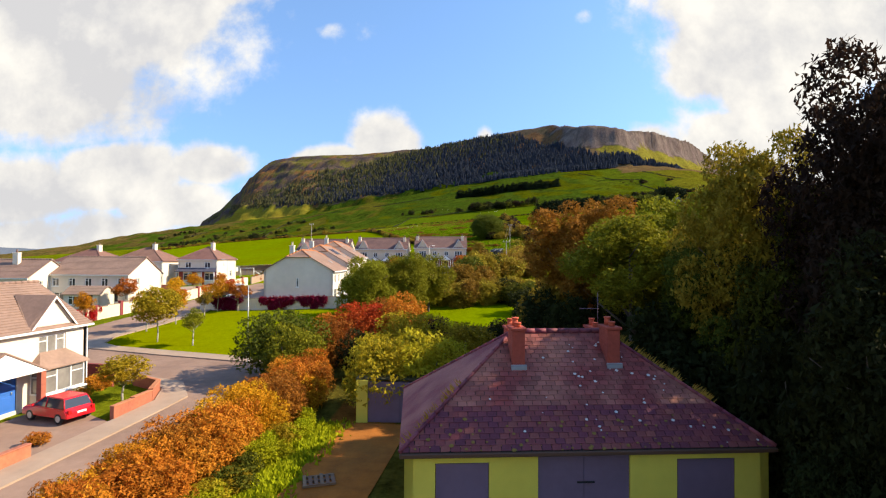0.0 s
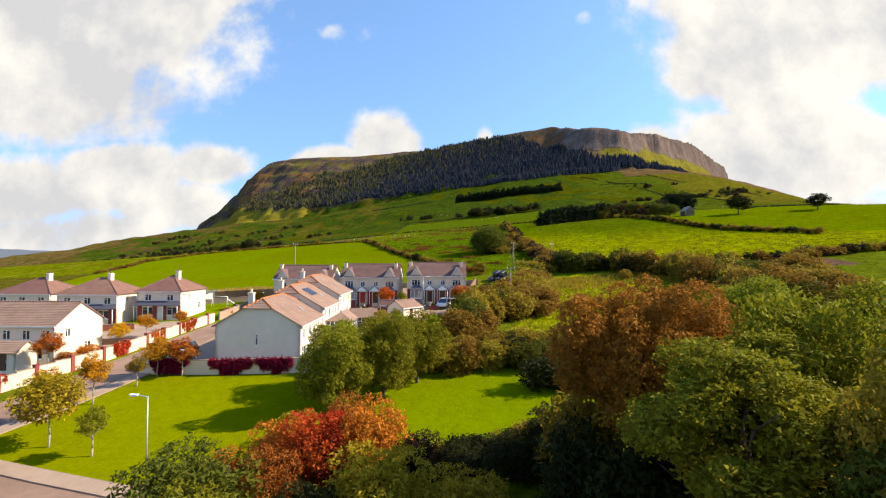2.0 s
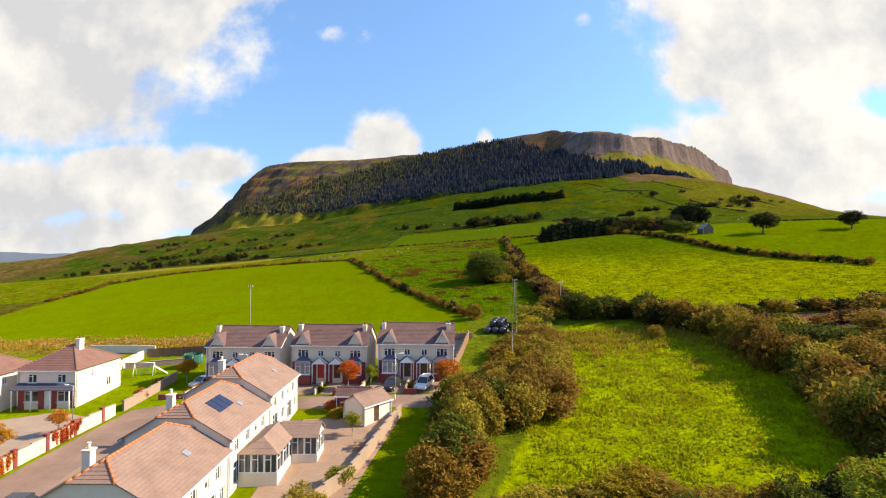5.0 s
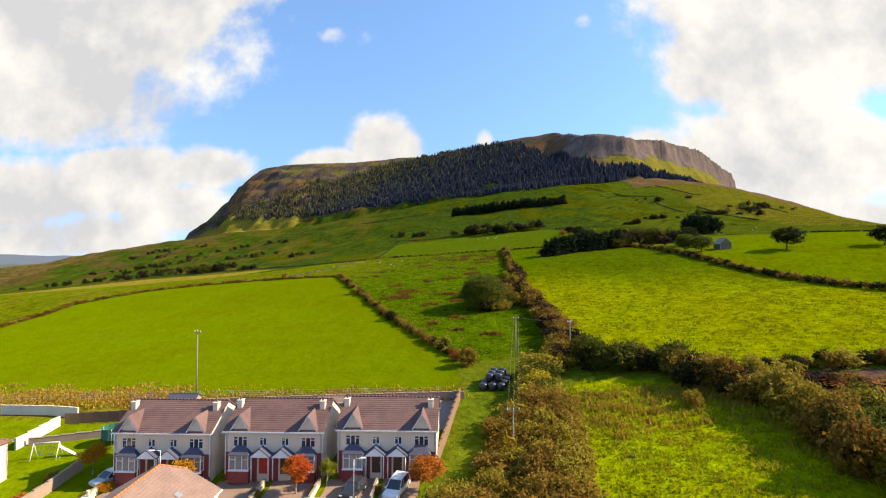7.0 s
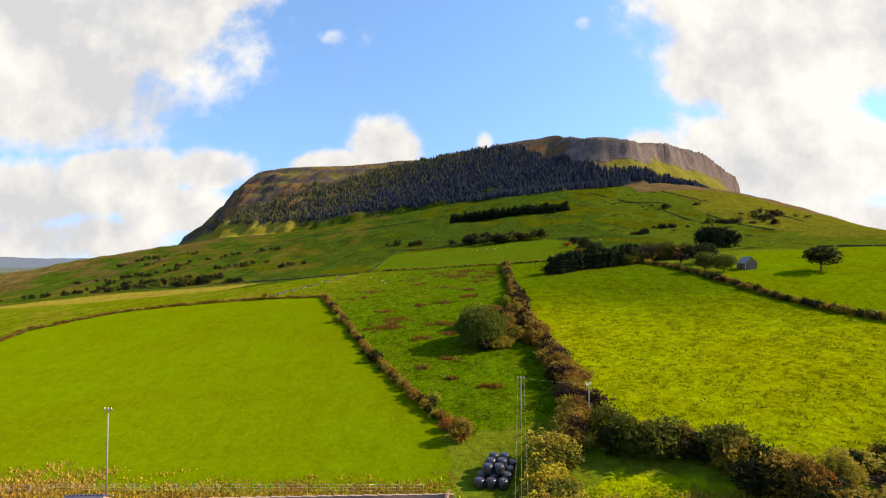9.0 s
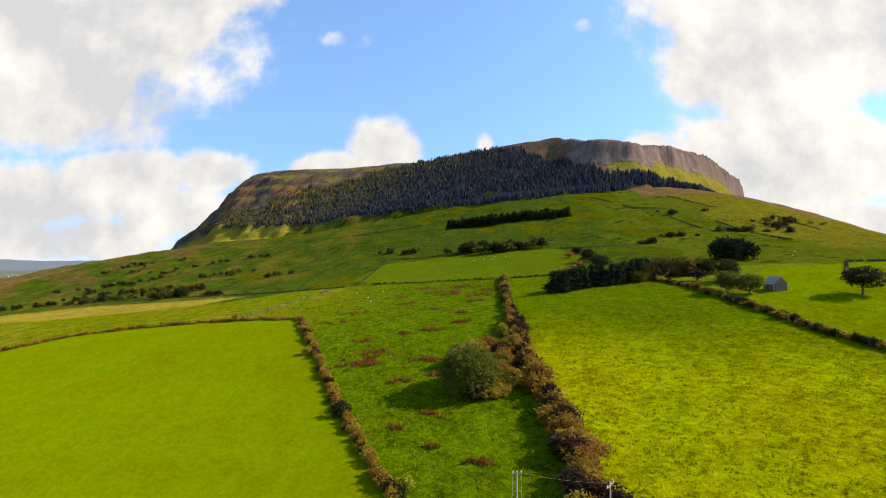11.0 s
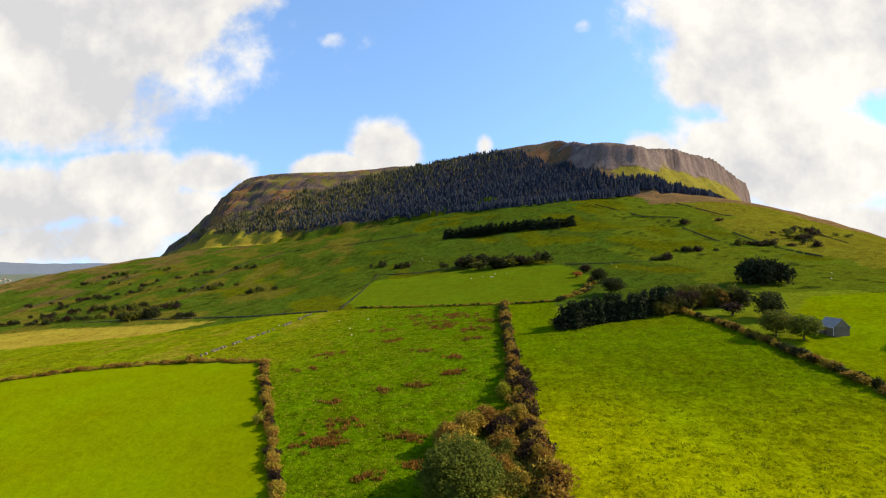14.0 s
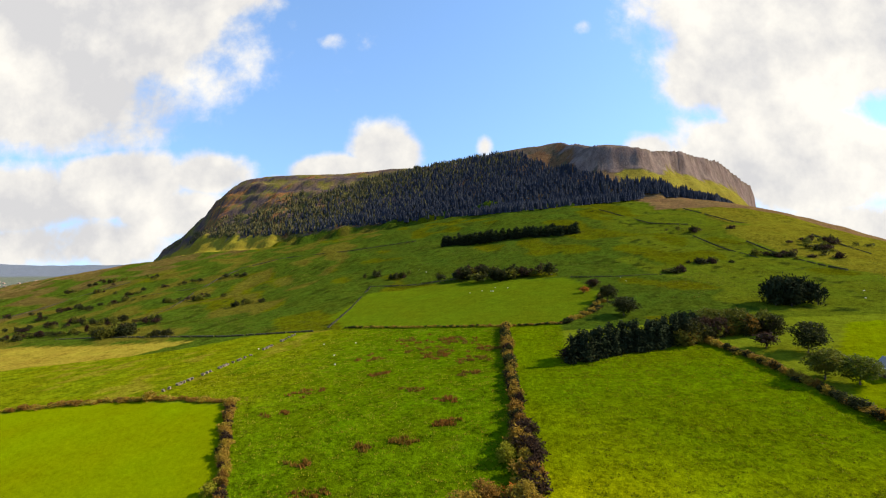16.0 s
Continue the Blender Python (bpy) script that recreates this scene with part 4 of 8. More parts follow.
def wall_run(name, pts, height, thick, mat, label, cat="wall", cap="concrete", piers=0.0, step=2.0, pier_mat=None):
    """A garden wall that follows the ground, with coping and piers."""
    x0, y0 = pts[0]
    base = Vector((x0, y0, gz(x0, y0)))
    e = thing(name, *base, 0, label, cat)
    bw, bc = bmesh.new(), bmesh.new()
    run = 0.0
    for (xa, ya), (xb, yb) in zip(pts, pts[1:]):
        L = math.hypot(xb - xa, yb - ya)
        n = max(1, round(L / step))
        a = math.atan2(yb - ya, xb - xa)
        for k in range(n):
            x, y = xa + (xb - xa) * k / n, ya + (yb - ya) * k / n
            z = max(gz(x, y), gz(xa + (xb - xa) * (k + 1) / n, ya + (yb - ya) * (k + 1) / n))
            m = Matrix.Translation(Vector((x, y, z)) - base) @ Matrix.Rotation(a, 4, "Z")
            t = bmesh.new()
            box(t, 0, -thick / 2, -0.8, L / n + 0.003, thick / 2, height)
            bmesh.ops.transform(t, matrix=m, verts=t.verts)
            me = bpy.data.meshes.new("t")
            t.to_mesh(me)
            bw.from_mesh(me)
            t.clear()
            box(t, -0.01, -thick / 2 - 0.04, height, L / n + 0.01, thick / 2 + 0.04, height + 0.07, 0.015)
            bmesh.ops.transform(t, matrix=m, verts=t.verts)
            t.to_mesh(me)
            bc.from_mesh(me)
            t.free()
            bpy.data.meshes.remove(me)
            if piers and (run + L * k / n) % piers < L / n:
                bp = bmesh.new()
                box(bp, -0.22, -0.22, -0.8, 0.22, 0.22, height + 0.16, 0.01)
                box(bp, -0.27, -0.27, height + 0.16, 0.27, 0.27, height + 0.26, 0.02)
                bmesh.ops.transform(bp, matrix=m, verts=bp.verts)
                part("pier", bp, MAT[pier_mat or mat], e)
        run += L
    part("masonry", bw, MAT[mat], e)
    part("coping", bc, MAT[cap], e)
    return e

# ---- houses ----
U = {"front": (1, 0, 0), "right": (0, 1, 0), "back": (-1, 0, 0), "left": (0, -1, 0)}


def shell(e, w, d, eave, rise, holes, mats, roof="gable", clip=0.0, ov=0.3, courses=14, tile="tile", gable_mats=None):
    """Walls and roof of a house, front at y = 0 facing -y, ridge along x; clip: half-hip cut (share of the rise)."""
    corner = {"front": (-w / 2, 0, 0), "right": (w / 2, 0, 0), "back": (w / 2, d, 0), "left": (-w / 2, d, 0)}
    for side in ("front", "right", "back", "left"):
        L = w if side in ("front", "back") else d
        gable = None
        if side in ("right", "left") and roof != "hip":
            gable = [(d / 2, eave + rise)]
            if clip:
                q = d / 2 * (1 - clip)
                gable = [(d - q, eave + rise * (1 - clip)), (q, eave + rise * (1 - clip))]
        bm = bmesh.new()
        wall_panel(bm, corner[side], U[side], L, eave, holes.get(side, ()), 0.3, gable)
        part("wall", bm, MAT[mats.get(side, mats["front"])], e)
    pitch = rise / (d / 2)
    run = d / 2 + ov
    zl = eave - ov * pitch
    def slope(*args):
        bm = bmesh.new()
        roof_slope(bm, *args)
        part("roof_slope", bm, MAT[tile], e)
    if roof == "hip":
        W = w / 2 + ov
        r = max(w / 2 - d / 2, 0.05)
        for o, u, v in (((-W, -ov, zl), (1, 0, 0), (0, run, pitch * run)), ((W, d + ov, zl), (-1, 0, 0), (0, -run, pitch * run))):
            slope(o, u, v, [(0, 0), (1, W - r)], [(0, 2 * W), (1, W + r)], courses)
        for s in (1, -1):
            inset = W - r
            o = (W * s, (-ov if s > 0 else d + ov), zl)
            slope(o, (0, s, 0), (-s * inset, 0, pitch * run), [(0, 0), (1, run)], [(0, 2 * run), (1, run + 0.001)], courses)
        ends = [(-r, d / 2, eave + rise), (r, d / 2, eave + rise)]
    else:
        W = w / 2 + (0.18 if not clip else 0.22)
        c = rise * clip / pitch if clip else 0
        zc = 1 - clip * (d / 2) / run if clip else 1
        for o, u, v in (((-W, -ov, zl), (1, 0, 0), (0, run, pitch * run)), ((W, d + ov, zl), (-1, 0, 0), (0, -run, pitch * run))):
            if clip:
                slope(o, u, v, [(0, 0), (zc, 0), (1, c)], [(0, 2 * W), (zc, 2 * W), (1, 2 * W - c)], courses)
            else:
                slope(o, u, v, [(0, 0), (1, 0)], [(0, 2 * W), (1, 2 * W)], courses)
        if clip:
            h = (d / 2) * clip
            for s in (1, -1):
                slope((W * s, d / 2 - s * h, eave + rise * (1 - clip)), (0, s, 0), (-s * c, 0, rise * clip), [(0, 0), (1, h)], [(0, 2 * h), (1, h + 0.001)], max(3, courses // 3))
        ends = [(-W + c, d / 2, eave + rise), (W - c, d / 2, eave + rise)]
    bm = bmesh.new()
    ridge_run(bm, Vector(ends[0]) + Vector((0, 0, 0.03)), Vector(ends[1]) + Vector((0, 0, 0.03)))
    if roof == "hip":
        W = w / 2 + ov
        for sx in (1, -1):
            for yy in (-ov, d + ov):
                ridge_run(bm, (W * sx, yy, zl + 0.04), Vector(ends[1 if sx > 0 else 0]) + Vector((0, 0, 0.02)), 0.11)
    elif clip:
        h = (d / 2) * clip
        W = w / 2 + 0.22
        for s, en in ((1, ends[1]), (-1, ends[0])):
            for yy in (d / 2 - h, d / 2 + h):
                ridge_run(bm, (W * s, yy, eave + rise * (1 - clip) + 0.03), Vector(en) + Vector((0, 0, 0.03)), 0.11)
    part("ridge_tiles", bm, MAT["ridge_tile" if clip else tile], e)
    for yy in (-ov - 0.10, d + ov):
        bm = bmesh.new()
        box(bm, -w / 2 - 0.2, yy, zl - 0.14, w / 2 + 0.2, yy + 0.10, zl - 0.01)
        part("gutter", bm, MAT["white"], e)
    for xx in (-w / 2 + 0.02, w / 2 - 0.1):
        bm = bmesh.new()
        box(bm, xx, -0.09, 0.0, xx + 0.08, -0.004, zl - 0.1)
        part("downpipe", bm, MAT["white"], e)
    return zl


def door(parent, x, y, z, w, h, mat, u=(1, 0, 0), glazed=False):
    bm = bmesh.new()
    box(bm, 0, 0.08, 0, w, 0.14, h)
    for k in range(2):
        for q in range(2):
            box(bm, w * (0.12 + 0.46 * k), 0.065, h * (0.1 + 0.46 * q), w * (0.42 + 0.46 * k), 0.08, h * (0.46 + 0.44 * q), 0.008)
    box(bm, -0.06, 0.04, 0, 0.0, 0.16, h + 0.06)
    box(bm, w, 0.04, 0, w + 0.06, 0.16, h + 0.06)
    m = Matrix.Translation((x, y, z)) @ Matrix.Rotation(math.atan2(u[1], u[0]), 4, "Z")
    bmesh.ops.transform(bm, matrix=m, verts=bm.verts)
    dr = part("door", bm, MAT[mat], parent)
    bm = bmesh.new()
    tube(bm, (w * 0.88, 0.03, h * 0.5), (w * 0.88, 0.03, h * 0.58), 0.025, 0.025, 6)
    bmesh.ops.transform(bm, matrix=m, verts=bm.verts)
    part("handle", bm, MAT["galv"], dr)
    return dr


def little_roof(parent, x0, x1, y0, z, h, mat="lapis", gable=False, depth=1.0):
    """A porch or bay roof leaning on the front wall: hipped, or a small gable."""
    bm = bmesh.new()
    w = x1 - x0
    if gable:
        for s in (0, 1):
            a, b = ((x0 - 0.1, (x0 + x1) / 2) if s == 0 else (x1 + 0.1, (x0 + x1) / 2))
            q = [(a, y0 - depth - 0.1, z), (b, y0 - depth - 0.1, z + h), (b, y0, z + h), (a, y0, z)]
            t = [(p[0], p[1], p[2] + 0.1) for p in q]
            if s == 0:
                poly(bm, t[::-1]); poly(bm, q)
            else:
                poly(bm, t); poly(bm, q[::-1])
            for i in range(4):
                poly(bm, [q[i], q[(i + 1) % 4], t[(i + 1) % 4], t[i]])
    else:
        i = min(w * 0.28, depth * 0.9)
        f = [(x0 - 0.12, y0 - depth - 0.12, z), (x1 + 0.12, y0 - depth - 0.12, z), (x1 - i, y0 - 0.02, z + h), (x0 + i, y0 - 0.02, z + h)]
        poly(bm, f)
        poly(bm, [(x0 - 0.12, y0, z), f[0], f[3]])
        poly(bm, [f[1], (x1 + 0.12, y0, z), f[2]])
        poly(bm, [(x0 - 0.12, y0, z - 0.06), (x1 + 0.12, y0, z - 0.06), (x1 + 0.12, y0 - depth - 0.12, z - 0.06), (x0 - 0.12, y0 - depth - 0.12, z - 0.06)])
        poly(bm, [f[0], (f[0][0], f[0][1], z - 0.06), (f[1][0], f[1][1], z - 0.06), f[1]])
    bmesh.ops.recalc_face_normals(bm, faces=bm.faces)
    return part("porch_roof" if gable else "bay_roof", bm, MAT[mat], parent)


def bay(parent, x0, x1, z1, depth=0.75, base="brick", lights=3):
    """A square bay window under its own roof."""
    bm = bmesh.new()
    box(bm, x0, -depth, -0.8, x1, 0.0, 0.75)
    b = part("bay", bm, MAT[base], parent)
    w = x1 - x0
    window(parent, (x0, -depth, 0.75), (1, 0, 0), w, z1 - 0.75, lights, back=0.05, pane_mat="net")
    window(parent, (x1, -depth, 0.75), (0, 1, 0), depth, z1 - 0.75, 1, back=0.05, pane_mat="net", sill=False)
    window(parent, (x0, 0.0, 0.75), (0, -1, 0), depth, z1 - 0.75, 1, back=0.05, pane_mat="net", sill=False)
    return b


def gablet(parent, x, w, d, eave, rise, h, tile, wall="render"):
    """A small front gable rising through the eave."""
    pitch = rise / (d / 2)
    bm = bmesh.new()
    poly(bm, [(x - w / 2, -0.02, eave - 0.4), (x + w / 2, -0.02, eave - 0.4), (x + w / 2, -0.02, eave), (x, -0.02, eave + h), (x - w / 2, -0.02, eave)])
    part("gable", bm, MAT[wall], parent)
    yb = h / pitch
    bm = bmesh.new()
    for s in (-1, 1):
        a = (x + s * (w / 2 + 0.18), -0.22, eave - 0.18 * h / (w / 2))
        t = (x, -0.22, eave + h + 0.05)
        r = (x, yb, eave + h + 0.05)
        c = (x + s * (w / 2 + 0.1), 0.1, eave + 0.03)
        q = [a, t, r, c]
        up = [(p[0], p[1], p[2] + 0.07) for p in q]
        poly(bm, up if s < 0 else up[::-1])
        poly(bm, q[::-1] if s < 0 else q)
        poly(bm, [q[0], q[1], up[1], up[0]])
    bmesh.ops.recalc_face_normals(bm, faces=bm.faces)
    part("gable_roof", bm, MAT[tile], parent)
    bm = bmesh.new()
    for s in (-1, 1):
        a, b = (x + s * (w / 2 + 0.18), eave - 0.18 * h / (w / 2)), (x, eave + h + 0.05)
        f = [(a[0], -0.24, a[1] - 0.14), (b[0], -0.24, b[1] - 0.14), (b[0], -0.24, b[1] + 0.03), (a[0], -0.24, a[1] + 0.03)]
        poly(bm, f)
    bmesh.ops.recalc_face_normals(bm, faces=bm.faces)
    part("bargeboard", bm, MAT["white"], parent)


def row_pair(x, y, z, rz):
    """A pair of semi-detached houses with front gablets, slated bays and porches."""
    e = thing("semi_detached_house", x, y, z, rz, "white pair of houses with brown tiled roof and brick ground floor", "house", "row of semi-detached houses")
    w, d, eave, rise = 11.5, 8.8, 5.2, 2.45
    wins = []
    for s in (-1, 1):
        c = s * 4.0
        wins += [(c - 0.85, 3.15, c + 0.85, 4.35, 3), (s * 1.15 - 0.45 + s * 0.15, 3.3, s * 1.15 + 0.45 + s * 0.15, 4.25, 2)]
    lo = []
    for s in (-1, 1):
        lo.append((s * 1.25 - 0.5, 0.05, s * 1.25 + 0.5, 2.15))
    fh = [(a + w / 2, b, c + w / 2, q) for a, b, c, q, _ in wins] + [(a + w / 2, b, c + w / 2, q) for a, b, c, q in lo]
    bh = [(1.5 + k * 2.8, 3.2, 2.7 + k * 2.8, 4.3) for k in range(4)] + [(1.2 + k * 5.4, 0.3, 3.4 + k * 5.4, 2.2) for k in range(2)]
    rh = [(5.6, 3.4, 6.2, 4.4)]
    shell(e, w, d, eave, rise, {"front": fh, "back": bh, "right": rh, "left": rh}, {"front": "cream", "right": "render", "left": "render"}, tile="tile_dark", courses=16)
    for a, b in ((-w / 2, -5.05), (-2.55, -1.95), (-0.55, 0.55), (1.95, 2.55), (5.05, w / 2)):
        bm = bmesh.new()
        box(bm, a, -0.035, -0.8, b, -0.003, 2.55)
        part("brick_facing", bm, MAT["brick"], e)
    for a, b, c, q, n in wins:
        window(e, (a, 0, b), (1, 0, 0), c - a, q - b, n)
    for a, b, c, q in bh:
        window(e, (w / 2 - a, d, b), (-1, 0, 0), c - a, q - b, 2)
    window(e, (w / 2, 5.6, 3.4), (0, 1, 0), 0.6, 1.0, 1)
    window(e, (-w / 2, d - 5.6, 3.4), (0, -1, 0), 0.6, 1.0, 1)
    for i, s in enumerate((-1, 1)):
        c = s * 3.85
        bay(e, c - 1.15, c + 1.15, 2.45)
        little_roof(e, c - 1.15, c + 1.15, 0, 2.5, 0.85, "lapis", depth=0.8)
        gablet(e, s * 4.0, 2.1, d, eave, rise, 1.65, "tile_dark", "cream")
        p = s * 1.25
        little_roof(e, p - 1.15, p + 1.15, 0, 2.35, 0.95, "lapis", True, 1.1)
        bm = bmesh.new()
        poly(bm, [(p - 1.15, -1.18, 2.36), (p + 1.15, -1.18, 2.36), (p, -1.18, 3.3)])
        part("porch_gable", bm, MAT["white"], e)
        for q in (p - 1.0, p + 1.0):
            bm = bmesh.new()
            tube(bm, (q, -1.0, -0.2), (q, -1.0, 2.4), 0.06, 0.06, 8)
            part("porch_post", bm, MAT["white"], e)
        door(e, p - 0.5, 0, 0.05, 1.0, 2.1, "redpaint" if s < 0 and abs(x + 27.5) < 4 else "brownpaint")
    for s in (-1, 1):
        chimney(e, s * (w / 2 - (0.42 if s < 0 else 0.85)), d * 0.36, eave + rise - 1.5, eave + rise + 0.02, 0.6, 0.75, "cream", 1, "tile_dark")
    return e


def terrace_block(x, y, z, rz, solar=False):
    """Two-storey house with half-hipped gables, its back windows to the front side."""
    e = thing("terrace_house", x, y, z, rz, "white two-storey house with half-hipped brown tile roof", "house", "houses along the lane")
    w, d, eave, rise = 10.6, 9.4, 4.85, 2.75
    up = [(1.3, 3.0, 2.3, 4.15), (3.9, 3.0, 4.9, 4.15), (6.2, 3.2, 6.9, 4.0), (8.1, 3.0, 9.1, 4.15)]
    lo = [(1.0, 0.1, 2.9, 2.2), (4.0, 0.9, 5.2, 2.1), (6.4, 0.1, 8.2, 2.2), (9.0, 0.9, 9.9, 2.1)]
    fr = [(0.9, 3.0, 2.1, 4.15), (4.6, 3.0, 5.8, 4.15), (8.4, 3.0, 9.6, 4.15), (0.9, 0.8, 2.3, 2.1), (8.2, 0.8, 9.6, 2.1)]
    g = [(4.4, 2.5, 4.75, 3.75)]
    shell(e, w, d, eave, rise, {"front": up + lo, "back": fr, "left": g, "right": g}, {"front": "render", "left": "render"}, clip=0.36, courses=18)
    for a, b, c, q in up + lo:
        window(e, (-w / 2 + a, 0, b), (1, 0, 0), c - a, q - b, 2 if c - a > 0.8 else 1)
    for a, b, c, q in fr:
        window(e, (w / 2 - a, d, b), (-1, 0, 0), c - a, q - b, 2)
    window(e, (w / 2, 4.4, 2.5), (0, 1, 0), 0.35, 1.25, 1)
    window(e, (-w / 2, d - 4.4, 2.5), (0, -1, 0), 0.35, 1.25, 1)
    chimney(e, -w / 2 + 1.6, d * 0.64, eave + rise - 1.2, eave + rise + 0.55, 0.6, 0.6, "render", 1, "cream")
    bm = bmesh.new()
    box(bm, 1.2, 1.9, 0, 1.9, 2.5, 0.24)
    m = Matrix.Translation((0, 0, eave - 0.3 * rise / (d / 2))) @ Matrix.Rotation(math.atan2(rise, d / 2), 4, "X")
    bmesh.ops.transform(bm, matrix=m, verts=bm.verts)
    part("rooflight", bm, MAT["lead"], e)
    for k in range(3 if solar else 0):
        bm = bmesh.new()
        box(bm, -2.2 + k * 1.06, 2.6, 0.17, -1.2 + k * 1.06, 4.3, 0.24)
        bmesh.ops.transform(bm, matrix=m, verts=bm.verts)
        part("solar_panel", bm, MAT["solar"], e, "dark solar panel on the roof")
    return e


def villa(x, y, z, rz, w, d, red="brick", side_win=True):
    """Hipped detached house with a tiled canopy over a brick ground floor."""
    e = thing("villa", x, y, z, rz, "white hipped-roof house with brown tiles and red brick ground floor front", "house", "detached houses by the green")
    eave, rise = 5.1, 2.6
    n = 3 if w > 9 else 2
    up = [(w * (k + 0.5) / n - 0.6, 3.2, w * (k + 0.5) / n + 0.6, 4.4) for k in range(n)]
    lo = [(w * 0.12, 0.6, w * 0.12 + 1.9, 2.1), (w * 0.46, 0.05, w * 0.46 + 1.0, 2.15), (w * 0.68, 0.6, w * 0.68 + 1.9, 2.1)]
    rt = [(d * 0.3, 3.4, d * 0.3 + 0.6, 4.4), (d * 0.66, 1.2, d * 0.66 + 1.0, 2.5)]
    shell(e, w, d, eave, rise, {"front": up + lo, "right": rt}, {"front": "render"}, "hip", courses=16, tile="tile_red")
    for a, b, c, q in up + [lo[0], lo[2]]:
        window(e, (-w / 2 + a, 0, b), (1, 0, 0), c - a, q - b, 2)
    for a, b, c, q in rt:
        window(e, (w / 2, a, b), (0, 1, 0), c - a, q - b, 2)
    a = lo[1]
    door(e, -w / 2 + a[0], 0, a[1], a[2] - a[0], a[3] - a[1], "white")
    for s, q in ((-w / 2, -w / 2 + lo[0][0]), (-w / 2 + lo[0][2], -w / 2 + lo[1][0]), (-w / 2 + lo[1][2], -w / 2 + lo[2][0]), (-w / 2 + lo[2][2], w / 2)):
        bm = bmesh.new()
        box(bm, s, -0.035, -0.8, q, -0.003, 2.5)
        part("brick_facing", bm, MAT[red], e)
    bm = bmesh.new()
    roof_slope(bm, (-w / 2 - 0.2, -1.2, 2.45), (1, 0, 0), (0, 1.2, 0.75), [(0, 0), (1, 0.3)], [(0, w + 0.4), (1, w + 0.1)], 5)
    part("canopy", bm, MAT["lapis"], e)
    for k in range(4):
        q = -w / 2 + 0.1 + k * (w - 0.2) / 3
        bm = bmesh.new()
        tube(bm, (q, -1.1, -0.4), (q, -1.1, 2.5), 0.08, 0.08, 8)
        part("canopy_post", bm, MAT["white"], e)
    chimney(e, w * 0.12, d * 0.5, eave + rise - 1.2, eave + rise + 0.8, 0.6, 1.0, "render", 1, "tile_dark")
    return e


def plain_house(x, y, z, rz, w, d, label, porch=True, chimney_at=None, tile="tile", rise=2.4):
    e = thing("house", x, y, z, rz, label, "house")
    eave = 5.0
    up = [(w * (k + 0.5) / 5 - 0.5, 3.1, w * (k + 0.5) / 5 + 0.5, 4.3) for k in range(5)]
    lo = [(w * 0.08, 0.8, w * 0.08 + 1.6, 2.2), (w * 0.74, 0.8, w * 0.74 + 1.6, 2.2)]
    rt = [(d * 0.2, 3.2, d * 0.2 + 0.9, 4.3), (d * 0.6, 1.0, d * 0.6 + 1.2, 2.2)]
    shell(e, w, d, eave, rise, {"front": up + lo, "right": rt}, {"front": "render"}, courses=15, tile=tile)
    for a, b, c, q in up + lo:
        window(e, (-w / 2 + a, 0, b), (1, 0, 0), c - a, q - b, 2)
    for a, b, c, q in rt:
        window(e, (w / 2, a, b), (0, 1, 0), c - a, q - b, 2)
    if porch:
        px = w * 0.12
        bm = bmesh.new()
        wall_panel(bm, (px - 2.6, -3.2, 0), (1, 0, 0), 5.2, 2.3, [(0.6, 0.7, 2.0, 1.9), (3.2, 0.1, 4.2, 2.1)], 0.2)
        wall_panel(bm, (px + 2.6, -3.2, 0), (0, 1, 0), 3.2, 2.3, [], 0.2, [(1.6, 3.3)])
        wall_panel(bm, (px - 2.6, 0, 0), (0, -1, 0), 3.2, 2.3, [], 0.2, [(1.6, 3.3)])
        part("porch_wall", bm, MAT["render"], e)
        bm = bmesh.new()
        for o, u, v in (((px - 2.8, -3.45, 2.13), (1, 0, 0), (0, 1.85, 1.17)), ((px + 2.8, 0.25, 2.13), (-1, 0, 0), (0, -1.85, 1.17))):
            roof_slope(bm, o, u, v, [(0, 0), (1, 0)], [(0, 5.6), (1, 5.6)], 6)
        part("porch_roof", bm, MAT[tile], e)
        window(e, (px - 2.0, -3.2, 0.7), (1, 0, 0), 1.4, 1.2, 2)
        door(e, px + 0.6, -3.2, 0.1, 1.0, 2.0, "brownpaint")
    if chimney_at:
        chimney(e, *chimney_at, eave + rise - 1.6, eave + rise + 0.9, 0.8, 0.6, "render", 1, "tile_dark")
    return e


# row of semis behind the lane, three pairs stepping up
ROW_RZ = 5.7
ux, uy = math.cos(radians(ROW_RZ)), math.sin(radians(ROW_RZ))
nx, ny = uy, -ux
for k, zb in enumerate((6.35, 6.7, 7.05)):
    s = (k - 1) * 13.25
    row_pair(-27.4 + ux * s + nx * 4.4, 116.55 + uy * s + ny * 4.4, zb, ROW_RZ)

# three half-hipped houses end to end along the lane
for k in range(3):
    s = 5.4 + 10.75 * k
    b = terrace_block(-22.9 - 0.135 * s, 69.2 + 0.991 * s, 3.25 + 0.95 * k, 97.7, k == 1)

villa(-74.0, 96.2, 3.9, 8, 10.6, 9.0)
villa(-63.4, 100.6, 4.3, 8, 8.0, 10.0)
villa(-88.5, 97.5, 3.7, 6, 10.6, 9.5)
plain_house(-60.3, 69.5, 2.3, 6, 12.2, 8.2, "white two-storey house with brown tiled roof and gabled porch")
plain_house(-71.0, 64.5, 1.9, 6, 11.0, 8.0, "cream two-storey house with brown roof and white chimney", False, (1.2, 3.0))


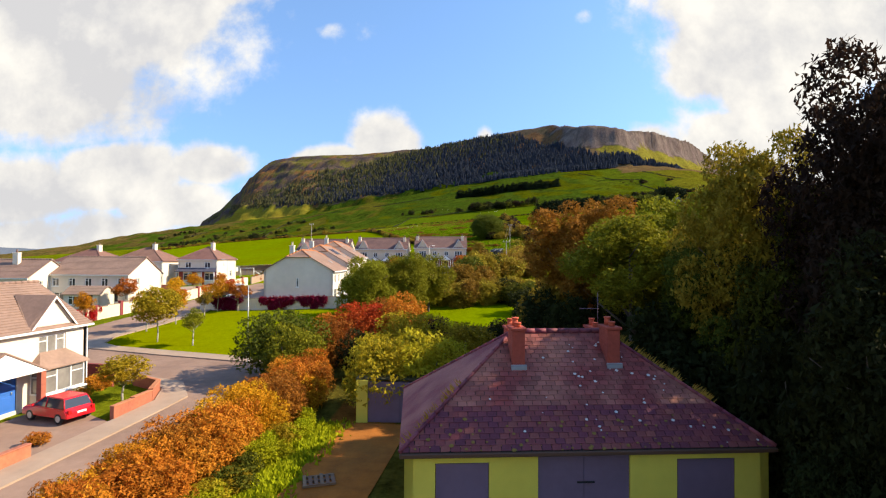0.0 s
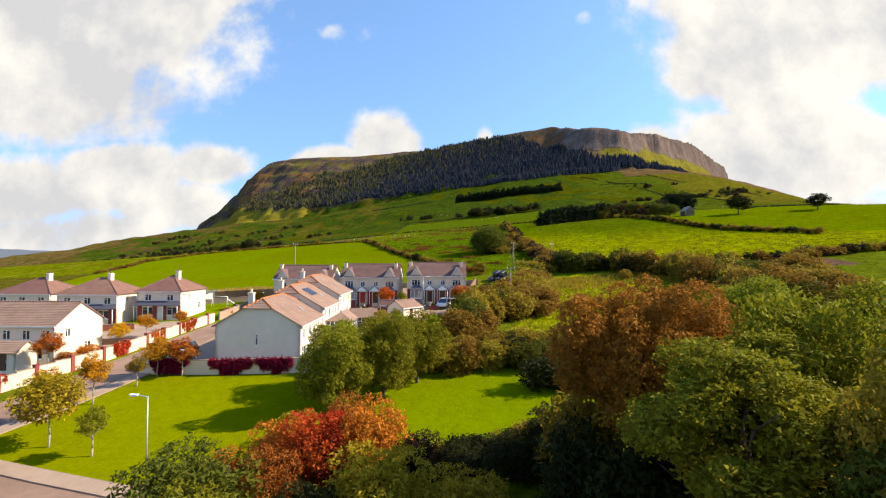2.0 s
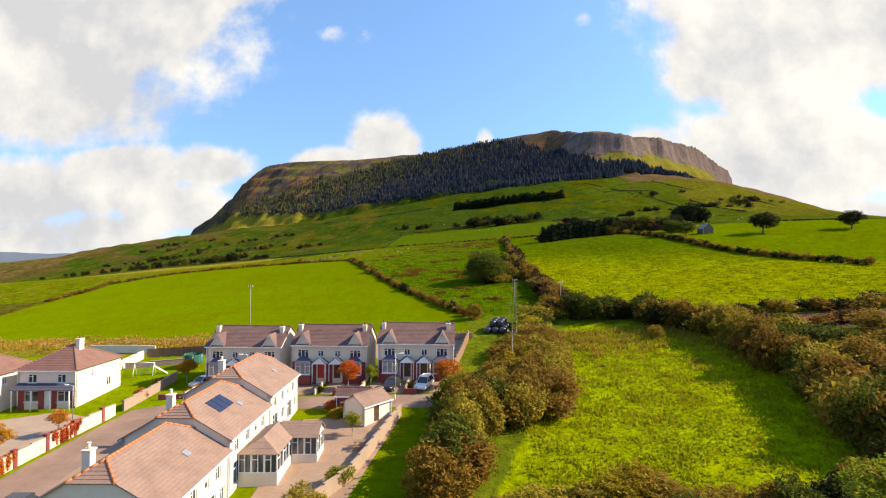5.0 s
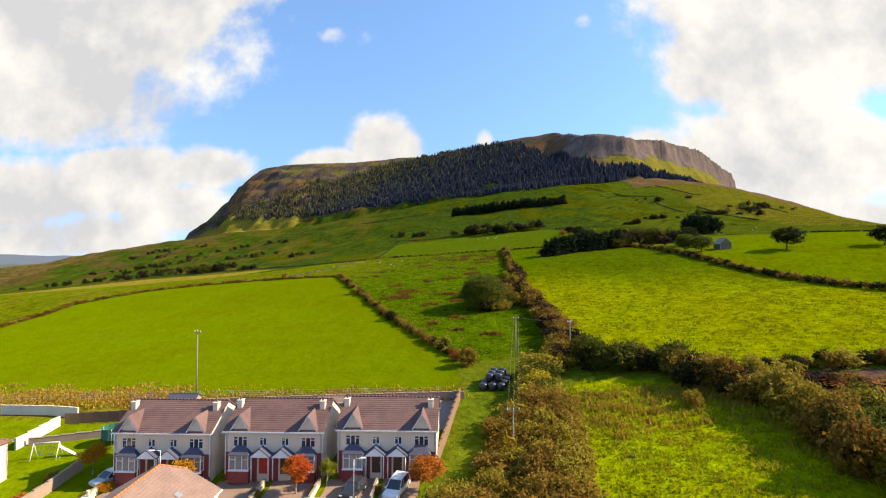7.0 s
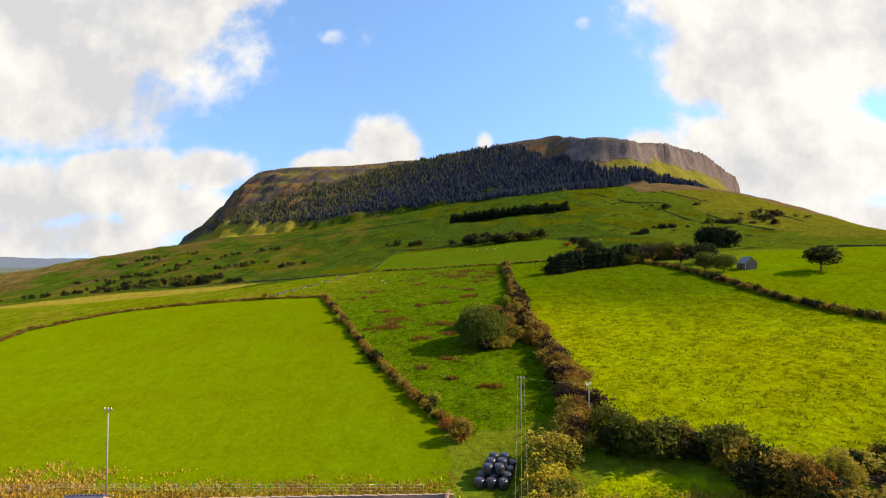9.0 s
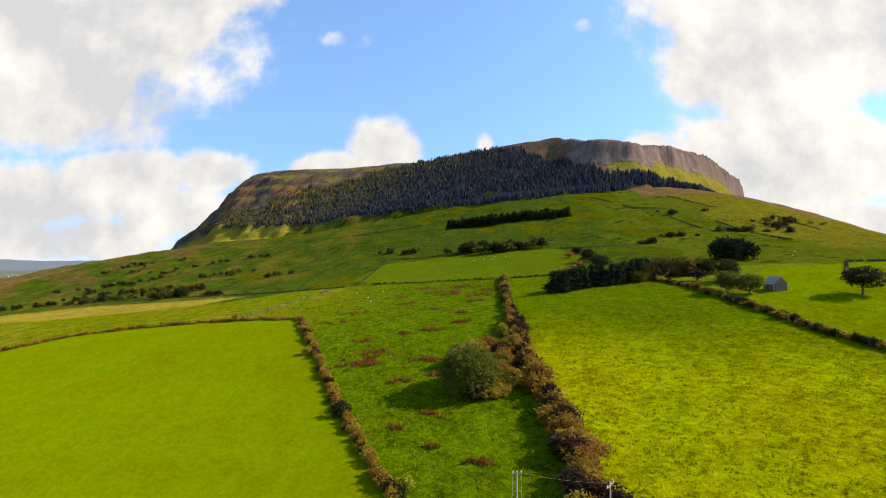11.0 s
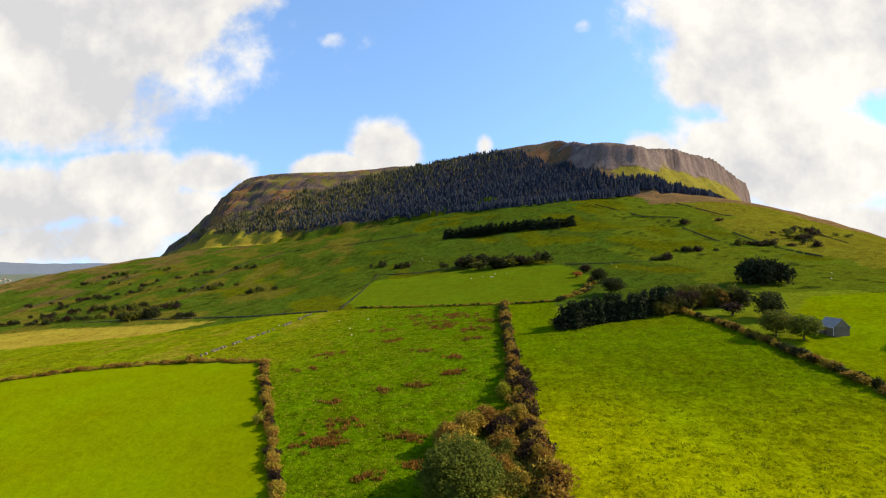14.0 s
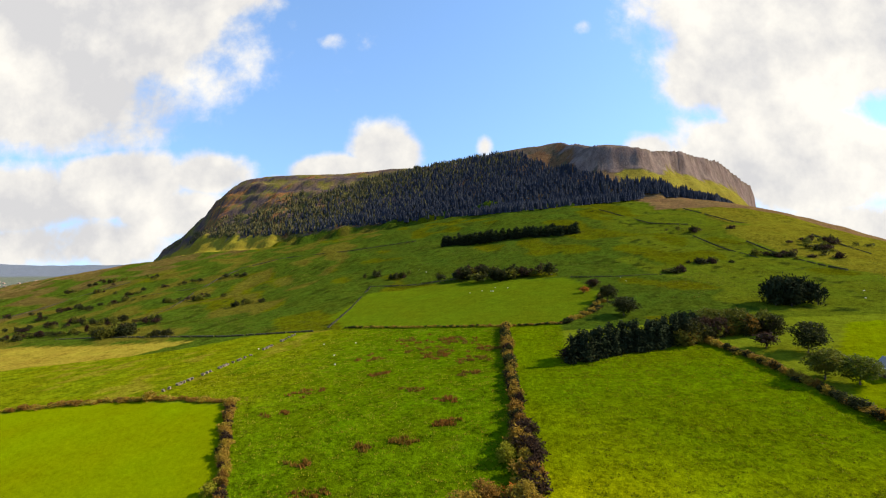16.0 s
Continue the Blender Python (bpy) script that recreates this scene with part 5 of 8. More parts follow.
def corner_house(x, y, z, rz):
    """White house facing the road with a gabled front, bay, brick porch and blue garage door."""
    e = thing("house", x, y, z, rz, "white house with front gable, bay window and blue garage door", "house")
    w, d, eave, rise = 10.5, 8.5, 5.0, 2.7
    up = [(6.75, 3.15, 8.75, 4.4), (2.5, 3.3, 3.5, 4.3)]
    lo = [(2.9, 0.05, 5.3, 2.15), (1.0, 0.05, 2.0, 2.15)]
    shell(e, w, d, eave, rise, {"front": up + lo, "right": [(3.0, 3.2, 3.8, 4.3)]}, {"front": "render"}, courses=20)
    window(e, (-w / 2 + 6.75, 0, 3.15), (1, 0, 0), 2.0, 1.25, 3, pane_mat="net")
    window(e, (-w / 2 + 2.5, 0, 3.3), (1, 0, 0), 1.0, 1.0, 2)
    window(e, (w / 2, 3.0, 3.2), (0, 1, 0), 0.8, 1.1, 1)
    gablet(e, -w / 2 + 7.75, 3.2, d, eave, rise, 1.9, "tile")
    bay(e, 0.9, 4.1, 2.35, 0.9, "render", 3)
    little_roof(e, 0.7, 4.3, 0, 2.4, 0.95, "tile", depth=0.95)
    door(e, -w / 2 + 2.9, 0, 0.05, 2.4, 2.1, "bluepaint")
    door(e, -w / 2 + 1.0, 0, 0.05, 1.0, 2.1, "brownpaint")
    little_roof(e, -w / 2 + 0.6, -w / 2 + 5.9, 0, 2.45, 1.5, "tile", True, 1.4)
    bm = bmesh.new()
    poly(bm, [(-w / 2 + 0.6, -1.48, 2.46), (-w / 2 + 5.9, -1.48, 2.46), (-w / 2 + 3.25, -1.48, 3.9)])
    part("porch_gable", bm, MAT["white"], e)
    for a in (0.62, 2.25, 5.55):
        bm = bmesh.new()
        box(bm, -w / 2 + a, -1.45, -0.6, -w / 2 + a + 0.34, -1.12, 2.45)
        part("porch_pier", bm, MAT["brick_tan"], e)
    chimney(e, -0.2, d * 0.42, eave + rise - 0.8, eave + rise + 0.9, 0.9, 0.6, "render", 1, "tile_dark")
    return e


corner_house(-29.3, 30.4, 0.2, 90)


def bungalow():
    """Empty hipped bungalow with boarded openings, old slates and four brick chimneys."""
    x, y, z, rz = 3.62, 20.38, 0.15, 10.5
    e = thing("bungalow", x, y, z, rz, "derelict yellow bungalow with boarded windows and mossy purple slate hip roof", "house")
    w, d, eave = 12.55, 7.81, 3.42
    rise = 3.22
    fr = [(1.03, 1.33, 2.83, 2.86), (4.49, 0.05, 7.66, 3.27), (9.30, 1.33, 11.34, 2.87)]
    corner = {"front": (-w / 2, 0, 0), "right": (w / 2, 0, 0), "back": (w / 2, d, 0), "left": (-w / 2, d, 0)}
    for side in U:
        bm = bmesh.new()
        L = w if side in ("front", "back") else d
        wall_panel(bm, corner[side], U[side], L, eave, fr if side == "front" else (), 0.3)
        part("wall", bm, MAT["yellow"], e)
    for a, b, c, q in fr:
        bm = bmesh.new()
        if c - a < 2.5:
            box(bm, -w / 2 + a + 0.02, 0.03, b + 0.02, -w / 2 + c - 0.02, 0.08, q - 0.02)
            for xx in (0.02, c - a - 0.09):
                box(bm, -w / 2 + a + xx, 0.0, b + 0.02, -w / 2 + a + xx + 0.07, 0.03, q - 0.02)
            box(bm, -w / 2 + a + 0.09, 0.0, q - 0.09, -w / 2 + c - 0.09, 0.03, q - 0.02)
        else:
            for k in range(2):
                leaf = bmesh.new()
                box(leaf, -w / 2 + a + k * (c - a) / 2 + 0.01, 0.05 + 0.02 * k, b, -w / 2 + a + (k + 1) * (c - a) / 2 - 0.01, 0.10 + 0.02 * k, q)
                part("door_board", leaf, MAT["board"], e, "dark grey boarding over an opening")
            for zz in (0.7, 2.1):
                bar = bmesh.new()
                box(bar, -w / 2 + a + 1.35, 0.02, zz, -w / 2 + a + 1.95, 0.046, zz + 0.06)
                part("door_bar", bar, MAT["tyre"], e)
            bm.free()
            continue
        part("window_board", bm, MAT["board"], e, "dark grey boarding over an opening")
    ov = 0.16
    W, run = w / 2 + ov, d / 2 + ov
    pitch = rise / (d / 2)
    zl = eave - ov * pitch
    ridge = 1.9
    # slates: the front slope piece by piece, the rest joined
    slope_len = math.hypot(run, run * pitch)
    gauge = 0.215
    rows = int(slope_len / gauge)
    g = random.Random(4)
    vv = Vector((0, run, run * pitch)) / slope_len
    nn = Vector((1, 0, 0)).cross(vv)

    def slate_mesh(wd, chip):
        bm = bmesh.new()
        pts = [(0, 0), (wd - chip, 0), (wd, chip), (wd, gauge * 1.25), (0, gauge * 1.25)] if chip else [(0, 0), (wd, 0), (wd, gauge * 1.25), (0, gauge * 1.25)]
        lo = [bm.verts.new((a, b, 0.0)) for a, b in pts]
        hi = [bm.verts.new((a, b, 0.022)) for a, b in pts]
        bm.faces.new(hi)
        bm.faces.new(lo[::-1])
        for i in range(len(pts)):
            bm.faces.new((lo[i], lo[(i + 1) % len(pts)], hi[(i + 1) % len(pts)], hi[i]))
        me = bpy.data.meshes.new("slate")
        bm.to_mesh(me)
        bm.free()
        me.materials.append(MAT["slate"])
        return me
    kinds = [slate_mesh(0.318, c) for c in (0, 0, 0.05)]
    bm = bmesh.new()
    poly(bm, [(-W, -ov, zl - 0.03), (W, -ov, zl - 0.03), (ridge, d / 2, eave + rise - 0.03), (-ridge, d / 2, eave + rise - 0.03)])
    roof = part("roof", bm, MAT["tyre"], e, "dark underlay of the slate roof")
    lay = Matrix(((1, vv.x, nn.x, 0), (0, vv.y, nn.y, 0), (0, vv.z, nn.z, 0), (0, 0, 0, 1)))
    uv_, uf_ = [], []
    for r in range(rows):
        t = (r + 0.35) * gauge / slope_len
        l, q = -W + (W - ridge) * t, W - (W - ridge) * t
        a = -W + math.ceil((l + W - (0.17 if r % 2 else 0)) / 0.34) * 0.34 + (0.17 if r % 2 else 0)
        run_ = [(l, slate_mesh(a - l - 0.03, 0))] if a - l > 0.08 else []
        while a + 0.325 < q:
            run_.append((a, kinds[g.randrange(3)]))
            a += 0.34
        if q - a > 0.08:
            run_.append((a, slate_mesh(q - a - 0.02, 0)))
        for a, me in run_:
            m = Matrix.Translation(Vector((a, -ov, zl)) + vv * (r * gauge) + nn * (0.004 + g.uniform(0, 0.008))) @ lay @ Matrix.Rotation(g.gauss(0, 0.012), 4, "Z") @ Matrix.Rotation(-0.06 + g.uniform(-0.006, 0.02), 4, "X")
            if r < 8:
                s = new("slate", me)
                s.parent = roof
                s.matrix_basis = m
            else:
                i = len(uv_)
                uv_ += [(m @ p.co)[:] for p in me.vertices]
                uf_ += [tuple(i + k for k in p.vertices) for p in me.polygons]
    tagged(part("upper_slating", mesh_from("upper_slating", uv_, uf_, MAT["slate"]), None, e), kind="stuff")
    # other slopes
    bm = bmesh.new()
    roof_slope(bm, (W, d + ov, zl), (-1, 0, 0), (0, -run, pitch * run), [(0, 0), (1, W - ridge)], [(0, 2 * W), (1, W + ridge)], rows, 0.025)
    part("roof_slope", bm, MAT["slate"], e)
    for s in (1, -1):
        bm = bmesh.new()
        roof_slope(bm, (W * s, (-ov if s > 0 else d + ov), zl), (0, s, 0), (-s * (W - ridge), 0, pitch * run), [(0, 0), (1, run)], [(0, 2 * run), (1, run + 0.001)], rows, 0.03)
        part("roof_slope", bm, MAT["slate"], e)
    bm = bmesh.new()
    ridge_run(bm, (-ridge, d / 2, eave + rise + 0.03), (ridge, d / 2, eave + rise + 0.03), 0.12)
    for sx in (1, -1):
        for yy in (-ov, d + ov):
            ridge_run(bm, (W * sx, yy, zl + 0.03), (ridge * sx, d / 2, eave + rise + 0.03), 0.075)
    part("ridge_tiles", bm, MAT["slate"], e)
    bm = bmesh.new()
    box(bm, -W, -ov - 0.12, zl - 0.16, W, -ov + 0.02, zl - 0.02, 0.02)
    part("gutter", bm, MAT["brownpaint"], e)
    for cx, cy, top in ((-1.93, 2.94, 0.24), (1.85, 2.98, 0.26), (-1.55, 6.0, -0.18), (2.22, 5.8, -0.14)):
        top += eave + rise
        c = chimney(e, cx, cy, eave + rise - 2.1, top, 0.5, 0.92, "brick_red", 2, "pot_red", deep=True)
        if cy < d / 2:
            bm = bmesh.new()
            box(bm, cx - 0.3, cy - 0.58, eave + cy * pitch - 0.46, cx + 0.3, cy - 0.45, eave + cy * pitch - 0.26, 0.01)
            part("flashing", bm, MAT["lead"], c)
    # aerial on the far stack
    bm = bmesh.new()
    ax, ay, az = 2.5, 6.0, eave + rise - 0.3
    tube(bm, (ax, ay, az - 0.9), (ax, ay, az + 1.8), 0.012, 0.012, 6)
    tube(bm, (ax - 0.85, ay, az + 1.05), (ax + 0.05, ay, az + 1.05), 0.010, 0.010, 5)
    for k in range(6):
        tube(bm, (ax - 0.82 + k * 0.14, ay - 0.16, az + 1.05), (ax - 0.82 + k * 0.14, ay + 0.16, az + 1.05), 0.007, 0.007, 4)
    part("aerial", bm, MAT["board"], e)
    # dry grass on the shaded hip, moss in the courses, pale lichen spots
    v = []
    f = []
    for k in range(420):
        side = 1 if k % 3 else -1
        t = 1 - g.random() ** 0.8 * 0.7 if side > 0 else g.random() ** 0.8 * 0.5
        if math.sin(t * 37) + 0.6 * math.sin(t * 91 + 1) + g.uniform(-1, 1) < -0.3:
            continue
        cx, cy, cz = side * (W - (W - ridge) * t + g.random() * 0.12), -ov + run * t + g.uniform(-0.02, 0.3), zl + pitch * run * t + g.uniform(0.03, 0.12)
        h = g.uniform(0.08, 0.26)
        i = len(v)
        v += [(cx - 0.03, cy, cz), (cx + 0.03, cy - 0.03, cz), (cx + side * g.uniform(0.05, 0.25), cy - 0.08, cz + h)]
        f.append((i, i + 1, i + 2))
    part("hip_grass", mesh_from("hip_grass", v, f, LEAF["straw"]), None, e, "dry yellow grass growing along the hips")
    for nm, count, mat, rad in (("moss", 60, "moss", 0.06), ("lichen", 50, "lichen", 0.05)):
        bm = bmesh.new()
        for k in range(count):
            t = (g.random() ** 2 * 0.25 if nm == "moss" else g.uniform(0.03, 0.9))
            a = g.uniform(-1, 1) * (W - (W - ridge) * t - 0.3)
            if nm == "lichen":
                a = abs(a) if g.random() < 0.7 else a
            p = Vector((a, -ov, zl)) + vv * (t * slope_len) + nn * 0.05
            rr = rad * g.uniform(0.5, 1.5)
            poly(bm, [p + Vector((1, 0, 0)) * rr * math.cos(q * 1.0472) * g.uniform(0.7, 1.2) + vv * rr * math.sin(q * 1.0472) * 0.8 for q in range(6)])
        tagged(part(nm, bm, MAT[mat], e), kind="stuff")
    return e


bungalow()

# ---- roads, paths and the green ----
sheet("road_1", [(-20.4, -40), (-14.2, -40), (-14.2, 42.0), (-21.9, 43.2), (-30.5, 44.8), (-41.5, 47.2), (-60, 47.2), (-90, 47), (-90, 39.5), (-60, 39.6), (-28, 39.0), (-23, 37.5), (-20.6, 34.5)],
      "asphalt", 0.035, "worn grey tarmac road", "road", 2.0)
sheet("road_2", [(-47.6, 47.22), (-41.6, 47.22), (-42.2, 50), (-41.2, 58), (-41.0, 67), (-41.6, 75), (-43.5, 86), (-45.0, 96), (-41, 100.6), (-5, 103.2), (-5, 108.0), (-42, 105.2), (-50.3, 100.5), (-50.0, 92), (-48.6, 76), (-47.8, 64)],
      "asphalt", 0.035, "worn grey tarmac road", "road", 2.0)
sheet("pavement_1", [(-22.2, -40), (-20.4, -40), (-20.6, 34.5), (-23, 37.5), (-28, 39.0), (-40, 39.3), (-40, 37.6), (-27, 37.3), (-23.6, 36), (-22.3, 33.5)], "concrete", 0.13, "pale concrete footpath with a kerb", "pavement", 2.0, 0.12)
sheet("pavement_2", [(-14.5, 41.6), (-21.9, 43.2), (-30.5, 44.8), (-41.5, 47.2), (-42.1, 50), (-41.2, 58), (-41.0, 68), (-39.3, 68), (-39.6, 58), (-40.4, 51.5), (-39.4, 48.8), (-37, 47.6), (-30.2, 46.2), (-21.5, 44.5), (-14.5, 43.0)],
      "concrete", 0.13, "pale concrete footpath round the green", "pavement", 2.0, 0.12)
sheet("driveway", [(-28.6, 25.2), (-22.3, 25.0), (-22.3, 29.7), (-24.2, 30.6), (-28.6, 33.2)], "asphalt", 0.05, "dark tarmac driveway of the white house", "driveway", 1.5)
sheet("driveway", [(-28.6, 16.0), (-22.3, 16.0), (-22.3, 24.2), (-28.6, 24.2)], "drive", 0.05, "paved driveway beside a low brick wall", "driveway", 1.5)
for k, (a, b) in enumerate(((-45.5, -41.5), (-40.5, -34.8), (-33.0, -27.8), (-26.5, -21.6), (-20.0, -14.6), (-13.6, -9.4))):
    sheet("driveway", [(a, 105.9 + (a + 45) * 0.07), (b, 105.9 + (b + 45) * 0.07), (b - 0.4, 110.6 + (b + 45) * 0.09), (a - 0.4, 110.6 + (a + 45) * 0.09)], "drive", 0.06, "sandy paved driveway before a brick-fronted house", "driveway", 1.5)
sheet("yard", [(-83, 76), (-50.6, 78), (-52.4, 97), (-60, 99.5), (-68, 95), (-92, 94)], "concrete", 0.05, "pale concrete forecourt of the villas", "yard", 3.0)
sheet("yard", [(-48.6, 69.5), (-33.5, 69.6), (-37.5, 99), (-45.5, 97)], "drive", 0.028, "paved parking court beside the terrace", "yard", 2.0)
sheet("garden_path", [(-21.5, 74), (-14, 76), (-13, 100), (-25, 98)], "drive", 0.05, "stone-paved back gardens", "garden", 2.0)
sheet("garden_path", [(-51, 124), (-30, 125), (-8.4, 127), (-7.8, 138.2), (-22, 137.3), (-40, 135.9), (-51, 134.8)], "drive", 0.05, "paved back gardens behind the houses", "garden", 1.5)
sheet("lane", [(-8.5, 8), (-5.2, 8), (-4.6, 31), (-8.6, 31)], "earth", 0.05, "reddish earth lane strewn with leaves", "lane", 1.2)

# ---- walls and fences ----
wall_run("boundary_wall", [(-41.0, 67.3), (-33.0, 67.35), (-19.6, 68.7)], 1.55, 0.25, "cream", "cream rendered garden wall hung with crimson creeper")
wall_run("boundary_wall", [(-19.6, 68.9), (-14.5, 84), (-13.2, 100)], 1.3, 0.2, "concrete", "grey rendered back garden wall")
wall_run("estate_wall", [(-51.5, 55), (-50.6, 62), (-49.4, 72), (-49.8, 80), (-50.9, 92), (-51.2, 98.5)], 1.5, 0.25, "cream", "long cream wall with red brick piers along the road", piers=4.0, pier_mat="brick")
wall_run("garden_wall", [(-51.2, 100.0), (-52.2, 108), (-53.3, 114)], 1.3, 0.22, "concrete", "grey garden wall overgrown with shrubs")
wall_run("garden_wall", [(-74.5, 89.6), (-66.3, 90.7), (-61.5, 92.2)], 1.0, 0.2, "brick_tan", "low tan block wall before the villas", piers=4.0, pier_mat="render")
wall_run("garden_wall", [(-68.0, 118.6), (-69.4, 127.0)], 1.5, 0.2, "render", "white rendered garden wall beside the play lawn", cap="render")
wall_run("garden_wall", [(-69.6, 130.6), (-76, 131.4), (-85, 131.6)], 1.5, 0.2, "render", "white rendered wall at the back of a garden", cap="render")
wall_run("retaining_wall", [(-67.6, 120.2), (-62, 122.2), (-55.6, 124.4)], 0.9, 0.25, "concrete", "low grey retaining wall behind the play lawn")
wall_run("rear_wall", [(-52.4, 128.6), (-52, 135.2), (-40, 136.4), (-22, 137.8), (-6.9, 138.8)], 1.15, 0.2, "concrete", "plain grey concrete boundary wall behind the gardens", cap="concrete")
wall_run("side_wall", [(-7.6, 138.8), (-8.0, 126), (-8.4, 116)], 1.7, 0.2, "wood", "dark brown boundary wall beside the end house", cap="wood")
wall_run("brick_wall", [(-22.4, 30.0), (-22.5, 33.4), (-23.6, 35.6), (-26.5, 36.9)], 0.75, 0.25, "brick_tan", "low orange brick garden wall curving round the corner", cap="brick_tan")
wall_run("brick_wall", [(-22.4, 18.0), (-22.4, 24.8)], 0.7, 0.25, "brick_tan", "low orange brick wall between driveway and footpath", cap="brick_tan")
wall_run("brick_wall", [(-27.8, 36.4), (-33, 37.0)], 1.5, 0.2, "brick", "red brick side wall of the corner plot", cap="brick")
for k, (x, y) in enumerate(((-46.0, 105.3), (-34.0, 106.6), (-27.2, 107.0), (-20.8, 107.6), (-14.2, 108.0))):
    wall_run("party_wall", [(x, y), (x - 0.35, y + 4.2)], 0.7, 0.2, "cream", "low cream wall between two driveways")
for a, b in (((-46, 105.1), (-49.5, 104.6)), ((-41, 105.6), (-39.0, 105.7)), ((-33.6, 106.2), (-31.6, 106.4)), ((-14.4, 107.6), (-12.6, 107.8)), ((-24.5, 106.9), (-21.5, 107.2))):
    wall_run("front_wall", [a, b], 0.65, 0.22, "brick", "low red brick front wall", cap="brick")


def timber_fence(pts, h, label):
    x0, y0 = pts[0]
    base = Vector((x0, y0, gz(x0, y0)))
    e = thing("timber_fence", *base, 0, label, "fence")
    bm = bmesh.new()
    box(bm, -0.06, -0.06, -0.5, 0.06, 0.06, h)
    post = mesh_from("post", [v.co[:] for v in bm.verts], [[v.index for v in f.verts] for f in (bm.verts.index_update(), bm.faces)[1]], MAT["wood"])
    bm.free()
    for (xa, ya), (xb, yb) in zip(pts, pts[1:]):
        L = math.hypot(xb - xa, yb - ya)
        n = max(1, round(L / 2.0))
        a = math.atan2(yb - ya, xb - xa)
        for k in range(n):
            x, y = xa + (xb - xa) * k / n, ya + (yb - ya) * k / n
            m = Matrix.Translation(Vector((x, y, gz(x, y))) - base) @ Matrix.Rotation(a, 4, "Z")
            p = part("post", post, None, e)
            p.matrix_basis = m
            bm = bmesh.new()
            q = int(L / n / 0.16)
            xs = [(0.07 + i * 0.16 + d, 0.0 if i % 2 else -0.025) for i in range(q) for d in (0.0, 0.155)]
            rows = [[bm.verts.new((px, py + o, z)) for px, py in xs] for o, z in ((0, 0.06), (0, h - 0.04), (0.04, h - 0.04), (0.04, 0.06))]
            for ra, rb in zip(rows, rows[1:]):
                for i in range(len(xs) - 1):
                    bm.faces.new((ra[i], ra[i + 1], rb[i + 1], rb[i]))
            bmesh.ops.transform(bm, matrix=m, verts=bm.verts)
            part("panel", bm, MAT["wood"], e)
    return e


timber_fence([(-62.5, 128.5), (-69, 127.4)], 1.8, "dark timber panel fence behind the gardens")
timber_fence([(-52.7, 130.0), (-62.5, 128.5)], 1.8, "dark timber panel fence at the garden corner")


def wire_fence(pts, label):
    x0, y0 = pts[0]
    base = Vector((x0, y0, gz(x0, y0)))
    e = thing("wire_fence", *base, 0, label, "fence")
    bw = bmesh.new()
    last = None
    bm = bmesh.new()
    tube(bm, (0, 0, -0.3), (0, 0, 1.15), 0.06, 0.05, 6)
    me = bpy.data.meshes.new("post")
    bm.to_mesh(me)
    bm.free()
    me.materials.append(MAT["pole"])
    for (xa, ya), (xb, yb) in zip(pts, pts[1:]):
        n = max(1, round(math.hypot(xb - xa, yb - ya) / 3.0))
        for k in range(n):
            x, y = xa + (xb - xa) * k / n, ya + (yb - ya) * k / n
            p = Vector((x, y, gz(x, y))) - base
            o = part("post", me, None, e)
            o.location = p
            if last is not None:
                for h in (0.3, 0.65, 1.05):
                    tube(bw, last + Vector((0, 0, h)), p + Vector((0, 0, h)), 0.012, 0.012, 4)
            last = p
    part("wire", bw, MAT["galv"], e)


timber_fence([(-66.0, 83.5), (-61.1, 84.3)], 1.2, "red-brown timber fence on the forecourt")
timber_fence([(-57.5, 80.6), (-52.7, 82.0)], 1.0, "low red-brown timber fence on the forecourt")
wire_fence([(-100, 136), (-60, 139.5), (-30, 140.5), (-8, 141.2)], "post and wire fence along the field edge")


# ---- poles and lamps ----
def street_lamp(x, y, h, rz, label="pale steel street lamp with a short arm"):
    e = thing("street_lamp", x, y, gz(x, y), rz, label, "street lamp", "street lamps")
    bm = bmesh.new()
    tube(bm, (0, 0, -0.4), (0, 0, 1.2), 0.065, 0.06, 10)
    tube(bm, (0, 0, 1.2), (0, 0, h), 0.042, 0.03, 10)
    tube(bm, (0, 0, h - 0.05), (-0.7, 0, h + 0.06), 0.03, 0.03, 8)
    part("column", bm, MAT["galv"], e)
    bm = bmesh.new()
    box(bm, -1.15, -0.10, h - 0.01, -0.6, 0.10, h + 0.10, 0.03)
    head = part("lantern", bm, MAT["white"], e)
    bm = bmesh.new()
    box(bm, -1.08, -0.08, h - 0.05, -0.7, 0.08, h - 0.01, 0.015)
    part("lens", bm, MAT["clear_lens"], head)
    return e


street_lamp(-20.6, 42.4, 6.7, 0)
street_lamp(-14.8, 104.0, 6.6, 200)
street_lamp(-37.0, 106.3, 6.0, 20)
street_lamp(-52.6, 93.5, 5.5, 0)


def power_pole(x, y, h, arm, label, rz=0):
    e = thing("utility_pole", x, y, gz(x, y), rz, label, "utility pole", "power line poles")
    bm = bmesh.new()
    tube(bm, (0, 0, -0.8), (0, 0, h), 0.12, 0.08, 10)
    part("pole", bm, MAT["pole"], e)
    if arm:
        bm = bmesh.new()
        box(bm, -arm, -0.06, h - 0.28, arm, 0.06, h - 0.16, 0.01)
        c = part("crossarm", bm, MAT["pole"], e)
        for s in (-arm + 0.1, 0, arm - 0.1):
            bm = bmesh.new()
            tube(bm, (s, 0, h - 0.16), (s, 0, h + 0.1), 0.05, 0.04, 8)
            part("insulator", bm, MAT["white"], c)
    return e


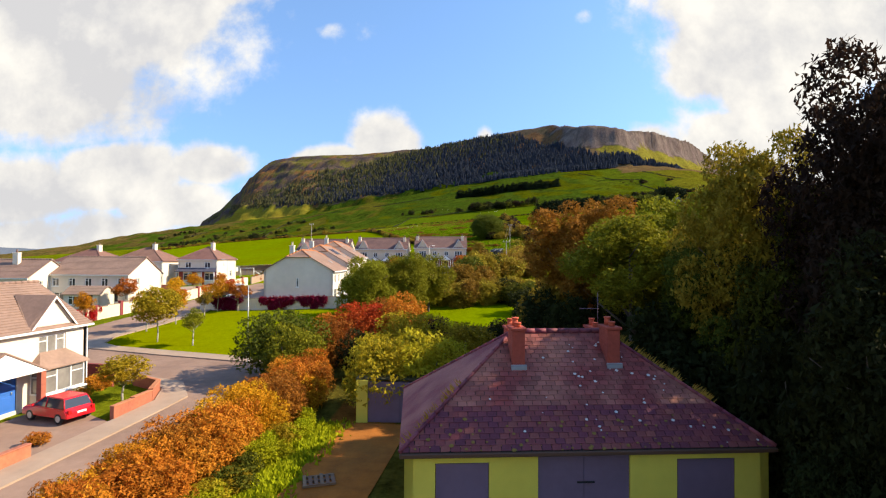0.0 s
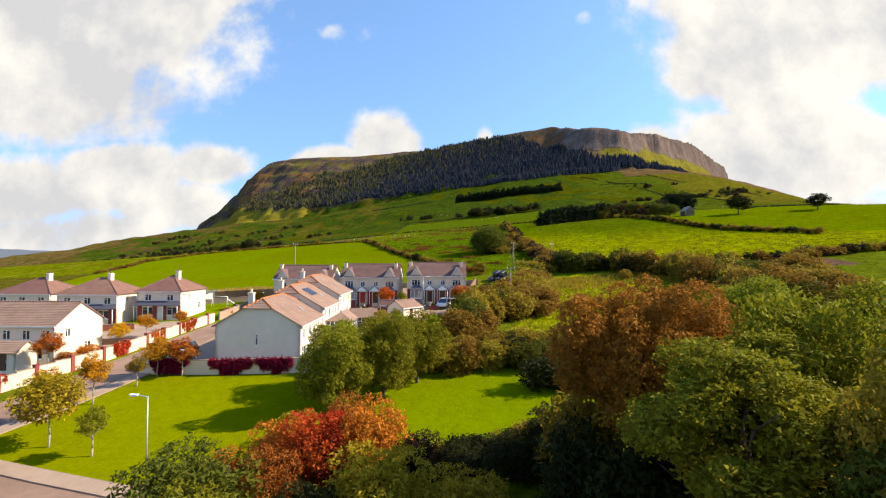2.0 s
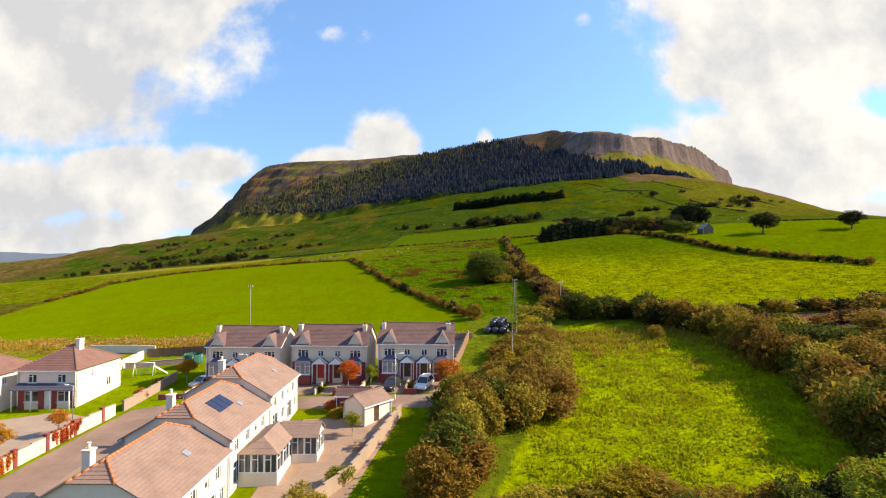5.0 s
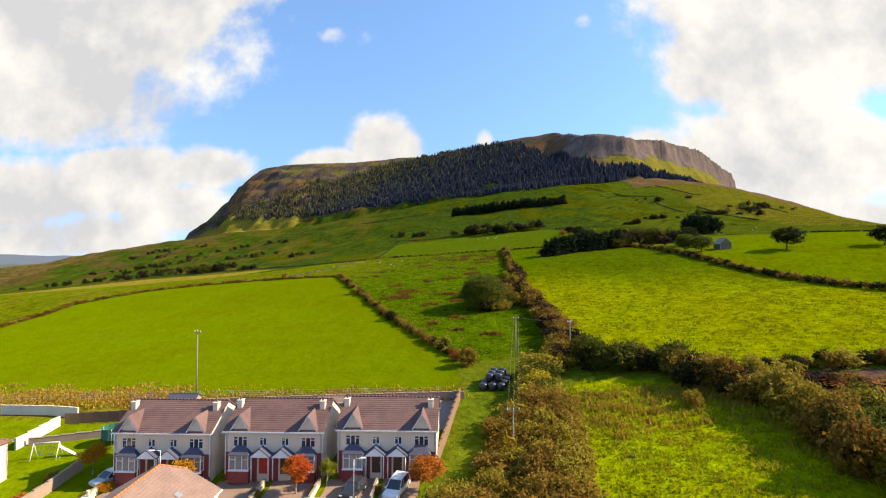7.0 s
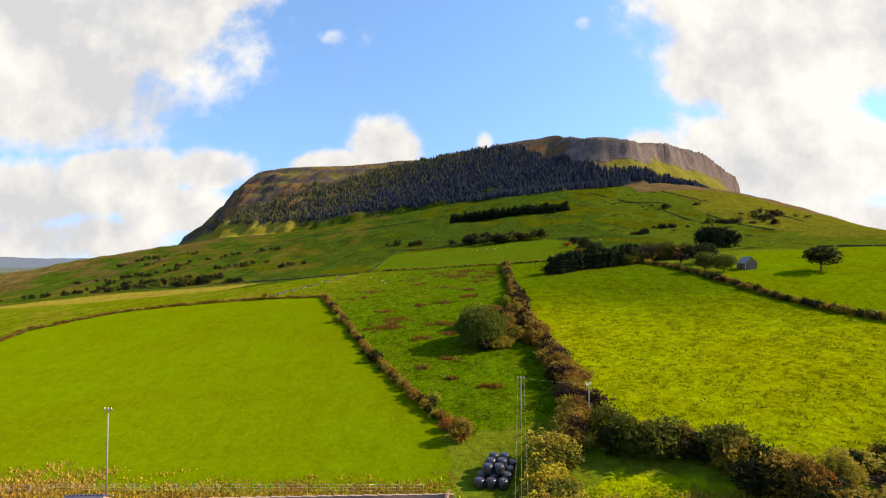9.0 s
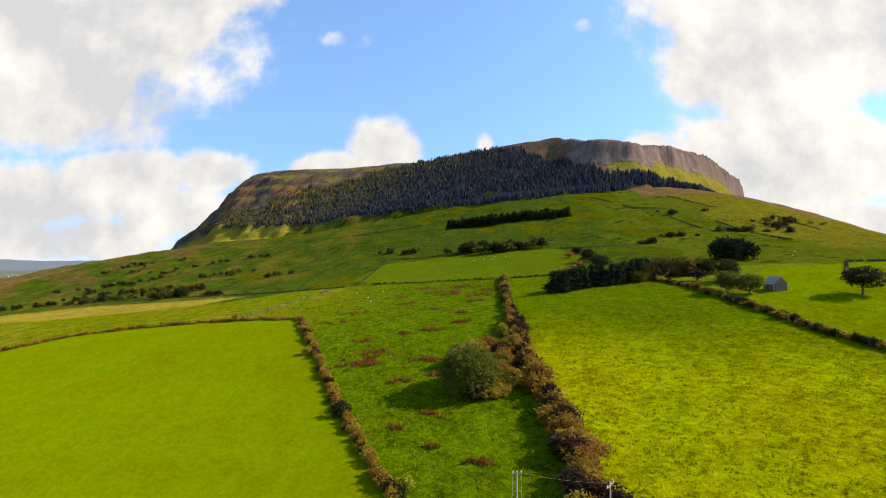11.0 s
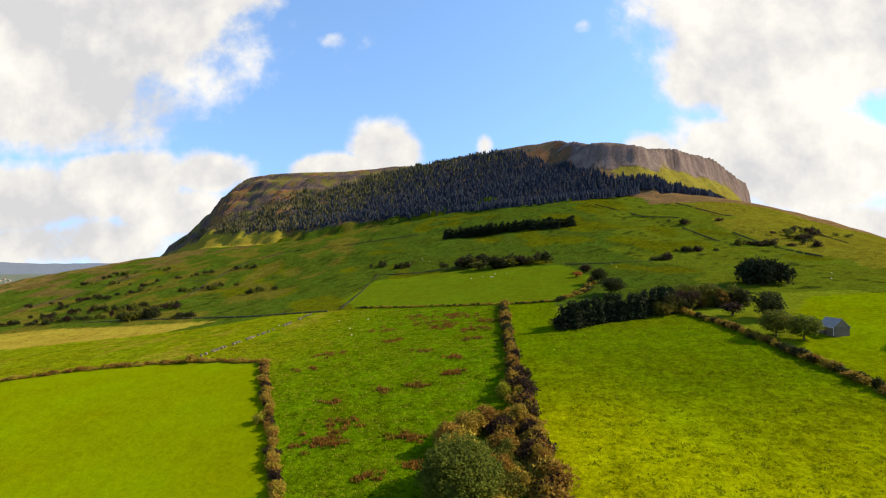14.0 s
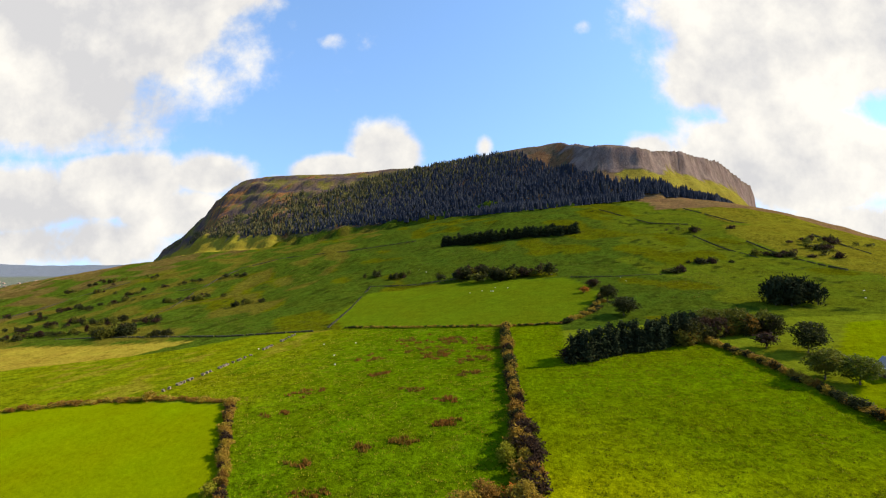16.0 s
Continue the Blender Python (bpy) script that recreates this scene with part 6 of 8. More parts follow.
power_pole(-53.6, 137.9, 12.1, 0.6, "tall grey timber pole with a short crossarm")
power_pole(1.9, 160.0, 8.2, 0.6, "weathered timber power pole with crossarm and insulators", 10)
power_pole(12.6, 159.0, 7.0, 1.1, "weathered timber power pole in the hedge", 60)
power_pole(0.8, 118.0, 6.4, 0.8, "low timber power pole standing in the hedge", 5)


def cable(a, b, sag=0.6):
    e = thing("overhead_cable", *a, 0, "thin grey overhead power cable between poles", "cable", "power cables")
    bm = bmesh.new()
    a, b = Vector(a), Vector(b)
    last = None
    for k in range(13):
        t = k / 12
        p = a.lerp(b, t) - a
        p.z -= sag * 4 * t * (1 - t)
        if last is not None:
            tube(bm, last, p, 0.011, 0.011, 4)
        last = p
    bmesh.ops.remove_doubles(bm, verts=bm.verts, dist=0.006)
    part("wire", bm, MAT["pole"], e)


for s in (-1, 0, 1):
    cable((0.8 + s * 0.7, 118.0 + s * 0.1, gz(0.8, 118) + 6.4), (1.9 + s * 0.5, 160.0 + s * 0.15, gz(1.9, 160) + 8.2), 0.8)
cable((1.9, 160.0, gz(1.9, 160) + 8.2), (12.6, 159.0, gz(12.6, 159) + 7.0), 0.3)


# ---- vehicles ----
def car(x, y, rz, paint, label, length=4.1, height=1.48, tall=False):
    e = thing("car", x, y, gz(x, y) + 0.06, rz, label, "car", "parked cars")
    L, W, H = length / 2, 0.86, height
    prof = [(-L, 0.35), (-L + 0.03, 0.72), (-L + 0.25, 0.9), (L * 0.42, 0.93), (L * 0.9, 0.80), (L, 0.62), (L, 0.3)]
    bm = bmesh.new()
    rows = []
    for yy, k in ((-W, 0.94), (-W * 0.8, 1.0), (W * 0.8, 1.0), (W, 0.94)):
        rows.append([bm.verts.new((px * (0.985 if abs(yy) == W else 1), yy, pz * k if pz > 0.5 else pz)) for px, pz in prof])
    for a, b in zip(rows, rows[1:]):
        for i in range(len(prof)):
            j = (i + 1) % len(prof)
            f = bm.faces.new((a[i], a[j], b[j], b[i]))
            f.smooth = False
    bm.faces.new(rows[0][::-1])
    bm.faces.new(rows[-1])
    bmesh.ops.recalc_face_normals(bm, faces=bm.faces)
    bmesh.ops.bevel(bm, geom=[ed for ed in bm.edges if ed.calc_face_angle(0) > 0.5], offset=0.04, segments=2, affect="EDGES")
    body = part("body", bm, MAT[paint], e)
    back = -L + (0.12 if tall else 0.28)
    cab = [(back, 0.88), (back + 0.22, H - 0.06), (L * 0.12, H - 0.02), (L * 0.52, 0.9)]
    bm = bmesh.new()
    lo = []
    for s in (-1, 1):
        lo.append([bm.verts.new((px, s * (W - 0.05 - (0.16 if pz > 1.2 else 0)), pz)) for px, pz in cab])
    for i in range(3):
        bm.faces.new((lo[0][i], lo[0][i + 1], lo[1][i + 1], lo[1][i]))
    bm.faces.new(lo[0][::-1])
    bm.faces.new(lo[1])
    bmesh.ops.recalc_face_normals(bm, faces=bm.faces)
    part("glazing", bm, MAT["glass"], e)
    bm = bmesh.new()
    top = [(back + 0.2, H - 0.08), (back + 0.3, H), (L * 0.05, H + 0.01), (L * 0.16, H - 0.05)]
    lo = []
    for s in (-1, 1):
        lo.append([bm.verts.new((px, s * (W - 0.19), pz + 0.012)) for px, pz in top])
    for i in range(3):
        bm.faces.new((lo[0][i], lo[0][i + 1], lo[1][i + 1], lo[1][i]))
    bm.faces.new(lo[0][::-1])
    bm.faces.new(lo[1])
    for s in (-1, 1):
        for p, q in (((back, 0.88), (back + 0.24, H - 0.04)), ((L * 0.52, 0.9), (L * 0.12, H - 0.02)), ((-0.1, 0.9), (-0.1, H - 0.02))):
            bp = bmesh.new()
            tube(bp, (p[0], s * (W - 0.05), p[1]), (q[0], s * (W - 0.2), q[1]), 0.045, 0.035, 5)
            part("pillar", bp, MAT[paint], e)
    bmesh.ops.recalc_face_normals(bm, faces=bm.faces)
    part("roof", bm, MAT[paint], e)
    for px in (-L * 0.62, L * 0.62):
        for s in (-1, 1):
            bm = bmesh.new()
            tube(bm, (px, s * (W - 0.18), 0.31), (px, s * (W + 0.01), 0.31), 0.31, 0.30, 16)
            wh = part("wheel", bm, MAT["tyre"], e)
            bm = bmesh.new()
            tube(bm, (px, s * (W - 0.1), 0.31), (px, s * (W + 0.02), 0.31), 0.2, 0.19, 12)
            part("rim", bm, MAT["galv"], wh)
    for s in (-1, 1):
        bm = bmesh.new()
        box(bm, -L - 0.012, s * 0.68 - 0.1, 0.62, -L + 0.1, s * 0.68 + 0.1, 0.85, 0.02)
        part("tail_light", bm, MAT["lamp_lens"], e)
        bm = bmesh.new()
        box(bm, L - 0.12, s * 0.62 - 0.16, 0.55, L + 0.01, s * 0.62 + 0.16, 0.7, 0.02)
        part("headlight", bm, MAT["clear_lens"], e)
        bm = bmesh.new()
        box(bm, L * 0.38, s * (W + 0.08) - 0.09, 0.9, L * 0.46, s * (W + 0.08) + 0.09, 1.02, 0.02)
        part("mirror", bm, MAT[paint], e)
    bm = bmesh.new()
    box(bm, -L - 0.02, -0.26, 0.58, -L + 0.05, 0.26, 0.69)
    part("number_plate", bm, MAT["white"], e)
    return e


car(-25.9, 30.0, 168, "redcar", "small red hatchback on the driveway", 3.9, 1.45)
car(-20.4, 105.6, 186, "silvercar", "silver saloon car on the road", 4.3)
car(-11.9, 110.3, 262, "whitecar", "white people carrier on a driveway", 4.5, 1.65, True)
car(-16.6, 109.8, 262, "darkcar", "dark hatchback on a driveway", 4.0)
car(-46.6, 110.8, 250, "silvercar", "silver hatchback on a driveway", 4.1)
car(-39.2, 71.6, 200, "silvercar", "silver car beside the garden wall", 4.1)
car(-42.0, 76.2, 190, "darkcar", "dark car parked beside the terrace", 4.1)
car(-72.6, 89.5, 350, "silvercar", "silver car on the forecourt", 4.0)


# ---- outbuildings ----
def shed(x, y, rz, w, d, eave, rise, label, wall="render", tile="tile", z=None, cat="shed", openings=()):
    e = thing("outbuilding", x, y, gz(x, y) if z is None else z, rz, label, cat)
    shell(e, w, d, eave, rise, {"front": [(w * 0.35, 0.05, w * 0.35 + 0.9, min(2.0, eave - 0.15))]} if w > 2.5 else {}, {"front": wall}, courses=8, tile=tile, ov=0.2)
    if w > 2.5:
        door(e, -w / 2 + w * 0.35, 0, 0.05, 0.9, min(1.95, eave - 0.2), "brownpaint")
    return e


shed(-15.6, 98.0, 60, 4.6, 3.6, 2.3, 1.0, "small cream garden shed with brown tiled roof")
shed(-19.6, 100.6, 5.7, 4.2, 2.6, 2.2, 0.7, "low outbuilding with red-brown tiled roof", "brick", "tile_dark")
shed(86.4, 275.5, -80, 5.2, 4.4, 2.5, 2.0, "old stone barn with a pale slate roof", "stone", "kerb", cat="barn")


def lean_to(x, y, rz):
    e = thing("outbuilding", x, y, gz(x, y), rz, "flat-roofed grey outbuilding with pale end pillar behind the bungalow", "outbuilding")
    for nm, b, mat in (("pillar", (-0.25, -0.1, -0.3, 0.42, 0.5, 2.45), "yellow"), ("wall", (0.42, 0.0, -0.3, 4.4, 0.25, 2.35), "board"), ("side_wall", (-0.2, 0.5, -0.3, 0.05, 2.6, 2.3), "concrete"),
                       ("roof_slab", (-0.3, -0.06, 2.455, 4.5, 2.7, 2.56), "mossy_stone"), ("door_board", (1.2, -0.04, 0.0, 2.3, -0.002, 2.0), "board")):
        bm = bmesh.new()
        box(bm, *b, 0.015)
        part(nm, bm, MAT[mat], e)


lean_to(-7.6, 31.3, 4)


def pallet(x, y, rz):
    e = thing("pallet", x, y, gz(x, y) + 0.06, rz, "broken weathered timber pallet lying on the lane", "pallet")
    for k in range(3):
        bm = bmesh.new()
        box(bm, -0.7, -0.5 + k * 0.45, 0.0, 0.7, -0.4 + k * 0.45, 0.09)
        part("bearer", bm, MAT["wood"], e)
    for k in range(6):
        bm = bmesh.new()
        box(bm, -0.68 + k * 0.24, -0.55, 0.092, -0.53 + k * 0.24, 0.55 - 0.12 * (k % 3), 0.115)
        part("slat", bm, MAT["wood"], e)


pallet(-7.3, 24.0, 24)
shed(-40.6, 132.6, 5, 4.3, 2.6, 1.75, 0.3, "cream garden shed with a pale low roof", "cream", "render")
shed(-35.7, 133.0, 5, 2.45, 2.4, 1.5, 0.4, "small cream garden shed with red-brown tiles", "cream", "tile_red")
shed(-27.7, 133.4, 5, 4.4, 2.6, 1.6, 0.5, "garden shed with red-brown roof", "wood", "tile")
shed(-18.4, 134.2, 4, 4.8, 2.6, 1.6, 0.4, "low red garden shed with brown roof", "brick_red", "tile_red")
shed(-53.0, 132.6, 12, 4.4, 3.2, 1.9, 0.8, "grey garden shed behind the houses", "concrete", "lapis")


def conservatory(x, y, z, rz):
    e = thing("conservatory", x, y, z, rz, "white glazed conservatory with beige tiled roof and gabled wing", "conservatory")
    w, d, h = 7.4, 3.6, 2.3
    bm = bmesh.new()
    for a, b, c, q in ((-w / 2, 0, w / 2, 0.2), (w / 2 - 0.2, 0.2, w / 2, d), (-w / 2, 0.2, -w / 2 + 0.2, d)):
        box(bm, a, b, -0.8, c, q, 0.55)
    part("dwarf_wall", bm, MAT["render"], e)
    for k in range(4):
        window(e, (-w / 2 + k * w / 4, 0.02, 0.55), (1, 0, 0), w / 4 - 0.01, h - 0.55, 2, back=0.04, sill=False)
    for k in range(3):
        window(e, (w / 2 - 0.02, k * d / 3, 0.55), (0, 1, 0), d / 3 - 0.01, h - 0.55, 2, back=0.04, sill=False)
        window(e, (-w / 2 + 0.02, (k + 1) * d / 3, 0.55), (0, -1, 0), d / 3 - 0.01, h - 0.55, 2, back=0.04, sill=False)
    bm = bmesh.new()
    roof_slope(bm, (-w / 2 - 0.15, -0.15, h), (1, 0, 0), (0, d / 2 + 0.15, 1.1), [(0, 0), (1, 1.6)], [(0, w + 0.3), (1, w - 1.3)], 3, 0.03)
    roof_slope(bm, (w / 2 + 0.15, d + 0.15, h), (-1, 0, 0), (0, -d / 2 - 0.15, 1.1), [(0, 0), (1, 1.6)], [(0, w + 0.3), (1, w - 1.3)], 3, 0.03)
    for s in (1, -1):
        roof_slope(bm, ((w / 2 + 0.15) * s, -0.15 if s > 0 else d + 0.15, h), (0, s, 0), (-1.6 * s, 0, 1.1), [(0, 0), (1, d / 2 + 0.15)], [(0, d + 0.3), (1, d / 2 + 0.16)], 3, 0.03)
    part("roof", bm, MAT["tile"], e)
    # gabled wing towards the garden
    x0, x1, y0 = w / 2 - 3.0, w / 2, -2.6
    for b in ((x0, y0, x0 + 0.2, 0.0), (x1 - 0.2, y0, x1, 0.0), (x0 + 0.2, y0, x1 - 0.2, y0 + 0.2)):
        bm = bmesh.new()
        box(bm, b[0], b[1], -0.8, b[2], b[3], 0.55)
        part("dwarf_wall", bm, MAT["render"], e)
    for k in range(2):
        window(e, (x0 + k * 1.5, y0 + 0.02, 0.55), (1, 0, 0), 1.49, h - 0.55, 2, back=0.04, sill=False)
        window(e, (x1 - 0.02, y0 + k * 1.3, 0.55), (0, 1, 0), 1.29, h - 0.55, 2, back=0.04, sill=False)
        window(e, (x0 + 0.02, y0 + (k + 1) * 1.3, 0.55), (0, -1, 0), 1.29, h - 0.55, 2, back=0.04, sill=False)
    bm = bmesh.new()
    box(bm, x0, y0 + 0.05, h, x1, y0 + 0.12, h + 0.06)
    poly(bm, [(x0, y0 + 0.06, h + 0.06), (x1, y0 + 0.06, h + 0.06), ((x0 + x1) / 2, y0 + 0.06, h + 1.15)])
    part("wing_gable", bm, MAT["white"], e)
    for s in (1, -1):
        bm = bmesh.new()
        roof_slope(bm, ((x1 + 0.15, y0 - 0.15, h) if s > 0 else (x0 - 0.15, 1.4, h)), (0, s, 0), (-s * 1.65, 0, 1.2), [(0, 0), (1, 0)], [(0, 1.55 - y0), (1, 1.55 - y0)], 6, 0.03)
        part("wing_roof", bm, MAT["tile"], e)


conservatory(-21.5, 86.0, 4.6, 97.7)


# ---- wrapped silage bales ----
def bales():
    g = random.Random(3)
    first = None
    spots = []
    for r in range(4):
        for c in range(3):
            spots.append((-3.9 + c * 1.5 + 0.35 * r + g.uniform(-0.1, 0.1), 142.6 + r * 1.55 + g.uniform(-0.1, 0.1), 0))
    for r in range(3):
        for c in range(2):
            spots.append((-2.9 + c * 1.5 + 0.35 * r, 144.0 + r * 1.5, 1.15))
    for x, y, up in spots:
        if first is None:
            e = thing("silage_bale", x, y, gz(x, y), 0, "round silage bale in shiny black plastic wrap", "bale", "stack of silage bales")
            bm = bmesh.new()
            rings = []
            for z, r in ((0, 0.5), (0.06, 0.64), (0.2, 0.7), (0.6, 0.72), (1.0, 0.7), (1.14, 0.63), (1.2, 0.48)):
                rings.append([bm.verts.new((r * math.cos(k * 0.3927), r * math.sin(k * 0.3927), z)) for k in range(16)])
            for a, b in zip(rings, rings[1:]):
                for k in range(16):
                    bm.faces.new((a[k], a[(k + 1) % 16], b[(k + 1) % 16], b[k])).smooth = True
            bm.faces.new(rings[0][::-1])
            bm.faces.new(rings[-1])
            part("wrap", bm, MAT["blackwrap"], e)
            bm = bmesh.new()
            tube(bm, (0, 0, 1.2), (0, 0, 1.215), 0.40, 0.38, 12)
            part("end_cap", bm, MAT["wrap_end_sheen"], e, "violet-black bale end with the wrap's sheen in its colour")
            first = e
        else:
            e = copy_thing(first, pose(x, y, gz(x, y) + up, 0, 0, g.uniform(0, 360)))


bales()


# ---- garden things ----
def garden_set():
    x, y = -61.0, 116.5
    e = thing("swing_set", x, y, gz(x, y), 20, "white metal garden swing with a slide", "swing")
    bm = bmesh.new()
    for s in (-1.5, 1.5):
        tube(bm, (s, -0.9, 0), (s, 0, 2.1), 0.05, 0.05, 6)
        tube(bm, (s, 0.9, 0), (s, 0, 2.1), 0.05, 0.05, 6)
    tube(bm, (-1.5, 0, 2.1), (1.5, 0, 2.1), 0.05, 0.05, 6)
    part("frame", bm, MAT["white"], e)
    bm = bmesh.new()
    box(bm, 1.6, -0.3, 0, 1.7, 0.3, 0.1)
    poly(bm, [(1.6, -0.3, 1.5), (1.6, 0.3, 1.5), (3.6, 0.3, 0.2), (3.6, -0.3, 0.2)])
    poly(bm, [(1.6, 0.3, 1.45), (1.6, -0.3, 1.45), (3.6, -0.3, 0.15), (3.6, 0.3, 0.15)])
    part("slide", bm, MAT["white"], e)
    bm = bmesh.new()
    for s in (-0.6, 0.5):
        box(bm, s - 0.22, -0.1, 0.5, s + 0.22, 0.1, 0.54)
        tube(bm, (s - 0.2, 0, 0.5), (s - 0.2, 0, 2.1), 0.012, 0.012, 4)
        tube(bm, (s + 0.2, 0, 0.5), (s + 0.2, 0, 2.1), 0.012, 0.012, 4)
    part("seat", bm, MAT["bluecar"], e)
    x, y = -55.4, 121.5
    e = thing("trampoline", x, y, gz(x, y), 0, "green netted trampoline on the lawn", "trampoline")
    bm = bmesh.new()
    n = 14
    for k in range(n):
        a, b = k * 6.2832 / n, (k + 1) * 6.2832 / n
        poly(bm, [(1.6 * math.cos(a), 1.6 * math.sin(a), 0.8), (1.6 * math.cos(b), 1.6 * math.sin(b), 0.8), (1.6 * math.cos(b), 1.6 * math.sin(b), 2.3), (1.6 * math.cos(a), 1.6 * math.sin(a), 2.3)])
    part("net", bm, MAT["green_tarp"], e)
    bm = bmesh.new()
    tube(bm, (0, 0, 0.76), (0, 0, 0.8), 1.62, 1.62, 20)
    part("bed", bm, MAT["tyre"], e)
    for k in range(6):
        bm = bmesh.new()
        a = k * 1.0472
        tube(bm, (1.6 * math.cos(a), 1.6 * math.sin(a), 0), (1.6 * math.cos(a), 1.6 * math.sin(a), 2.35), 0.03, 0.03, 6)
        part("leg", bm, MAT["galv"], e)
    x, y = -15.4, 90.5
    e = thing("garden_table", x, y, gz(x, y) + 0.06, 15, "brown timber picnic table on the patio", "table")
    bm = bmesh.new()
    for k in range(5):
        box(bm, -0.9, -0.4 + k * 0.16, 0.72, 0.9, -0.4 + k * 0.16 + 0.145, 0.76)
    part("tabletop", bm, MAT["wood"], e)
    for s in (-1, 1):
        bm = bmesh.new()
        box(bm, -0.9, s * 0.75 - 0.13, 0.42, 0.9, s * 0.75 + 0.13, 0.46)
        part("bench", bm, MAT["wood"], e)
        bm = bmesh.new()
        tube(bm, (s * 0.7, -0.75, 0), (s * 0.7, -0.2, 0.72), 0.04, 0.04, 5)
        tube(bm, (s * 0.7, 0.75, 0), (s * 0.7, 0.2, 0.72), 0.04, 0.04, 5)
        box(bm, s * 0.7 - 0.03, -0.85, 0.38, s * 0.7 + 0.03, 0.85, 0.43)
        part("leg", bm, MAT["wood"], e)


garden_set()

# ---- trees and bushes near the bungalow ----
tree(12.9, 30.0, 15.6, 3.5, "rich_b", "olive", "tall ash tree with light olive-green feathery crown", 0.3, 0.3, seed=3)
tree(14.6, 28.0, 12.6, 3.8, "rich_b", "deep", "dark broadleaf tree beside the tall ash", 0.1, 0.3, seed=24)
# undergrowth whose near-black leaves carry the shade below the crowns
bush(8.0, 38.6, 5.4, 3.0, "bush_a", "dark", "dense undergrowth beneath the copper tree, shade put into dark leaves", 39)
bush(3.6, 40.4, 3.6, 2.2, "bush_c", "dark", "dense undergrowth beneath the copper tree, shade put into dark leaves", 40)
tree(12.2, 38.6, 13.4, 4.3, "rich_b", "green", "green tree with sunlit top beside the copper tree", 0.12, 0.3, seed=25)
tree(15.4, 41.0, 10.6, 3.8, "rich_b", "olive", "yellow-green sunlit tree in the tree belt", 0.12, 0.28, seed=26)
# added tree: the shaded lower part of the ash, put into deeper leaves
tree(12.6, 31.6, 10.4, 4.2, "rich_b", "deep", "deep green tree added for the tall ash's shaded lower crown", 0.1, 0.3, seed=23)
tree(18.5, 31.5, 12.5, 4.4, "rich_b", "olive", "tall ash tree with green crown beside the bungalow", 0.2, 0.28, seed=8)
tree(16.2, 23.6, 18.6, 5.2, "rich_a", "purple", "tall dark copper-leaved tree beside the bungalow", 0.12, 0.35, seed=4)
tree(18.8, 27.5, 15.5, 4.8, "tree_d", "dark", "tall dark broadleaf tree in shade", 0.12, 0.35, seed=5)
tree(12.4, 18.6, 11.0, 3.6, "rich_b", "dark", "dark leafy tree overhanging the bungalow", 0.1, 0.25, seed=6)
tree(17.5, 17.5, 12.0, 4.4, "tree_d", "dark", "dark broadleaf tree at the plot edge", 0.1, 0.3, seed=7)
# more undergrowth, the crown's shade again put into the leaf colour
bush(3.6, 41.6, 6.2, 2.7, "bush_a", "dark", "tall undergrowth beneath the copper tree, shade put into dark leaves", 56)
bush(6.6, 40.2, 6.6, 2.9, "bush_b", "dark", "tall undergrowth beneath the copper tree, shade put into dark leaves", 57)
bush(9.6, 41.0, 6.8, 2.8, "bush_c", "dark", "tall undergrowth beneath the copper tree, shade put into dark leaves", 58)
tree(6.8, 43.8, 13.6, 4.8, "rich_a", "copper", "large copper-brown autumn tree", 0.36, 0.35, seed=9)
tree(10.0, 44.8, 10.8, 3.6, "rich_b", "brown", "copper-orange autumn tree among the green trees", 0.2, 0.3, seed=19)
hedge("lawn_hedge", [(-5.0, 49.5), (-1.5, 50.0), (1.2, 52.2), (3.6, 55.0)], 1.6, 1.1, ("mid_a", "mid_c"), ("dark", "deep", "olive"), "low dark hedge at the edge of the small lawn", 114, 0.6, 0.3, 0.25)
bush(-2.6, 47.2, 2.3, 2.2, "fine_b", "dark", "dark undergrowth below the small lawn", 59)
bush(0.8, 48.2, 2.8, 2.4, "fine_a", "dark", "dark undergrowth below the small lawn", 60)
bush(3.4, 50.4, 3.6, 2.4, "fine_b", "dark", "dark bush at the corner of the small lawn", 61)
bush(4.6, 46.5, 6.6, 3.2, "bush_a", "olive", "olive-brown bush beside the small lawn", 20)
tree(13.6, 38.5, 9.6, 4.6, "rich_b", "green", "dense green broadleaf tree", 0.1, 0.28, seed=10)
tree(8.4, 35.4, 11.9, 4.2, "rich_b", "green", "broad green tree behind the bungalow, sunlit on top", 0.5, 0.3, seed=11)
tree(18.6, 42.5, 9.0, 4.6, "rich_b", "green", "broad green tree in the tree belt", 0.1, 0.28, seed=12)
tree(16.0, 47.5, 8.6, 3.8, "rich_b", "olive", "olive-green tree in the tree belt", 0.1, 0.25, seed=13)
tree(24.5, 50.0, 7.0, 4.0, "rich_b", "green", "green tree in the tree belt", 0.1, 0.25, seed=14)
tree(25.0, 70.5, 9.4, 4.7, "tree_b", "green", "rounded grey-green tree at the field edge", 0.1, 0.28, seed=15)
tree(33.0, 62.5, 6.8, 4.2, "tree_b", "olive", "olive-green tree in the tree belt", 0.1, 0.28, seed=16)
tree(24.5, 38.0, 7.6, 4.4, "tree_b", "deep", "dark green tree in the tree belt", 0.08, 0.28, seed=17)
tree(27.0, 46.0, 7.2, 4.4, "tree_b", "green", "green tree in the tree belt", 0.08, 0.28, seed=18)
# bushes below the green tree, its shaded lower half put into their colour
bush(10.6, 28.5, 5.6, 3.0, "bush_a", "dark", "bush behind the bungalow, shade put into its dark leaves", 21)
bush(9.3, 31.6, 7.2, 3.2, "bush_c", "dark", "bush behind the bungalow, shade put into its dark leaves", 22)
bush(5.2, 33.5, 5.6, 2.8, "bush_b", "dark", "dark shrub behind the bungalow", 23)
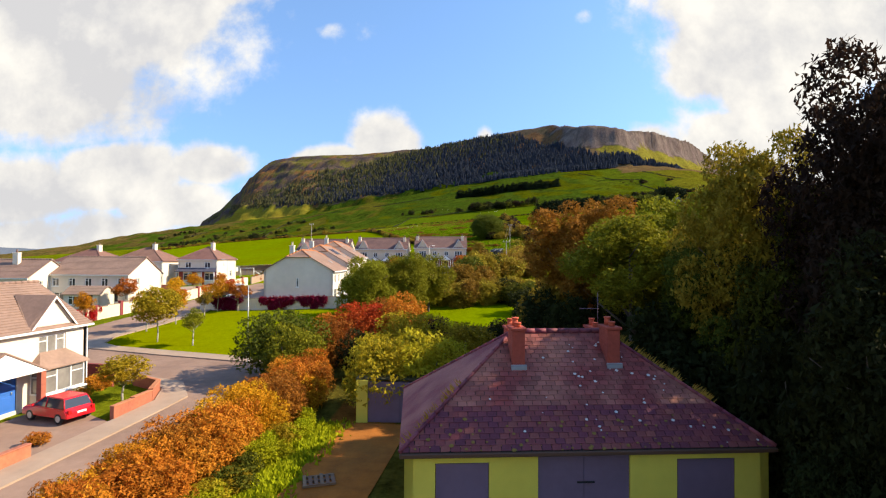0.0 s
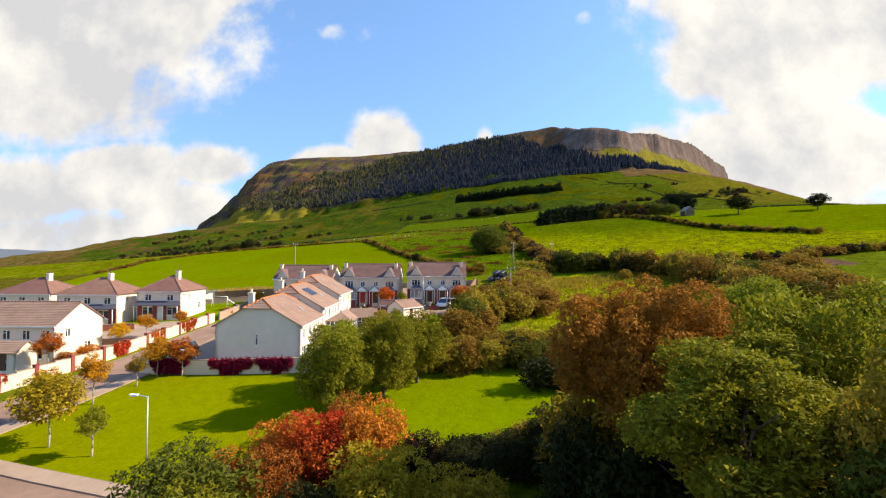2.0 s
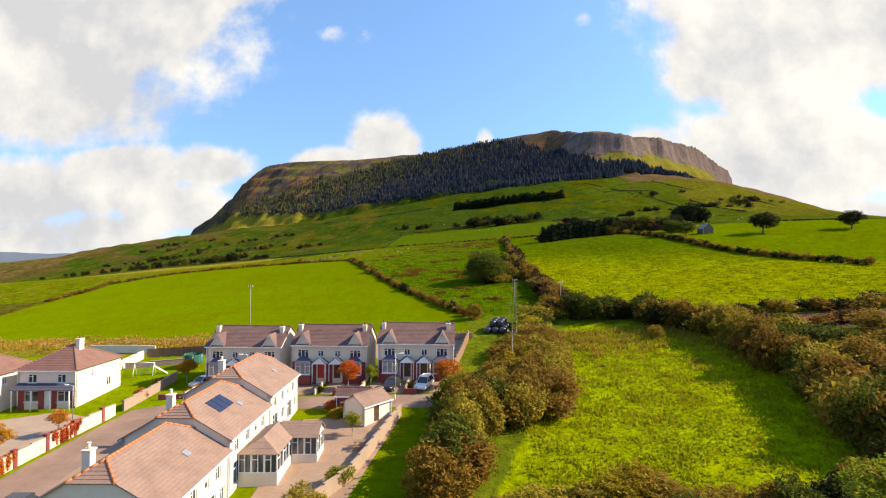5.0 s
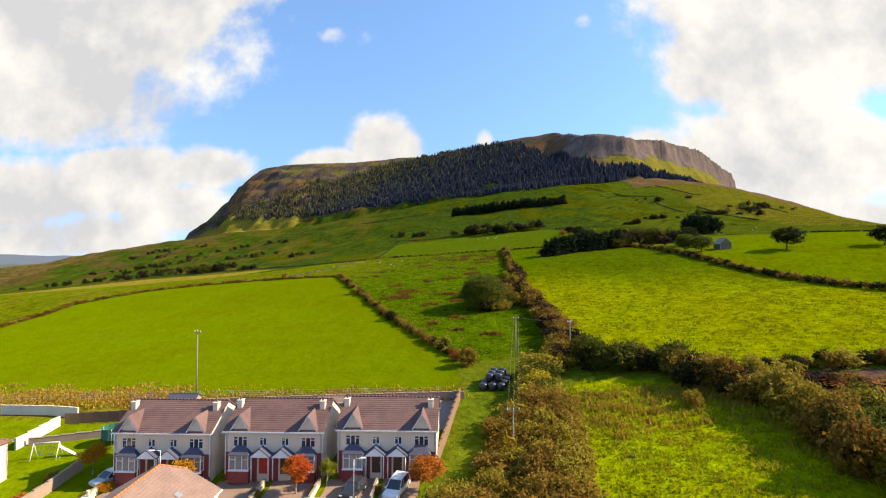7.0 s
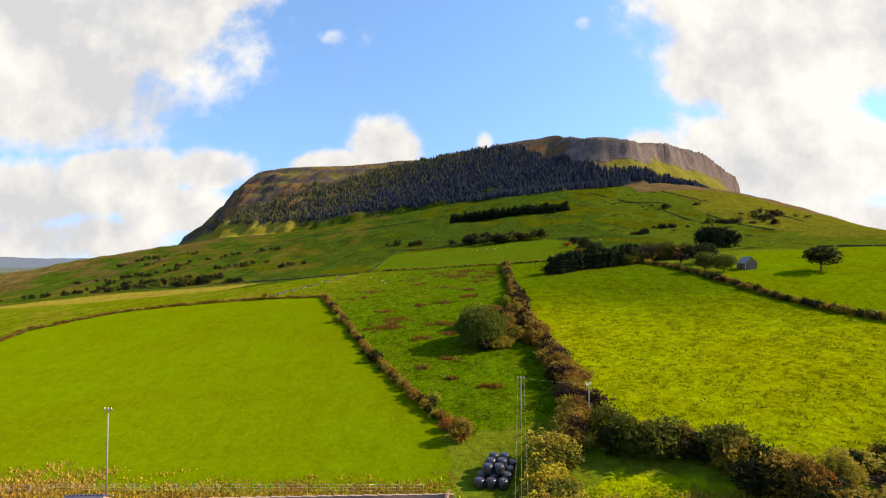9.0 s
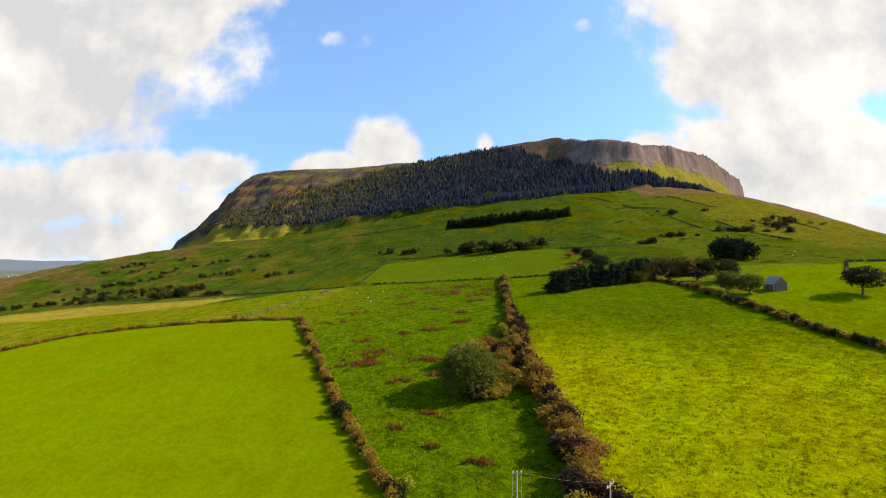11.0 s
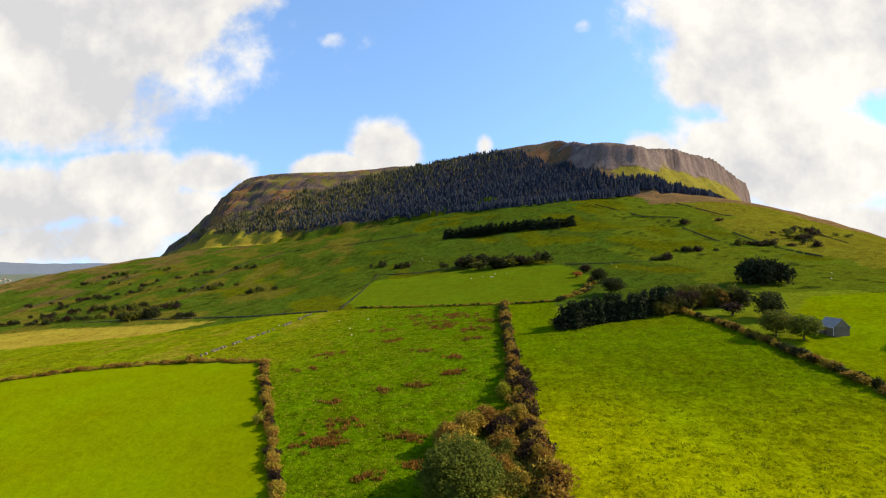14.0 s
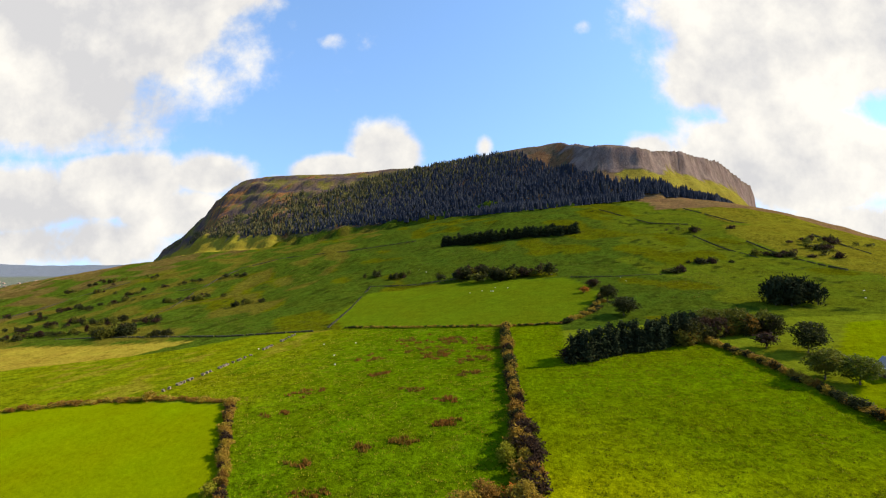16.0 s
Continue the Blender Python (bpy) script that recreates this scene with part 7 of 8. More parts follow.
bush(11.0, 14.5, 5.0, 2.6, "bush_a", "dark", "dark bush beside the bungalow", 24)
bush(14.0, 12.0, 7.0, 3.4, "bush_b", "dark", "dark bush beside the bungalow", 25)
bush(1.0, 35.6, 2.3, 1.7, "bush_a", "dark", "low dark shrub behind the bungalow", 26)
# low growth coloured near-black for the shade under the trees
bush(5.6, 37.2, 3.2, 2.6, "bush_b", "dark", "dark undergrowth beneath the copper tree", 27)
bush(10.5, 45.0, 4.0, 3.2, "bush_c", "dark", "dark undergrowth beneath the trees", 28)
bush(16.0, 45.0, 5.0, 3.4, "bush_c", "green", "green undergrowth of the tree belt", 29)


# added to fill the black shade beside the bungalow, put into leaf colour
bush(12.6, 20.5, 8.5, 3.0, "bush_a", "dark", "tall bush beside the bungalow, shade put into near-black leaves", 33)
bush(13.6, 26.5, 9.0, 3.2, "bush_c", "dark", "tall bush beside the bungalow, shade put into near-black leaves", 34)
bush(11.9, 23.6, 7.4, 2.4, "bush_b", "dark", "bush against the bungalow wall, shade put into near-black leaves", 35)
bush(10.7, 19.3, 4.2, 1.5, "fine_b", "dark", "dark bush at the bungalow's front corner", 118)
bush(16.0, 14.0, 9.0, 3.8, "bush_a", "dark", "tall bush at the plot edge, shade put into near-black leaves", 36)
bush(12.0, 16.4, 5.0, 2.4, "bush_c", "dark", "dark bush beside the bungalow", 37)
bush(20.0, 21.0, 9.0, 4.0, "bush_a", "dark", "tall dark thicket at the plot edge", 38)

# overgrown hedge between road and lane
hedge("overgrown_hedge", [(-13.4, 6), (-13.3, 20), (-12.8, 30), (-12.0, 37)], 2.7, 1.5, ("fine_a", "fine_b"), ("orange", "orange", "yellow", "brown", "orange"),
      "tall overgrown hedge with orange-brown autumn leaves", 31, 0.42, 0.45, 0.16)
hedge("bramble_bank", [(-11.2, 9), (-11.0, 20), (-10.5, 30)], 1.1, 0.8, ("mid_a", "mid_c"), ("weed", "lime", "deep"), "green brambles at the foot of the hedge", 32, 0.7, 0.4, 0.3, "bramble")
bush(-16.4, 40.0, 5.2, 3.7, "fine_a", "deep", "dense dark green rounded bush", 41)
bush(-14.6, 37.6, 4.3, 2.3, "fine_b", "green", "dense green bush at the hedge end", 42)
bush(-13.2, 42.5, 4.0, 2.0, "fine_a", "brown", "brownish green bush beside the hedge", 43)
bush(-6.9, 33.3, 4.9, 2.6, "fine_a", "lime", "bright yellow-green bush behind the shed", 44)
bush(-4.2, 33.7, 4.8, 2.7, "fine_b", "lime", "bright green bush behind the shed", 45)
bush(-6.6, 41.5, 4.8, 3.0, "fine_a", "lime", "yellow-green bush behind the shed", 46)
bush(-2.4, 40.8, 4.2, 2.9, "fine_a", "lime", "green bush beside the lawn", 47)
# fills the gap under the trees; its near-black leaves paint the deep shade
bush(-9.9, 39.6, 3.6, 2.0, "fine_b", "dark", "bush beside the lane, deep shade put into its dark leaves", 48)
bush(-11.6, 46.0, 4.8, 2.7, "fine_a", "red", "red-orange autumn bush beside the green", 49)
bush(-8.3, 46.6, 5.2, 2.6, "fine_b", "orange", "orange-brown autumn bush beside the green", 50)
bush(-5.6, 46.6, 3.4, 1.9, "fine_a", "purple", "dark purple-brown bush by the lawn", 51)
bush(-14.6, 47.3, 3.6, 2.2, "fine_a", "orange", "orange autumn bush beside the green", 52)
bush(-11.0, 50.0, 4.2, 2.2, "fine_b", "brown", "brown autumn bush beside the green", 53)
bush(-17.6, 45.3, 2.6, 1.3, "fine_a", "orange", "small orange-brown bush at the kerb", 54)
bush(-15.4, 52.0, 2.4, 1.6, "fine_a", "lime", "green shrub on the edge of the green", 55)

# willows and hedge along the back of the green
tree(-14.6, 57.6, 7.6, 3.4, "rich_b", "green", "bushy grey-green willow beside the green", 0.06, 0.16, seed=61)
tree(-11.4, 61.0, 7.8, 3.3, "rich_b", "green", "bushy grey-green willow with several stems", 0.1, 0.16, seed=62)
tree(-16.4, 63.5, 7.0, 3.0, "tree_b", "green", "green willow by the garden wall", 0.06, 0.16, seed=63)
tree(-9.0, 65.6, 7.4, 3.0, "tree_b", "green", "green willow behind the small lawn", 0.08, 0.16, seed=64)
tree(-13.5, 70.0, 6.6, 3.0, "tree_b", "olive", "olive-green willow behind the gardens", 0.06, 0.16, seed=65)
hedge("field_hedge", [(-5.6, 68.6), (1, 71), (9, 74), (17, 78)], 3.5, 2.3, ("bush_a", "bush_b", "bush_c"), ("olive", "russet", "deep", "dark"), "tall mixed hedge between lawn and field", 66, 0.62, 0.3, 0.22)
hedge("field_hedge", [(-8.5, 72), (-2, 76), (6, 79), (13, 82)], 2.8, 2.1, ("bush_a", "bush_b"), ("olive", "lime", "russet"), "tall mixed hedge at the field edge", 67, 0.7, 0.3, 0.22)
hedge("field_hedge", [(18, 77), (26, 78), (33, 84)], 4.0, 2.6, ("bush_a", "bush_c"), ("russet", "deep", "dark"), "tall hedge at the corner of the rough field", 68, 0.62, 0.3, 0.2)
hedge("field_hedge", [(34, 88), (37, 98), (38.4, 108), (38.6, 116), (37.6, 124), (36.2, 132)], 5.8, 3.0, ("mid_a", "mid_b", "mid_c"), ("deep", "russet", "olive", "russet"), "thick overgrown hedge beside the rough field", 69, 0.5, 0.3, 0.2)
hedge("field_hedge", [(42, 92), (45, 104), (46, 116), (44.5, 128)], 4.6, 3.2, ("mid_a", "mid_b"), ("russet", "deep", "olive"), "thicket of scrub beyond the rough field", 70, 0.6, 0.4, 0.25)
hedge("thicket", [(52, 92), (56, 106), (58, 120), (62, 130)], 3.4, 3.4, ("mid_a", "mid_b"), ("russet", "olive", "olive"), "broad low thicket of golden scrub", 110, 0.6, 0.5, 0.3)
hedge("thicket", [(40, 60), (56, 74), (74, 96), (86, 120)], 4.2, 4.2, ("mid_a", "mid_c"), ("russet", "deep", "olive"), "broad thicket of autumn scrub", 71, 0.62, 0.6, 0.3)
hedge("thicket", [(36, 46), (50, 56), (70, 70), (92, 90)], 4.8, 4.6, ("mid_a", "mid_c"), ("deep", "olive", "russet"), "broad thicket of green scrub", 72, 0.62, 0.6, 0.3)

# stands in for ground in black tree shade; the leaf colour holds it
hedge("thicket", [(3, 65), (10, 67.5), (18, 70), (27, 72)], 2.8, 2.5, ("mid_a", "mid_b", "mid_c"), ("dark", "dark", "deep"), "undergrowth added for the black shade at the tree belt edge", 97, 0.55, 0.4, 0.25)

# hedge spine that runs up the hill
hedge("hedge_spine", [(-4.5, 80), (-5.5, 88), (-4.6, 96), (-2, 103)], 5.2, 3.1, ("bush_a", "bush_b", "bush_c"), ("deep", "olive", "olive", "russet"), "tall bushy hedge beside the gardens", 73, 0.55, 0.3, 0.2)
hedge("hedge_spine", [(-6.0, 91), (-7.0, 100), (-5.4, 107)], 3.6, 2.2, ("mid_a", "mid_b"), ("deep", "olive"), "bushy hedge beside the gardens", 74, 0.7, 0.3, 0.2)
hedge("hedge_spine", [(1.5, 97), (3.2, 106), (4.4, 116), (4.6, 126), (4.4, 136)], 4.0, 2.3, ("mid_a", "mid_b", "mid_c"), ("russet", "olive", "russet"), "tall brownish hedge between lane and rough field", 75, 0.5, 0.32, 0.2)
hedge("hedge_spine", [(4.6, 100), (6.2, 108), (6.8, 117), (7.2, 126), (7.6, 134)], 3.7, 2.4, ("mid_a", "mid_b", "mid_c"), ("olive", "russet", "olive"), "broad golden olive hedge at the edge of the rough field", 113, 0.5, 0.3, 0.25)
hedge("hedge_spine", [(-1.0, 108), (0.8, 116), (1.6, 124), (2.2, 133)], 3.2, 2.4, ("mid_a", "mid_b", "mid_c"), ("olive", "lime", "russet", "olive"), "golden olive bushes beside the lane", 98, 0.6, 0.35, 0.25)
hedge("hedge_spine", [(4.0, 134), (5.0, 142), (6.5, 150)], 4.0, 3.0, ("mid_a", "mid_b"), ("olive", "lime", "deep"), "rounded green bushes by the bale stack", 76, 0.55, 0.35, 0.25)
hedge("hedge_spine", [(8.6, 150), (11.5, 162), (11.8, 172), (11.4, 182), (10.2, 191)], 3.6, 2.8, ("mid_b", "mid_c"), ("russet", "olive", "russet", "purple"), "brown bramble hedge running up the slope", 77, 0.6, 0.35, 0.3)
hedge("hedge_spine", [(10.0, 191), (7.6, 208), (5.6, 225), (4.2, 242), (2.8, 258)], 3.2, 2.2, ("mid_b", "low_a"), ("russet", "russet", "olive", "purple"), "brown bramble hedge running up the slope", 78, 0.6, 0.3, 0.35)
hedge("hedge_spine", [(6.5, 206), (3.4, 222), (1.8, 240)], 1.9, 1.7, ("low_a", "mid_c"), ("russet", "orange", "olive"), "rough brambles beside the hedge", 79, 1.0, 0.5, 0.4)
hedge("hedge_spine", [(2.6, 258), (1.2, 282), (0.2, 305), (-0.4, 328), (-0.9, 351)], 2.4, 1.5, ("low_a", "low_b"), ("purple", "russet", "dark", "olive"), "narrow dark hedge running up the slope", 80, 0.7, 0.25, 0.35)
bush(-6.9, 207.0, 10.2, 7.7, "dense", "hawthorn", "large dense rounded green tree in the pasture", 81, name="round_tree", cat="tree")
bush(-7.0, 213, 8.6, 5.2, "bush_a", "olive", "dense olive-brown bush behind the round tree", 82)
hedge("scrub", [(-2.5, 203), (2.0, 212), (0.5, 222), (-1.5, 230)], 3.6, 2.3, ("mid_a", "mid_b", "mid_c"), ("russet", "olive", "deep", "purple"), "rough scrub between the round tree and the hedge", 95, 0.6, 0.4, 0.3, "scrub")
hedge("thicket", [(52, 311), (60, 315), (70, 319), (84, 319)], 6.4, 3.4, ("mid_a", "mid_b", "mid_c"), ("deep", "purple", "dark", "russet"), "dark broadleaf thicket beside the conifers", 96, 0.5, 0.3, 0.25)
bush(-11.0, 224.0, 5.4, 3.6, "bush_a", "russet", "brownish scrub behind the round tree", 115)
bush(-7.4, 229.0, 5.2, 3.8, "bush_c", "olive", "olive scrub behind the round tree", 116)
bush(-3.6, 233.0, 4.4, 3.0, "bush_b", "russet", "brownish scrub behind the round tree", 117)
bush(-1.2, 212.5, 5.6, 2.8, "bush_b", "russet", "brown bush beside the hedge", 83)
bush(2.4, 232.0, 4.8, 3.0, "bush_a", "olive", "rounded bush in the hedge line", 84)
bush(-0.4, 246.0, 3.8, 2.2, "bush_b", "green", "rounded bush in the hedge line", 85)
bush(-7.6, 155.5, 3.8, 2.4, "bush_a", "olive", "rounded bush at the field corner", 86)
bush(-10.0, 159.0, 2.2, 1.6, "bush_b", "brown", "small brown bush at the field corner", 87)

# hedge between the two lower pastures
hedge("field_hedge", [(-10.5, 161), (-18, 172), (-27, 188), (-36, 204)], 1.5, 1.0, ("low_a", "low_b"), ("russet", "olive", "dark"), "low brown hedge bank between pastures", 88, 0.8, 0.35, 0.4)
hedge("field_hedge", [(-36, 204), (-48, 226), (-60, 248), (-76, 278)], 1.5, 1.05, ("low_a", "low_b"), ("russet", "purple", "olive"), "low brown hedge bank between pastures", 89, 0.85, 0.3, 0.35)
hedge("field_hedge", [(-76, 279), (-92, 282.5), (-111, 284), (-139, 280), (-161, 271), (-177, 244), (-170, 205)], 1.1, 1.3, ("low_a", "low_b"), ("russet", "olive", "rush"), "low hedge bank at the head of the pasture", 90, 1.2, 0.4, 0.4)
for k, (x, y, h, r) in enumerate(((-33, 196, 2.6, 1.6), (-56, 236, 2.4, 1.5), (-104, 283, 2.8, 1.9), (-62, 250, 2.0, 1.3), (-14, 170, 2.2, 1.4))):
    bush(x, y, h, r, "low_a", ("dark", "green", "olive")[k % 3], "rounded bush in a hedge bank", 91 + k)

# hedge between the rough field and the east pasture
hedge("field_hedge", [(13, 151.5), (20, 150), (25.5, 148)], 4.9, 2.7, ("mid_a", "mid_b", "mid_c"), ("dark", "deep", "russet", "deep"), "thick dark hedge below the east pasture", 101, 0.45, 0.35, 0.3)
hedge("field_hedge", [(27, 146.5), (31, 140.5), (35.5, 134)], 4.9, 2.7, ("mid_a", "mid_b", "mid_c"), ("dark", "deep", "russet", "olive"), "thick overgrown hedge corner below the east pasture", 111, 0.42, 0.4, 0.3)
hedge("field_hedge", [(38, 141), (46, 146), (56, 146), (70, 146), (95, 152)], 2.2, 1.7, ("mid_a", "low_a"), ("dark", "russet", "olive"), "scrubby hedge below the east pasture", 102, 0.7, 0.4, 0.35)
hedge("bracken_bank", [(45, 140), (51, 137.5), (57, 136), (66, 139)], 1.3, 1.9, ("low_a", "low_b", "mid_c"), ("rush", "brown", "purple"), "bank of brown bracken and bare stems", 103, 0.4, 0.6, 0.3, "bracken")
bush(33.5, 137, 4.6, 2.6, "bush_c", "brown", "brown bush standing out of the hedge", 104)
bush(38.5, 141, 4.2, 2.6, "bush_a", "olive", "rounded bush standing out of the hedge", 105)
bush(26.5, 132.5, 2.6, 1.5, "bush_b", "olive", "grey-green bush standing in the rough field", 112)
# hedges round the top of the east pasture
hedge("field_hedge", [(17.5, 300), (26, 303), (40, 310), (60, 318)], 1.6, 1.4, ("low_a", "low_b"), ("purple", "dark", "russet"), "low dark hedge below the conifers", 106, 0.7, 0.3, 0.3)
hedge("field_hedge", [(60, 318), (66, 296), (68, 280), (71, 262), (78, 232), (88, 208), (100, 190)], 1.7, 1.4, ("low_a", "low_b"), ("dark", "russet", "olive"), "low hedge down the side of the east pasture", 107, 0.8, 0.3, 0.35)
hedge("field_hedge", [(-75, 373), (-40, 363), (-2, 353), (22, 350.5)], 0.9, 1.1, ("far", "low_b"), ("dark", "russet", "olive"), "low field bank across the slope", 108, 1.3, 0.2, 0.3)
hedge("field_hedge", [(22, 350), (36, 366), (46, 398)], 1.6, 1.6, ("low_b", "low_a"), ("dark", "olive"), "low hedge climbing from the conifers", 109, 1.2, 0.3, 0.4)

# conifer clump with broadleaves beside it
g = random.Random(7)
for k in range(60):
    t = k / 59
    x = 19.0 + 41 * t + g.uniform(-1, 1)
    y = 299.5 + 14 * t + g.uniform(-0.5, 6.5)
    h = g.uniform(6.5, 9.2)
    e = thing("conifer", x, y, gz(x, y), g.uniform(0, 360), "dark green spruce in a shelter clump", "tree", "conifer shelter clump")
    part("trunk", trunk_bm(h * 0.8, 0.16, 0.0, k, 0), MAT["bark"], e)
    c = part("crown", crown_mesh("conifer", "conifer"), None, e)
    c.scale = (h * 0.66, h * 0.66, h * 0.52)
for k, (x, y, h, r, leaf) in enumerate(((66, 322, 9.0, 6.0, "deep"), (74, 322, 8.6, 6.0, "deep"), (83.5, 321, 5.0, 3.6, "purple"), (60, 314, 6.0, 3.8, "dark"), (82, 297, 9.0, 5.2, "dark"), (74, 303, 4.6, 3.0, "purple"),
                                       (74, 276, 7.8, 4.8, "deep"), (79.0, 272.0, 7.0, 4.6, "hawthorn"), (46.5, 357, 8.0, 6.2, "dark"), (45.5, 384, 8.0, 4.2, "dark"), (44, 415, 5.0, 4.0, "purple"), (38, 404, 3.4, 2.4, "brown"),
                                       (17, 302, 4.0, 2.6, "purple"))):
    tree(x, y, h, r, "low_a" if r < 3.5 else "bush_c", leaf, "broadleaf tree on the hillside among hedges", 0.12, 0.2, seed=120 + k, group="hillside trees")
tree(106.5, 263, 9.0, 6.0, "bush_c", "dark", "lone spreading tree in the upper pasture", 0.22, 0.3, seed=140, group="hillside trees")
tree(140, 262, 8.0, 5.0, "bush_c", "dark", "lone spreading tree in the upper pasture", 0.2, 0.3, seed=141, group="hillside trees")
for k in range(18):
    x, y = 112 + max(-7, min(7, g.gauss(0, 4.0))), 362 + g.gauss(0, 2.6)
    h = g.uniform(7.5, 11)
    e = thing("conifer", x, y, gz(x, y), g.uniform(0, 360), "dark pine in a round hillside clump", "tree", "round conifer clump")
    part("trunk", trunk_bm(h * 0.7, 0.16, 0.0, k, 0), MAT["bark"], e)
    c = part("crown", crown_mesh("low_a", "conifer"), None, e)
    c.matrix_basis = Matrix.LocRotScale((0, 0, h * 0.50), None, (h * 0.42, h * 0.42, h * 0.50))
# scrub patches and single bushes across the hillside
for k, (x, y, n, sx, sy) in enumerate(((-24, 478, 26, 12, 6), (4, 462, 26, 22, 4), (-78, 500, 9, 8, 4), (-100, 515, 5, 5, 3), (93, 440, 6, 4, 3), (114, 458, 9, 10, 3), (-217, 404, 20, 14, 5), (-238, 420, 12, 14, 6), (-185, 393, 5, 6, 3), (-352, 583, 6, 6, 4), (-414, 608, 6, 10, 4), (-457, 624, 6, 10, 4), (-375, 510, 5, 6, 4), (-311, 481, 4, 5, 3), (164, 473, 10, 9, 4), (200, 497, 10, 8, 6), (224, 527, 8, 6, 6),
                                       (-290, 425, 16, 26, 8), (-285, 462, 10, 26, 5), (-232, 446, 3, 3, 2), (-330, 556, 5, 14, 6), (-260, 520, 12, 40, 6), (-330, 470, 14, 40, 10), (-380, 540, 14, 50, 8), (-300, 600, 12, 50, 8), (-420, 660, 14, 60, 10), (-240, 450, 8, 24, 6), (-350, 430, 16, 40, 6), (-180, 470, 6, 22, 8), (170, 470, 9, 26, 8), (210, 520, 10, 40, 10), (150, 560, 8, 30, 8))):
    base = Vector((x, y, gz(x, y)))
    e = thing("scrub_patch", *base, 0, "patch of dark hawthorn scrub on the hillside", "scrub", "hillside scrub")
    for i in range(n):
        px, py = x + g.gauss(0, sx * 0.6), y + g.gauss(0, sy * 0.6)
        big = 1.5 if n > 18 else 1.0
        r, h = big * g.uniform(1.4, 3.4), big * g.uniform(2.2, 5.0)
        c = part("shrub", crown_mesh(g.choice(("low_a", "low_b", "far")), g.choice(("dark", "dark", "purple", "deep"))), None, e)
        c.matrix_basis = Matrix.LocRotScale(Vector((px, py, gz(px, py) + h * 0.42)) - base, Euler((0, 0, g.uniform(0, 6))), (r, r, h * 0.55))
# the shelter strip below the forest
for k in range(84):
    t = k / 83
    x, y = -58 + 117 * t + g.uniform(-1, 1), 596 - 16 * t + g.uniform(-3, 5)
    h = g.uniform(6.5, 9.5)
    e = thing("conifer", x, y, gz(x, y) - 0.4, g.uniform(0, 360), "dark spruce in a narrow shelter belt", "tree", "shelter belt")
    c = part("crown", crown_mesh("conifer", "conifer"), None, e)
    c.scale = (h * 0.85, h * 0.85, h * 0.55)

# ---- trees on the green and in the estate ----
for k, (x, y, h, r, leaf, lab, kind) in enumerate((
        (-34.3, 49.7, 5.8, 2.5, "lime", "young maple on the green turning yellow", "bush_c"), (-29.7, 48.6, 3.7, 1.1, "green", "small young tree on the green", "young"),
        (-39.0, 54.2, 4.6, 1.5, "yellow", "young autumn tree beside the road", "young"), (-38.3, 58.2, 4.8, 1.5, "yellow", "young yellowing tree beside the road", "young"),
        (-37.9, 63.3, 3.2, 1.1, "olive", "small young tree on the green", "young"), (-38.0, 66.4, 4.4, 1.9, "yellow", "young golden tree by the garden wall", "young"), (-35.3, 66.8, 4.2, 1.7, "orange", "young tree by the garden wall", "young"),
        (-48.9, 56.5, 4.2, 1.3, "yellow", "small autumn tree beside the estate wall", "young"), (-53.0, 68.0, 4.6, 1.8, "orange", "small orange autumn tree behind the wall", "young"),
        (-53.2, 79.0, 3.6, 1.6, "yellow", "small golden tree behind the estate wall", "young"), (-54.5, 86.0, 3.6, 1.6, "yellow", "small golden tree behind the estate wall", "young"), (-53.0, 92.0, 3.2, 1.3, "orange", "small orange tree behind the estate wall", "young"),
        (-23.1, 109.6, 4.4, 1.7, "red", "small scarlet and orange autumn tree", "bush_c"), (-8.7, 110.2, 4.3, 2.2, "orange", "small orange autumn tree beside a house", "bush_c"), (-20.2, 111.4, 3.2, 1.1, "green", "small green garden tree", "young"),
        (-37.0, 109.6, 3.6, 1.8, "yellow", "small green garden tree", "young"), (-50.6, 112.6, 3.8, 1.9, "yellow", "small golden garden tree", "young"), (-24.7, 33.6, 3.1, 1.7, "lime", "small garden tree by the brick wall", "bush_c"),
        (-17.4, 93.5, 2.8, 1.2, "green", "small green garden tree", "young"), (-19.5, 104.4, 2.2, 0.9, "green", "small clipped garden tree", "young"))):
    tree(x, y, h, r, kind, leaf, lab, 0.34, 0.07, "palebark", 150 + k, group="young estate trees")
